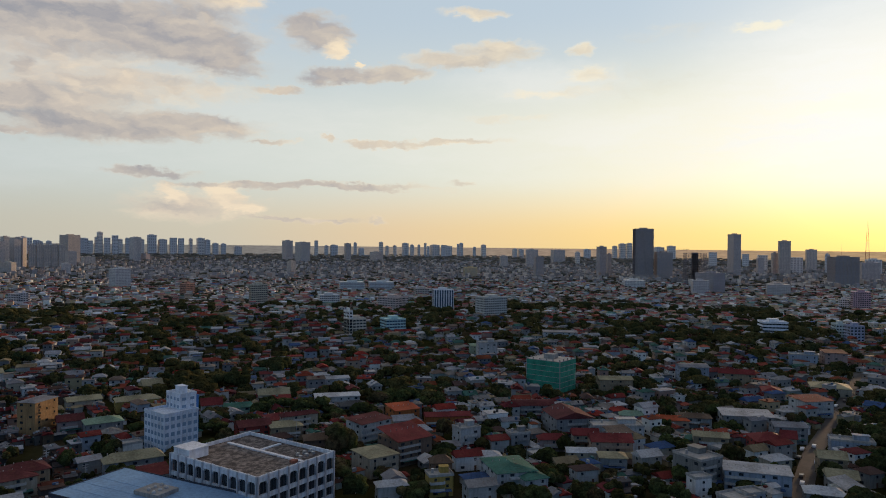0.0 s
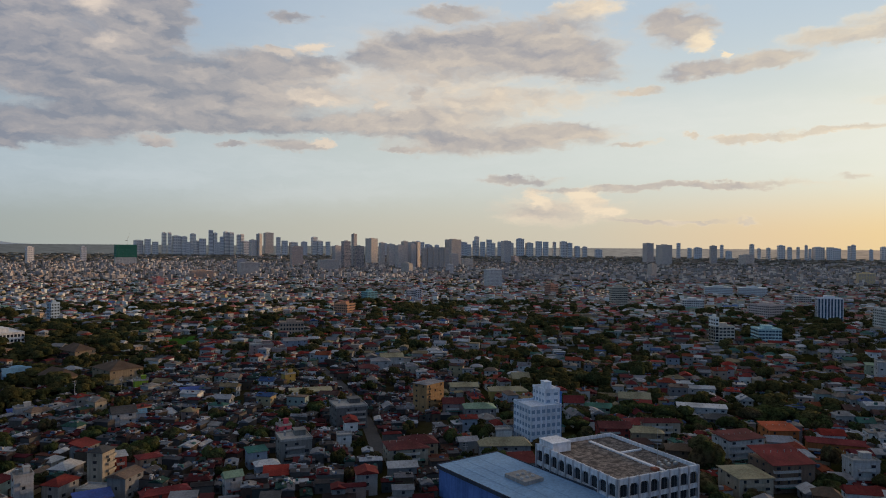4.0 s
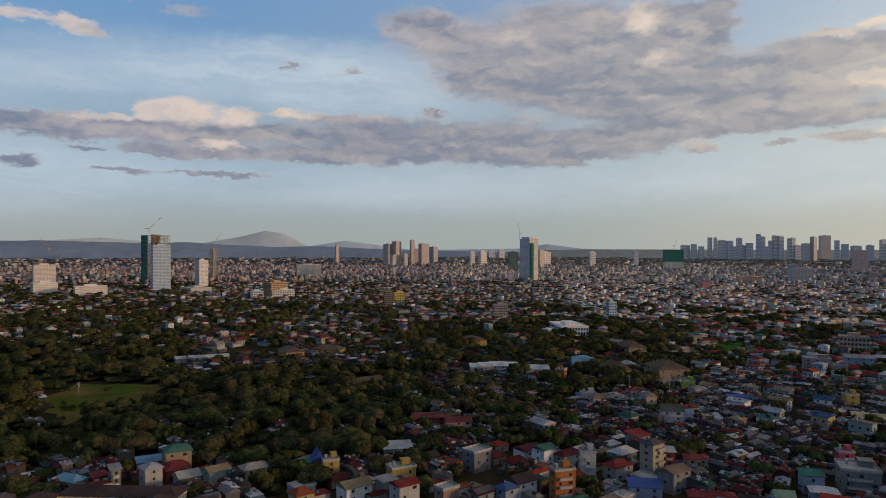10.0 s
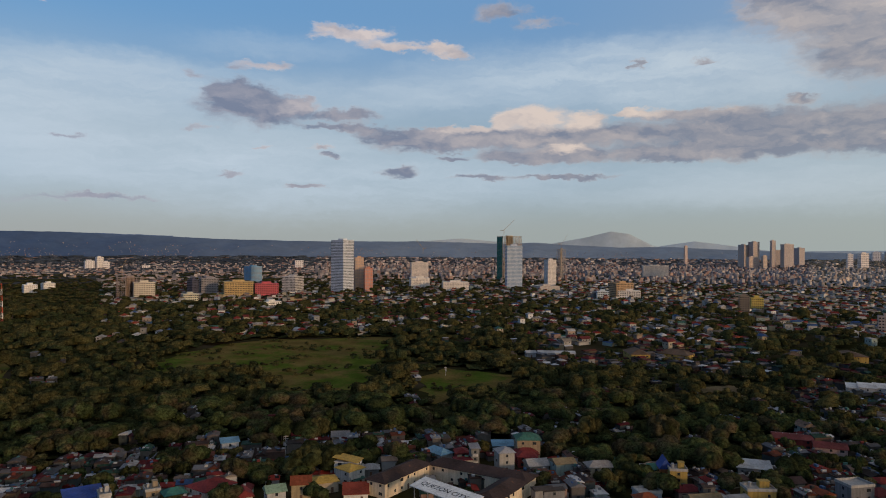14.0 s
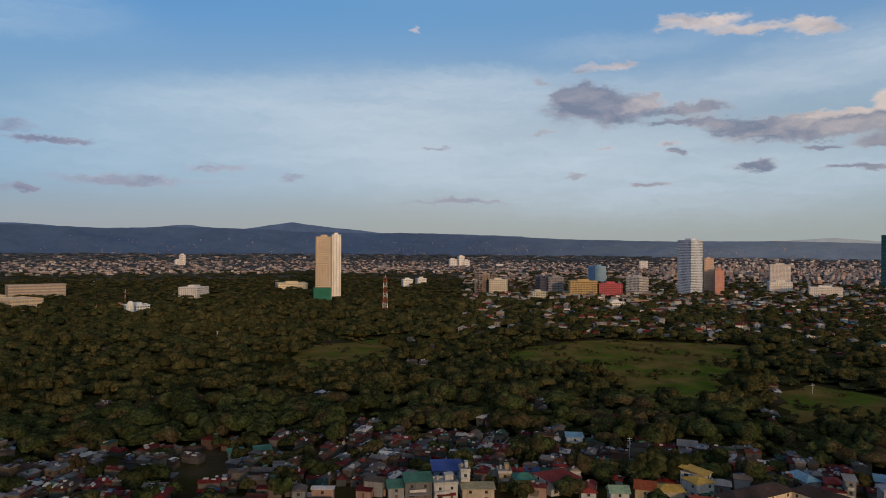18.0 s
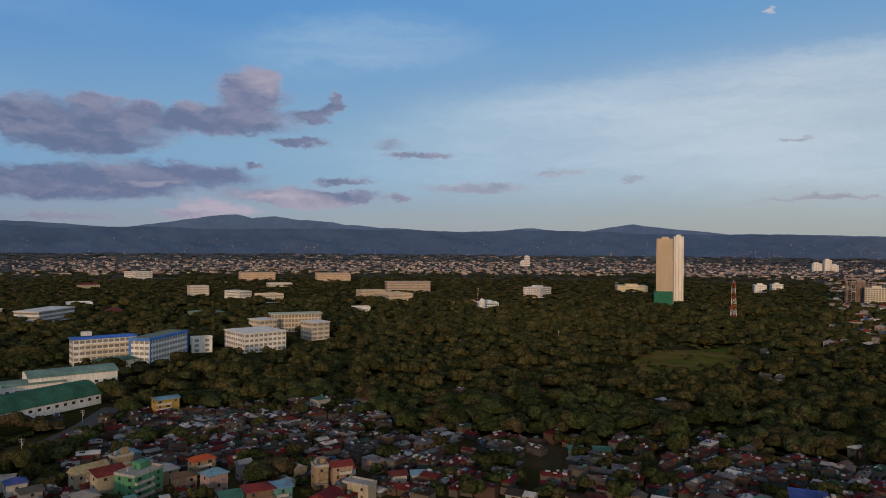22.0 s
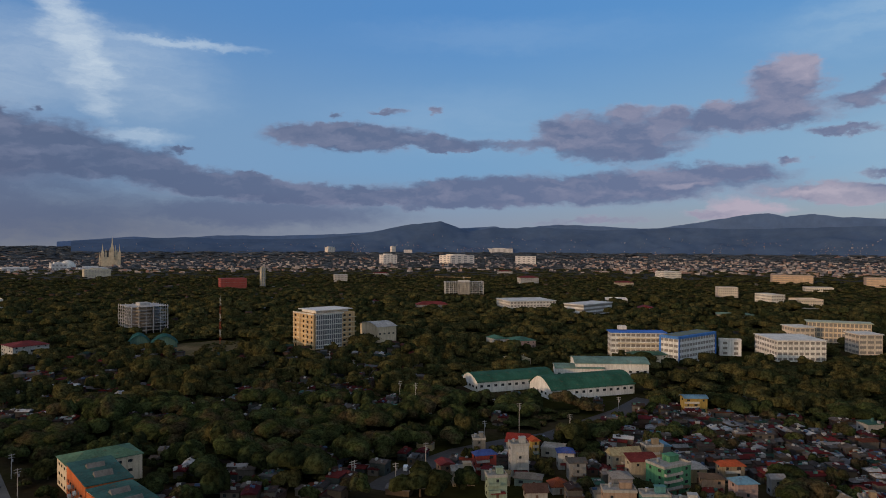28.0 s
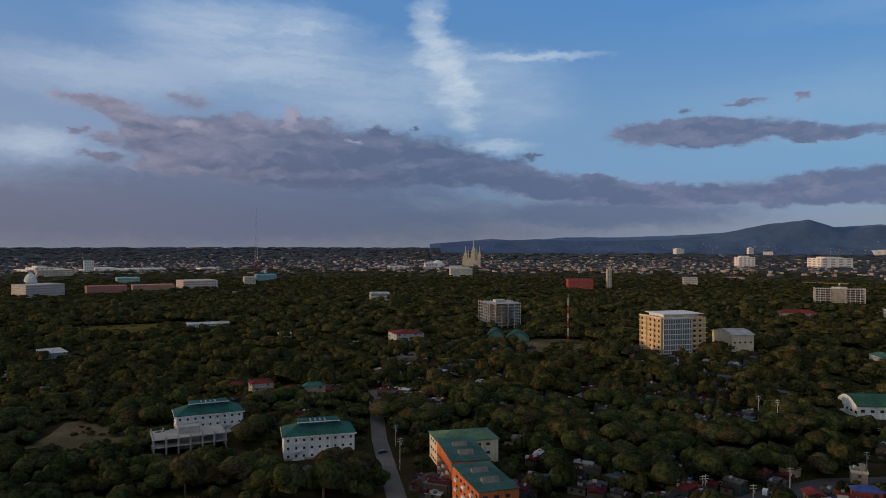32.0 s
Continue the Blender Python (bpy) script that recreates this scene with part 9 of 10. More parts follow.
def car(x, y, rot, colour, words, van=False):
    if (colour, van) in CAR_PAINTS:
        copy_thing(CAR_PAINTS[(colour, van)], pose(x, y, 0, 0, 0, rot))
        take(x, y, 3)
        return
    t = thing("van" if van else "car", f"{words} parked on the street", "van" if van else "car", pose(x, y, 0, 0, 0, rot), "parked vehicles")
    m_ = shader(f"car_paint_{words.replace(' ', '_')}", lambda n, b: (n.put(b.inputs["Base Color"], colour), n.put(b.inputs["Roughness"], 0.3)))
    top = 1.95 if van else 1.45
    prof = [(-2.2, 0.35), (2.2, 0.35), (2.25, 0.8), (1.5 if not van else 2.1, 0.95), (0.8 if not van else 1.6, top), (-1.6 if not van else -2.15, top), (-2.2, 0.95)]
    bm = bmesh.new()
    loft(bm, [[(a, -0.85, b) for a, b in prof], [(a, 0.85, b) for a, b in prof]])
    part("body", bm, m_, t)
    part("side_windows", boxes((-1.6, -0.88, 1.0, 0.9, -0.86, top - 0.18), (-1.6, 0.86, 1.0, 0.9, 0.88, top - 0.18)), M_GLASS, t)
    bm = bmesh.new()
    a, b = prof[3], prof[4]
    loft(bm, [[(a[0] + 0.03, -0.7, a[1]), (a[0] + 0.03, 0.7, a[1]), (a[0] - 0.05, 0.7, a[1]), (a[0] - 0.05, -0.7, a[1])],
              [(b[0] + 0.03, -0.65, b[1] - 0.08), (b[0] + 0.03, 0.65, b[1] - 0.08), (b[0] - 0.05, 0.65, b[1] - 0.08), (b[0] - 0.05, -0.65, b[1] - 0.08)]])
    part("windscreen", bm, M_GLASS, t)
    wm = bmesh.new()
    loft(wm, [[(0.33 * math.cos(q), yy, 0.33 * math.sin(q)) for q in (2 * math.pi * k / 10 for k in range(10))] for yy in (-0.1, 0.1)])
    wheel = mesh_of("wheel", wm, M_TYRE)
    for wx in (-1.35, 1.35):
        for wy in (-0.8, 0.8):
            w_ = piece("wheel", wheel, t, wx, wy, 0.33)
            part("rim", boxes((-0.15, -0.12, -0.15, 0.15, 0.12, 0.15)), M_STEEL, w_, "steel rim")
    take(x, y, 3)
    CAR_PAINTS[(colour, van)] = t


def strip(name, label, pts, width, material, z=0.06, kind="structure"):
    """A road or path along points, with a mitred edge."""
    bm = bmesh.new()
    rows = []
    for k, p in enumerate(pts):
        a, b = Vector(pts[max(0, k - 1)]), Vector(pts[min(len(pts) - 1, k + 1)])
        n_ = Vector((-(b - a).y, (b - a).x)).normalized() * width / 2
        rows.append([bm.verts.new((p[0] + q * n_.x, p[1] + q * n_.y, zz)) for q, zz in ((-1, z), (1, z), (1, -0.3), (-1, -0.3))])
    for a, b in zip(rows, rows[1:]):
        for i in range(4):
            bm.faces.new((a[i], a[(i + 1) % 4], b[(i + 1) % 4], b[i]))
    bmesh.ops.recalc_face_normals(bm, faces=bm.faces)
    ob = tagged(new(name, mesh_of(name, bm, material)), label, name.split("_")[0], kind=kind)
    for a, b in zip(pts, pts[1:]):
        ln = math.hypot(b[0] - a[0], b[1] - a[1])
        for k in range(int(ln / 4) + 1):
            q = k * 4 / ln
            take(a[0] + (b[0] - a[0]) * q, a[1] + (b[1] - a[1]) * q, width / 2 + 0.5)
    return ob


BUSHES = []


def patch(name, label, pts, material, z, step=7.0):
    """An open patch of land with a ragged rim, kept free of houses and most trees."""
    bm = bmesh.new()
    rim = []
    for k, p in enumerate(pts):
        q = pts[(k + 1) % len(pts)]
        n_ = 8
        for i in range(n_):
            u = i / n_
            x, y = p[0] + (q[0] - p[0]) * u, p[1] + (q[1] - p[1]) * u
            rim.append((x + 17 * noise.noise(Vector((x / 24, y / 24, 2))), y + 17 * noise.noise(Vector((x / 24, y / 24, 9))), z))
    loft(bm, [[(x, y, -0.2) for x, y, _ in rim], rim])
    bmesh.ops.recalc_face_normals(bm, faces=bm.faces)
    tagged(new(name, mesh_of(name, bm, material)), label, name.split("_")[-1], kind="structure")
    xs, ys = [p[0] for p in pts], [p[1] for p in pts]
    x = min(xs)
    while x < max(xs):
        y = min(ys)
        while y < max(ys):
            inside = False
            for k, p in enumerate(pts):
                q = pts[(k + 1) % len(pts)]
                if (p[1] > y) != (q[1] > y) and x < (q[0] - p[0]) * (y - p[1]) / (q[1] - p[1]) + p[0]:
                    inside = not inside
            if inside:
                take(x, y, 3)
                if noise.noise(Vector((x / 30, y / 30, 4))) > 0.10 and random.random() < 0.42:
                    BUSHES.append((x + random.uniform(-2, 2), y + random.uniform(-2, 2), random.uniform(0.18, 0.6)))
            y += 5
        x += 5


def _meadow(n, b, a, c):
    at = n.add("ShaderNodeTexCoord").outputs["Object"]
    k = n.step(n.noise(at, 0.022, 6, 0.72), 0.40, 0.57)
    weathered(n, b, n.mix(k, a, c), 0.95, 0.5, 0.05, 0.4, 0.05, 0.0)


M_MEADOW = shader("meadow", lambda n, b: _meadow(n, b, (0.060, 0.088, 0.014, 1), (0.120, 0.088, 0.030, 1)))
M_LAWN = shader("sports_lawn", lambda n, b: _meadow(n, b, (0.045, 0.105, 0.018, 1), (0.055, 0.115, 0.022, 1)))
M_BAREEARTH = shader("bare_earth", lambda n, b: _meadow(n, b, (0.16, 0.12, 0.07, 1), (0.10, 0.085, 0.045, 1)))


def courtyard_wing(x, y, rot, ln, wd, label):
    m = at_rect(x, y, rot)
    reserve(m, ln, wd, math.degrees(math.atan2(-x, y)), 4)
    house("school_wing", label, m, ln, wd, 6.2, M_CREAM, sheet(0.045, 0.032, 0.03), "hip", 2.2, category="school", over=1.0, step=4)


def canopy(x, y, rot, ln):
    """White canopy roof with lettering laid along it."""
    m = at_rect(x, y, rot)
    reserve(m, ln, 8, math.degrees(math.atan2(-x, y)), 4)
    t = thing("canopy", "white canopy roof with dark painted lettering", "canopy", m)
    bm = bmesh.new()
    loft(bm, [[(-2, -4, 8.2), (ln + 6, -4, 8.2), (ln + 6, 4, 9.6), (-2, 4, 9.6)], [(-2, -4, 8.5), (ln + 6, -4, 8.5), (ln + 6, 4, 9.9), (-2, 4, 9.9)]])
    part("roof", bm, M_WHITE, t)
    for px in (0, ln * 0.5, ln + 4):
        part("post", boxes((px - 0.15, -3.5, -0.5, px + 0.15, -3.2, 8.3)), M_STEEL, t)
        part("post", boxes((px - 0.15, 3.2, -0.5, px + 0.15, 3.5, 9.4)), M_STEEL, t)
    txt = bpy.data.curves.new("lettering", "FONT")
    txt.body, txt.size, txt.extrude = "QUEZON CITY", ln / 6.3, 0.02
    txt.materials.append(paint(0.05, 0.05, 0.06))
    ob = new("lettering", txt)
    ob.parent = t
    ob.matrix_basis = pose(0.5, -1.2, 9.03, math.degrees(math.atan2(1.4, 8)), 0, 0)
    bm = bmesh.new()
    tube(bm, ln + 3.2, -1.0, 9.06, 9.14, 1.3, 1.3, 16)
    part("emblem", bm, paint(0.10, 0.14, 0.30), t, "round blue emblem")


ribbed_office(-60.6, 229.6, 55.9, 36.4, 46.5, 17)
blue_hall(-74.5, 204.8, 64.5, 29.5, 61.3, 11)
vault_hall("sports_hall", "white sports hall with a curved dark green roof", 193.62, 441, 55.9, 24.0, 25, 7.0, 4.2, M_WHITE, M_GREENROOF)
vault_hall("sports_hall", "long white hall with an arched dark green roof", 187.60, 426, 60.0, 28.0, 30, 6.2, 6.5, M_WHITE, M_GREENROOF)
vault_hall("lecture_hall", "white hall with a pale green low roof", 185.71, 489, 50.0, 26.0, 8, 12.7, 2.5, M_WHITE, M_PALEGREEN)
vault_hall("lecture_hall", "lower white hall with a pale green roof", 187.31, 486, 32.9, 16.0, 6, 9.4, 2.0, M_WHITE, M_PALEGREEN)
residence(207.07, 625, 44.1, 34.0, 32, 31.5)
vault_hall("gymnasium", "cream gymnasium with a pale grey barrel roof", 201.90, 665, 20.7, 34.0, 30, 15.0, 3.5, M_CREAM, sheet(0.42, 0.41, 0.40))
dormitory("white four-storey dormitory with a teal roof behind a ruin", 245.49, 364, 31.7, 17, 4, 10.0, 3)
dormitory("white dormitory with a teal roof beside the road", 237.36, 311, 30.8, 18, 3, 10.4, 3)
skeleton("concrete_ruin", "low unfinished concrete frame without walls", 247.10, 336, 31.2, 16, 4, 7.1, M_CONC, storey=3.4, bay=5)
green_roof_block(150.0, -169.7, -118.1, 13.8, 27.3, 14, M_ORANGE, "orange and white dormitory with a flat green roof")
green_roof_block(180.5, -188.7, -124.0, 14.7, 28.7, 13, M_ORANGE, "orange and white dormitory wing with pitched skylights")
green_roof_block(207.5, -208.6, -122.0, 26.6, 17.5, 11, M_ORANGE, "cream dormitory wing with a green hipped roof", True)
skeleton("unfinished_building", "bare grey concrete frame of a six-storey building", 220.68, 782, 37.0, 40.9, 18, 27.9, paint(0.46, 0.44, 0.43), storey=3.6, bay=7)
skeleton("unfinished_building", "white concrete frame of a building under construction", 196.32, 1291, 71.4, 20, 8, 23.1, paint(0.60, 0.58, 0.55), storey=4, bay=7)
skeleton("unfinished_building", "six-storey building shrouded in green construction netting", -9.63, 461, 21.7, 24.7, 62, 20.7, M_CONC, storey=3.2, bay=5, net=M_NET)
skeleton("unfinished_building", "dark unfinished tower frame with a crane", -19.32, 2140, 55.2, 44.2, 12, 83.6, paint(0.26, 0.22, 0.22), storey=5, bay=7)
vault_hall("market_hall", "open hall under an arched teal roof", 219.45, 688, 22, 17.1, 92, 4.0, 6.5, M_HALLEND, M_TEALROOF, False)
vault_hall("market_hall", "open hall under an arched teal roof", 217.45, 673, 22, 21.5, 92, 4.0, 6.5, M_HALLEND, M_TEALROOF, False)
tower("clinic_block", "light blue and white six-storey clinic with square windows", 21.73, 337, 17.1, 17.1, 30, 17.3, paint(0.60, 0.66, 0.74), bay=3.0, fill=0.62, tall=0.5, storey=3.1, crown=False, glass=M_PALEPANE, clear=8)
tower("clinic_tower", "taller stair wing of the light blue clinic", 20.62, 348, 8.5, 12.0, 30, 23.8, paint(0.64, 0.69, 0.76), bay=3.4, fill=0.5, tall=0.4, storey=3.1, clear=4, glass=M_PALEPANE)
tower("blue_fin", "bright blue end wall of the clinic", 19.42, 353, 1.2, 13.7, 30, 21.8, M_BLUETRIM, bay=50, fill=0.01, tall=0.01, crown=False, clear=0)
mast("tall slender radio mast in red and white", 239.53, 2600, 233, 5.5, 0.6)
mast("red and white lattice telecom tower", 132.27, 985, 50, 3.6, 2.0, 7)
mast("thin red and white lattice mast over a field", 214.30, 680, 43, 0.5, 0.4)
mast("broadcast mast on the skyline", -31.39, 3000, 198, 9, 1.5)
mast("short red and white mast", 152.08, 1166, 24, 0.6, 0.5)
mast("thin mast on the skyline", -29.80, 2600, 110, 1.5, 0.5)
M_CRANE = paint(0.42, 0.30, 0.16)
crane(65.57, 2300, 125.7, 22.4, 34, 78, M_CRANE, 170)
crane(94.78, 1560, 125.2, 11.0, 34, 45, M_CRANE, 0)
crane(90.12, 1900, 95.0, 13.5, 30, 55, M_CRANE, 0)
crane(-19.30, 2200, 83.3, 13.5, 26, 2, M_CRANE, 180)
crane(194.83, 1500, -10.1, 34.1, 62, 1, M_CRANE, 180)
crane(53.44, 2700, 90.1, 19.6, 26, 75, M_CRANE, 0)
crane(101.41, 1650, 82.7, 12.4, 26, 50, M_CRANE, 180)
crane(82.68, 1250, 6.2, 24.6, 24, 70, M_CRANE, 0)
crane(124.52, 1480, 35.2, 21.6, 16, 60, M_CRANE, 0)
temple(222.26, 3000)
dome("white parabolic dome above low buildings", 255.17, 1900, 14, 3, M_WHITE, 1.6)
dome("small white observatory dome", 151.72, 1010, 4.0, 15, M_WHITE)
dome("white pointed pavilion roof", 224.92, 2800, 28, 2, M_WHITE, 1.0)
dome("pale blue shelter dome", 60.45, 590, 9, 0.5, paint(0.18, 0.34, 0.46), 0.7)
tower("carillon_tower", "slim white open bell tower", 211.19, 1513, 9, 9, 20, 42, M_CREAM, bay=4, fill=0.5, tall=0.85, storey=9)
strip("road", "worn pale concrete road between trees", ((178, -160), (194, -173), (222, -193), (257, -218), (291, -245), (336, -281), (349, -291)), 7.5, M_ROADCONC)
strip("road_street", "narrow asphalt street lined with parked cars", ((131, 256), (138, 267), (155, 295), (176, 329), (198, 359), (268, 458), (327, 544)), 8, M_ASPHALT)
strip("road_avenue", "asphalt avenue beside the woods", ((100, -249), (99, -259), (91, -286), (83, -305), (65, -326), (46, -345), (15, -406), (2, -445)), 12, M_ASPHALT)
strip("road_lane", "asphalt lane between houses", ((-176, 261), (-215, 306), (-271, 364), (-308, 397), (-347, 429)), 7, M_ASPHALT)
strip("road_corner", "asphalt street corner by the yellow block", ((-174, 281), (-172, 298), (-174, 316), (-171, 340), (-154, 356)), 9, M_ASPHALT)
patch("open_field", "green and brown vegetable plots among trees", ((-510, -335), (-628, -324), (-669, -299), (-720, -175), (-565, -155), (-449, -130), (-416, -170), (-488, -218), (-471, -282)), M_MEADOW, 0.12)
patch("open_field", "grassy clearing below the huts", ((-491, -101), (-541, -92), (-518, -34), (-463, -34), (-417, -86)), M_MEADOW, 0.12)
patch("open_field", "brown overgrown clearing in the woods", ((-379, -452), (-446, -494), (-528, -484), (-420, -373), (-354, -380)), M_MEADOW, 0.12)
patch("sports_field", "bright green sports pitch", ((-531, 436), (-590, 491), (-578, 514), (-516, 464)), M_LAWN, 0.14)
patch("bare_field", "dry brown field beside a mast", ((415, -515), (417, -567), (368, -588), (337, -543), (350, -476)), M_BAREEARTH, 0.12)
patch("bare_field", "patch of bare earth and grass", ((363, -93), (398, -114), (383, -137), (339, -123), (336, -99)), M_BAREEARTH, 0.12)
patch("bare_field", "dirt clearing beside the woods", ((-506, 82), (-509, 122), (-481, 117), (-459, 99), (-488, 83)), M_BAREEARTH, 0.12)
patch("open_field", "long grass field among trees", ((852, -263), (813, -384), (735, -359), (714, -318), (789, -243)), M_MEADOW, 0.12)
car(-172.4, 296.7, 20, (0.7, 0.7, 0.7, 1), "white van", True)
car(172.3, 331.3, 55, (0.7, 0.7, 0.7, 1), "white car", False)
car(180.6, 336.2, 55, (0.5, 0.5, 0.52, 1), "silver car", False)
car(163.7, 317.7, 55, (0.03, 0.03, 0.035, 1), "black car", False)
car(168.5, 311.2, 55, (0.7, 0.7, 0.7, 1), "white car", False)
car(151.3, 291.5, 58, (0.03, 0.03, 0.035, 1), "black car", False)
car(147.0, 282.4, 58, (0.5, 0.5, 0.52, 1), "silver car", False)
car(241.3, 424.8, 52, (0.7, 0.7, 0.7, 1), "white car", False)
car(254.0, 437.8, 52, (0.03, 0.03, 0.035, 1), "black car", False)
car(254.6, 431.5, 52, (0.5, 0.5, 0.52, 1), "silver car", False)
car(97.4, -273.9, 284, (0.7, 0.7, 0.7, 1), "white van", True)
car(93.6, -271.3, 284, (0.7, 0.7, 0.7, 1), "white van", True)
car(43.1, -343.5, 299, (0.7, 0.7, 0.7, 1), "white car", False)
car(49.5, -339.4, 299, (0.03, 0.03, 0.035, 1), "black car", False)
car(-32.8, -348.2, 199, (0.7, 0.7, 0.7, 1), "white car", False)
car(-39.2, -342.1, 189, (0.5, 0.5, 0.52, 1), "silver car", False)
car(-48.7, -340.2, 194, (0.7, 0.7, 0.7, 1), "white car", False)
car(-58.8, -389.2, 194, (0.7, 0.7, 0.7, 1), "white van", True)
car(-41.9, -410.9, 199, (0.7, 0.7, 0.7, 1), "white car", False)
car(-15.6, -379.8, 199, (0.7, 0.7, 0.7, 1), "white van", True)
car(-169.7, -278.1, 189, (0.7, 0.7, 0.7, 1), "white car", False)
car(-166.8, -277.5, 134, (0.7, 0.7, 0.7, 1), "white car", False)
car(-204.3, -243.6, 139, (0.7, 0.7, 0.7, 1), "white car", False)
car(-252.2, -201.0, 139, (0.7, 0.7, 0.7, 1), "white car", False)
car(-314.5, -110.6, 154, (0.7, 0.7, 0.7, 1), "white van", True)
car(-374.2, -73.2, 144, (0.7, 0.7, 0.7, 1), "white car", False)
car(240.3, -205.7, 249, (0.03, 0.03, 0.035, 1), "black car", False)
car(305.5, -260.0, 249, (0.03, 0.03, 0.035, 1), "black car", False)
car(-283.8, 370.9, 201, (0.03, 0.03, 0.035, 1), "black car", False)
car(-171.8, 300.3, 201, (0.7, 0.7, 0.7, 1), "white van", True)
pole(-165.0, 290.9, 8.8, 2)
pole(-141.9, 277.6, 7.0, 2)
pole(228.3, -471.9, 14.5, 2)
pole(199.1, -450.5, 12.8, 2)
pole(126.5, -372.3, 16.0, 2)
pole(83.6, -385.1, 7.2, 2)
pole(62.0, -343.3, 15.6, 2)
pole(38.9, -361.6, 7.4, 2)
pole(90.2, -279.1, 10.9, 2)
pole(78.3, -337.3, 7.0, 2)
pole(114.5, -257.5, 7.3, 2)
pole(97.2, -261.6, 7.0, 2)
pole(111.9, -254.2, 8.9, 2)
pole(244.3, -217.0, 10.1, 2)
pole(217.3, -195.5, 13.6, 2)
pole(138.8, -380.0, 15.0, 2)
pole(-208.7, 307.2, 12.1, 2)
pole(-394.0, 257.1, 13.3, 2)
pole(-381.9, 279.5, 13.3, 2)
pole(-166.2, 292.5, 7.0, 2)
pole(-295.0, -121.7, 10.7, 2)
pole(-397.1, -577.7, 11.7, 2)
pole(16.7, -413.1, 7.0, 2)
pole(30.5, -487.1, 8.7, 2)
pole(12.1, -495.7, 14.5, 2)
pole(188.5, 422.4, 7.0, 2)
pole(-54.4, 442.8, 10.1, 2)
pole(-507.8, -84.9, 7.0, 2)
courtyard_wing(-280.8, -53.5, 69.0, 43.0, 10.0, "long wing with a dark brown roof round a courtyard")
courtyard_wing(-254.8, -65.5, 155.1, 28.7, 9.0, "side wing with a dark brown roof")
courtyard_wing(-242.8, -22.7, 157.6, 24.4, 9.0, "end wing with a dark brown roof")
canopy(-249.8, -50.6, 55.1, 21.1)


# ---------------------------------------------------------------- scattered houses and trees
def quarter_of(az, d):
    """What covers the ground at that azimuth and distance: chances of a house, a shack, a tree."""
    if d > 9000 and az < 72:
        return 0.0, 0, 0.0
    if d > 2300:
        if 196 < az < 262:
            return 0.15, 0, 0.75
        return (0.42, 0, 0.5) if az < 110 else (0.28, 0, 0.66) if az < 185 else (0.15, 0, 0.8)
    if az < 28:
        return 0.52, 0.02, 0.44
    if az < 52:
        return (0.14, 0.74, 0.12) if d < 560 else (0.55, 0.05, 0.40)
    if az < 75:
        if d < 330:
            return 0.5, 0.3, 0.2
        if d < 460:
            return (0.25, 0.5, 0.25) if az < 61 else (0.06, 0.26, 0.68)
        if d < 640:
            return 0.03, 0.2, 0.77
        if d < 900:
            return 0.10, 0.06, 0.84 if az < 66 else 0.5
        return (0.52, 0.04, 0.44)
    if az < 92:
        if d < 325:
            return 0.42, 0.36, 0.22
        if d < 560:
            return 0.0, 0.07, 0.93
        if d < 690:
            return 0.05, 0.55, 0.40
        if d < 1250:
            return 0.38, 0.03, 0.58
        return 0.4, 0.0, 0.6
    if az < 126:
        if d < 300:
            return 0.5, 0.3, 0.2
        if d < 345:
            return 0.02, 0.5, 0.48
        if d < 760:
            return 0.0, 0.03, 0.97
        if d < 1300:
            return 0.28, 0.0, 0.72
        return 0.30, 0.0, 0.7
    if az < 160:
        if d < 345:
            return 0.02, 0.55, 0.43
        return 0.0, 0.015, 0.985
    if az < 184:
        if d < 305:
            return 0.45, 0.40, 0.15
        if d < 415:
            return 0.02, 0.74, 0.24
        return 0.0, 0.01, 0.99
    if az < 198:
        if d < 325:
            return 0.40, 0.30, 0.3
        return 0.0, 0.02, 0.98
    if az < 230:
        if d < 310:
            return 0.0, 0.3, 0.7
        if 380 < d < 640:
            return 0.0, 0.30, 0.70
        return 0.0, 0.03, 0.97
    return 0.0, 0.02, 0.98


AZ0, AZ1 = -36.0, 261.0
town, shacks, far_town, east_town, west_town = Quarter(), Quarter(), Quarter(), Quarter(), Quarter()
mid_leaf, coarse_leaf, fine_leaf, rim_leaf, east_leaf, west_leaf = Heap(), Heap(), Heap(), Heap(), Heap(), Heap()
near_houses, near_trees, near_shacks = 0, 0, 0
WALL_PAINT = [paint(*c) for c in WALLS]
ROOF_SHEET = [sheet(*c) for c in ROOFS]
SHANTY_SHEET = [sheet(*c) for c in SHANTY]
KINDS = [("gable", "a pitched metal roof"), ("hip", "a hipped metal roof"), ("shed", "a lean-to metal roof"), ("flat", "a flat concrete roof")]
HOUSE_WORDS = {0: "off-white", 1: "grey", 2: "cream", 3: "grey", 4: "peach", 5: "dark grey", 6: "white", 7: "pale green", 8: "pale blue", 9: "ochre", 10: "brown", 11: "bare concrete", 12: "off-white", 13: "bright white", 14: "white"}


def block_turn(az, d):
    """Streets run in blocks: neighbours share their heading."""
    x, y = -d * math.sin(radians(az)), d * math.cos(radians(az))
    k = noise.noise(Vector((x / 260, y / 260, 3.1)))
    return 20 + 70 * round(k * 2) + rs.uniform(-4, 4)


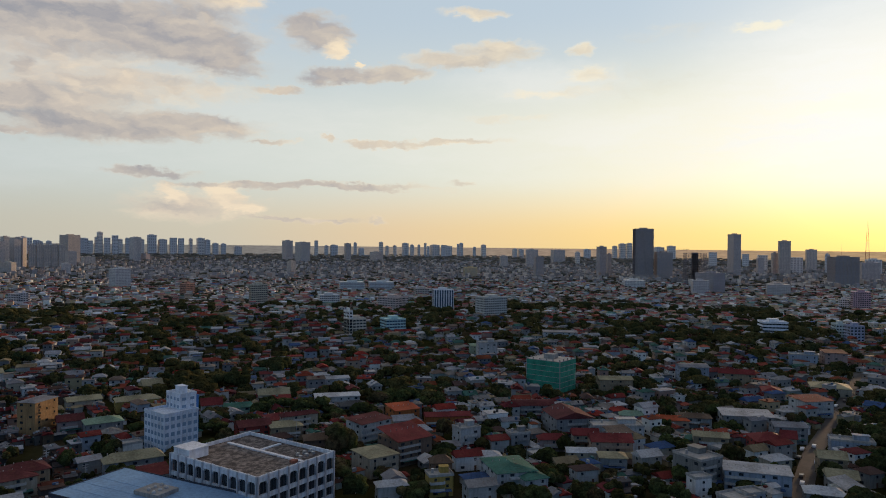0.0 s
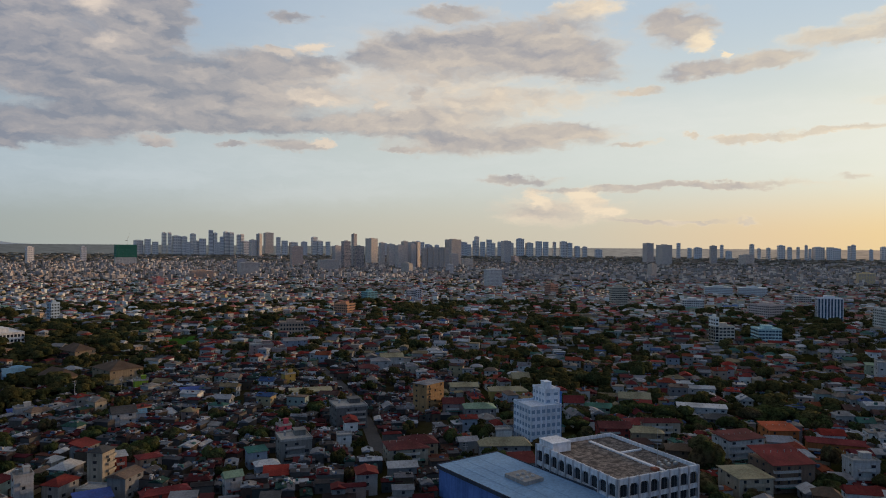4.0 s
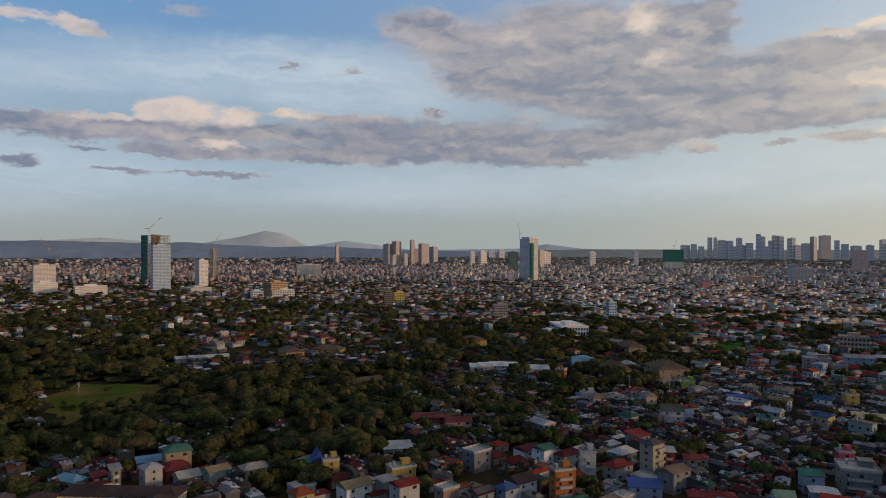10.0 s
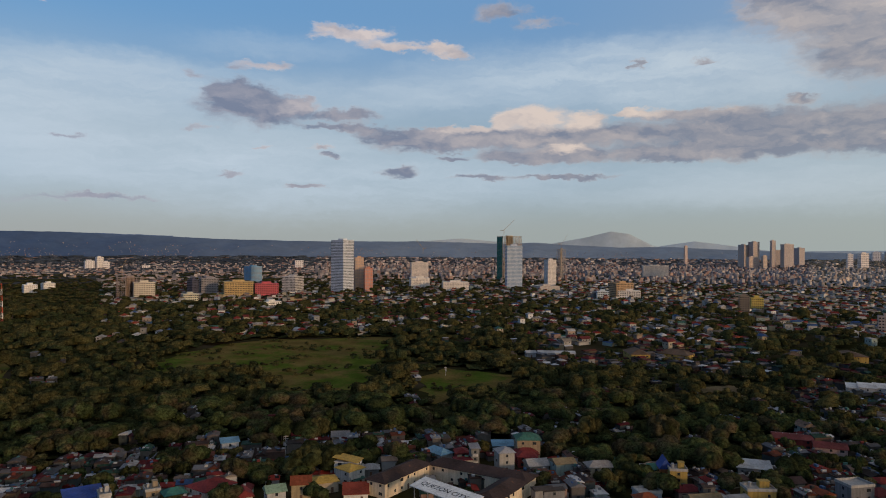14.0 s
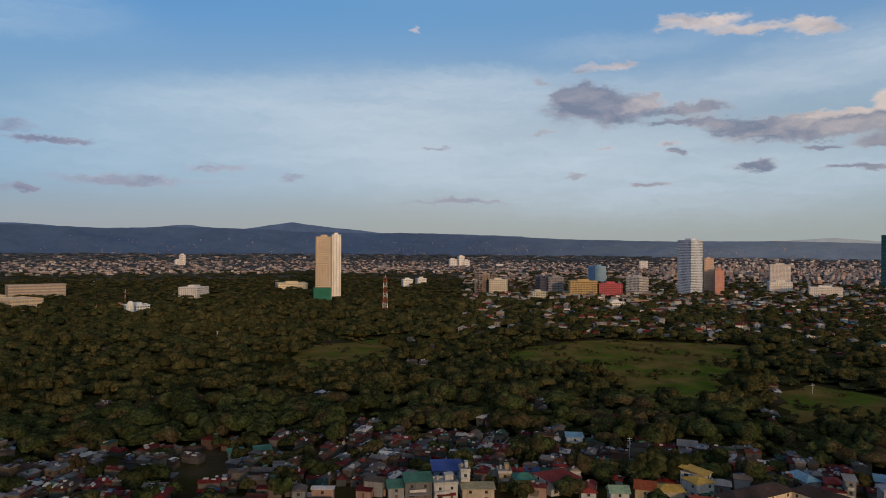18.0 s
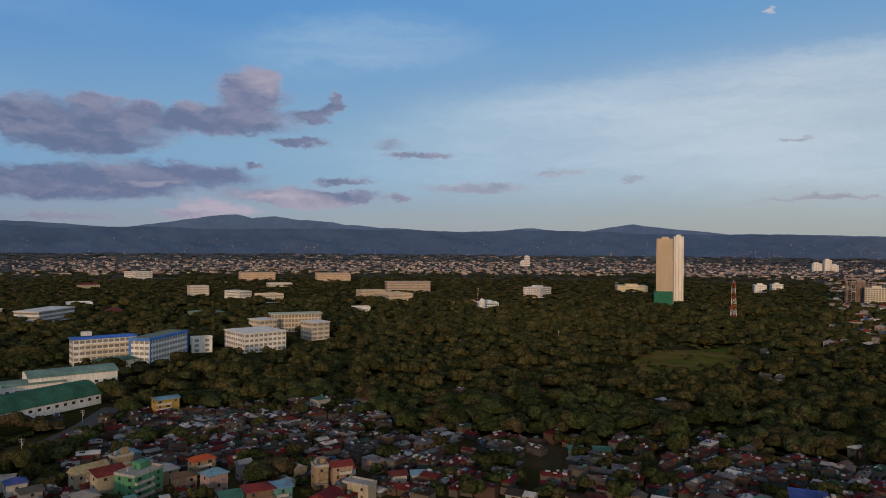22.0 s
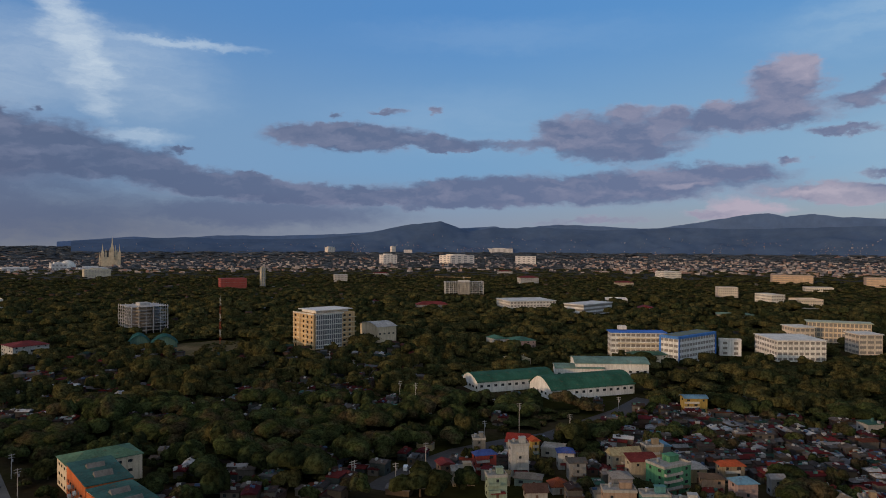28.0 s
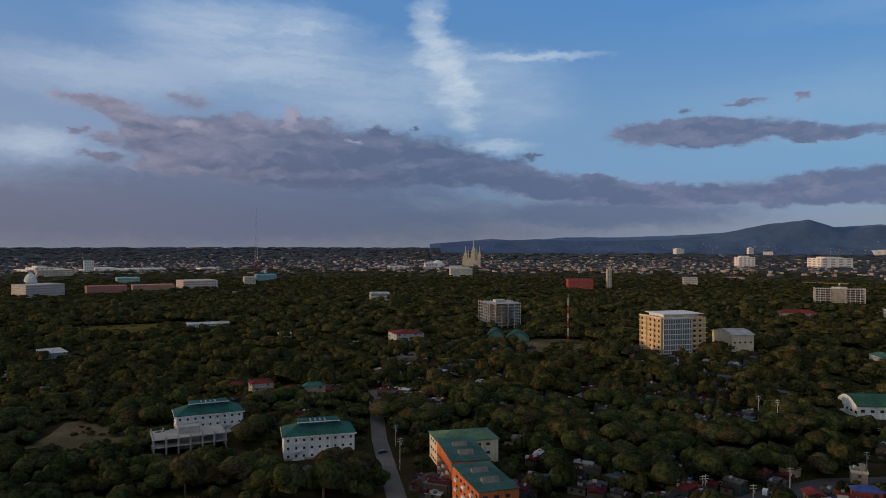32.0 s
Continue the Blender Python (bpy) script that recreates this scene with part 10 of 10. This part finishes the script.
# leafy undergrowth closes the ground between the crowns of the woods
under = Heap()
d = 290.0
while d < 1900:
    step = 6.0 if d < 620 else 9.0 if d < 1100 else 15.0
    n = int(radians(AZ1 - 57) * d / step)
    for k in range(n):
        az = 57 + (AZ1 - 57) * k / n
        if quarter_of(az, d)[2] < 0.66:
            continue
        e = (AZ1 - 57) / n
        ring = []
        for a_, d_ in ((az, d), (az - e, d), (az - e, d + step), (az, d + step)):
            x, y, z, s = spot(a_, d_)
            if not free(x, y):
                break
            ring.append((x, y, 1.3 + 3.0 * noise.noise(Vector((x / 11, y / 11, 2.2))) + 1.4 * noise.noise(Vector((x / 31, y / 31, 7.2)))))
        if len(ring) == 4:
            under.add(np.array(ring), quads(4))
    d += step
under.done("undergrowth", "low dark green scrub between the trees", "undergrowth", [M_LEAF], True)

d = 262.0
while d < 14000:
    if d < 520:
        step = 9.8
    elif d < 1000:
        step = 13.5
    elif d < 1400:
        step = 17.0
    elif d < 2000:
        step = 20.0
    else:
        step = 27.0 if d < 4000 else d * 0.0125
    dd, s = drawn(d)
    n = int(radians(AZ1 - AZ0) * d / step)
    for k in range(n):
        az = AZ0 + (AZ1 - AZ0) * (k + rs.random()) / n
        dist = d + rs.uniform(-0.5, 0.5) * step
        x, y, z, s = spot(az, dist)
        if d < NEAR and not free(x, y):
            continue
        ph, ps, pt = quarter_of(az, dist)
        if d < 2000 and ph > 0.3:
            grove = noise.noise(Vector((x / 75, y / 75, 5.5)))
            if grove > 0.16:
                ph, ps, pt = ph * 0.25, ps * 0.25, 0.8
        u = rs.random()
        # streets: thin free lines through the built-up blocks
        if d < 1200 and ph + ps > 0.4 and abs(noise.noise(Vector((x / 90, y / 90, 8.0)))) < 0.035:
            continue
        if u < ph:
            rot = block_turn(az, dist)
            w, dp = rs.uniform(6.5, 11.5), rs.uniform(5.5, 8.5)
            h = rs.choice((3.0, 3.2, 3.4, 5.6, 5.9, 6.2, 8.4)) if d < 2000 else rs.choice((4, 6, 6, 9, 12, 16))
            kind = rs.choices((0, 1, 2, 3), (5, 4, 1, 3))[0]
            if d < 360 and near_houses < 110:
                near_houses += 1
                wi = rs.randrange(len(WALL_PAINT))
                m = pose(x, y, z, 0, 0, rot) @ pose(-w / 2, -dp / 2, 0)
                # the two sides with windows look towards the camera
                best = max((0, 90, 180, 270), key=lambda q: math.cos(radians(rot + q + 45 - az - 55)))
                m = pose(x, y, z, 0, 0, rot + best) @ pose(-w / 2, -dp / 2, 0)
                house("house", f"{HOUSE_WORDS[wi]} {'two-storey' if h > 5 else 'one-storey'} house with {KINDS[kind][1]}", m, w, dp, h, WALL_PAINT[wi],
                      M_CONC if kind == 3 else ROOF_SHEET[rs.randrange(len(ROOF_SHEET))], KINDS[kind][0], rs.uniform(1.3, 2.4), group="houses of the quarter")
            else:
                if d < NEAR:
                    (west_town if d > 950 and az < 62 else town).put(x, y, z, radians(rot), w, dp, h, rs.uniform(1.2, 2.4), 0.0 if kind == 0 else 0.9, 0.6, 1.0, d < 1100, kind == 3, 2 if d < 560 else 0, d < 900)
                else:
                    wide = max(1.0, step / 30)
                    for _ in range(2 if d < 3000 else 1):
                        (far_town if az < 72 else east_town).box(x + rs.uniform(-0.4, 0.4) * step * s, y + rs.uniform(-0.4, 0.4) * step * s, z, radians(rot), w * wide * rs.uniform(0.7, 1.5), dp * wide, rs.choice((4, 4, 5, 7, 7, 9, 13) if az < 110 else (3, 4, 4, 5, 6, 8)) * rs.uniform(0.8, 1.2), s)
            if d < NEAR:
                take(x, y, 3.0)
        elif u < ph + ps:
            rot = block_turn(az, dist) + rs.choice((0, 0, 90))
            for _ in range(4 if d < 480 else 3 if d < 700 else 1):
                w, dp = rs.uniform(4, 9.5), rs.uniform(3.2, 6)
                h = rs.choice((2.2, 2.4, 2.6, 2.8, 3.0, 4.4, 5.0, 5.6)) + rs.uniform(-0.3, 0.3)
                xx, yy = x + rs.uniform(-4.5, 4.5), y + rs.uniform(-4.5, 4.5)
                if d < 345 and near_shacks < 60:
                    near_shacks += 1
                    best = max((0, 90, 180, 270), key=lambda q: math.cos(radians(rot + q - az - 10)))
                    m = pose(xx, yy, z, 0, 0, rot + best) @ pose(-w / 2, -dp / 2, 0)
                    house("shanty_house", "small crowded dwelling with a patched corrugated metal roof", m, w, dp, h, WALL_PAINT[rs.choice((1, 3, 5, 11, 10, 7))],
                          SHANTY_SHEET[rs.randrange(len(SHANTY_SHEET))], rs.choice(("shed", "gable", "gable")), rs.uniform(0.6, 1.2), group="shanty houses", over=0.35)
                else:
                    shacks.put(xx, yy, z, radians(rot), w, dp, h, rs.uniform(0.5, 1.1), 0.0, 0.3, 1.0, d < 600, rs.random() < 0.15, 3 if d < 560 else 0)
            take(x, y, 3.0)
        elif u < ph + ps + pt:
            size = rs.uniform(0.65, 1.2) if ph + ps > 0.3 else rs.choice((0.55, 0.7, 0.9, 1.1, 1.4, 1.7)) * rs.uniform(0.85, 1.15)
            if ph + ps < 0.3 and rs.random() < (0.08 if d < 520 else 0.16):
                continue
            if d < 420 and near_trees < 200 and rs.random() < 0.35:
                near_trees += 1
                tree(x, y, z, rs.randrange(8), size, rs.uniform(0, 360))
            else:
                pool, heap, sc = (FINE, fine_leaf, size) if d < 430 else (MIDDLE if d < 640 else PLAIN, mid_leaf, size * (1.08 if d < 640 else 1.15 if d < 1000 else 1.35)) if d < 1150 else (COARSE if d < 2000 else SPECK, coarse_leaf if d < 2600 else rim_leaf, size * (0.8 if d < 2000 else step / 24 * s))
                # far crowns are flattened so the horizon looks smooth from the camera
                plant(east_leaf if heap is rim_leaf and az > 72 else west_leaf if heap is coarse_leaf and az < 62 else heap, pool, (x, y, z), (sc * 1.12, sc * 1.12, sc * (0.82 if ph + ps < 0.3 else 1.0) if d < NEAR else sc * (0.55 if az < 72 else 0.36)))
            if d < 700:
                take(x, y, 2.0)
    d += step * 0.86

# low dwellings and small trees crowd the gaps between the houses
d = 264.0
while d < 2000:
    step = 5.2 if d < 620 else 9.0 if d < 1100 else 14.0
    n = int(radians(AZ1 - AZ0) * d / step)
    for k in range(n):
        az = AZ0 + (AZ1 - AZ0) * (k + rs.random()) / n
        dist = d + rs.uniform(-0.5, 0.5) * step
        ph, ps, pt = quarter_of(az, dist)
        if ph + ps < 0.22 or rs.random() > (ph + ps) * 1.25:
            continue
        x, y, z, s = spot(az, dist)
        if not free(x, y) or abs(noise.noise(Vector((x / 90, y / 90, 8.0)))) < 0.03:
            continue
        if rs.random() < (0.16 if ps > ph else 0.3 if d < 620 else 0.42):
            pool = MIDDLE if d < 500 else PLAIN if d < 900 else SPECK
            sc = rs.uniform(0.45, 0.95) * (1.0 if d < 500 else 0.8 if d < 900 else 0.6)
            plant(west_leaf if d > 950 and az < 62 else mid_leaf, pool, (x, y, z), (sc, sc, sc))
        else:
            rot = block_turn(az, dist) + rs.choice((0, 90))
            k_ = 1.0 if d < 620 else 1.3 if d < 1100 else 1.6
            w, dp, h = rs.uniform(4.5, 10) * k_, rs.uniform(3.5, 6) * k_, rs.choice((2.4, 2.6, 2.8, 3.0, 4.8)) * (1.0 if d < 620 else 1.15)
            (shacks if ps > ph else west_town if d > 950 and az < 62 else town).put(x, y, z, radians(rot), w, dp, h, rs.uniform(0.5, 1.3), 0.0 if rs.random() < 0.7 else 0.9, 0.3, 1.0, False, rs.random() < 0.12, 2 if d < 520 else 0, d < 620)
        if d < 620:
            take(x, y, 2.2)
    d += step * 0.9
for x, y, k in BUSHES:
    plant(mid_leaf, MIDDLE, (x, y, -0.5), (k, k, k * 0.8))
town.done("town_houses", "low painted houses with metal roofs packed along streets", M_ROOFS)
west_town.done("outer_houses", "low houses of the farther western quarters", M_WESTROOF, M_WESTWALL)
west_leaf.done("outer_trees", "trees between the farther houses, haze in their colour", "trees", [M_WESTLEAF], True)
shacks.done("shanty_roofs", "crowded small dwellings under patched metal sheets", M_SHANTY, M_SHWALL)
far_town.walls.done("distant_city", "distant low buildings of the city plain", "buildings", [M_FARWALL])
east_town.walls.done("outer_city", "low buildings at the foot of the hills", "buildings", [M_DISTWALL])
fine_leaf.done("woodland_near", "dense woodland of dark green crowns", "trees", [M_LEAF], True)
mid_leaf.done("woodland_middle", "dense woodland of dark green crowns further off", "trees", [M_LEAF], True)
coarse_leaf.done("woodland_far", "distant tree cover between buildings", "trees", [M_LEAF], True)
rim_leaf.done("woodland_rim", "low tree cover on the far plain, haze painted in", "trees", [M_FARLEAF], True)
east_leaf.done("woodland_foothills", "tree cover at the foot of the hills, haze painted in", "trees", [M_EASTLEAF], True)
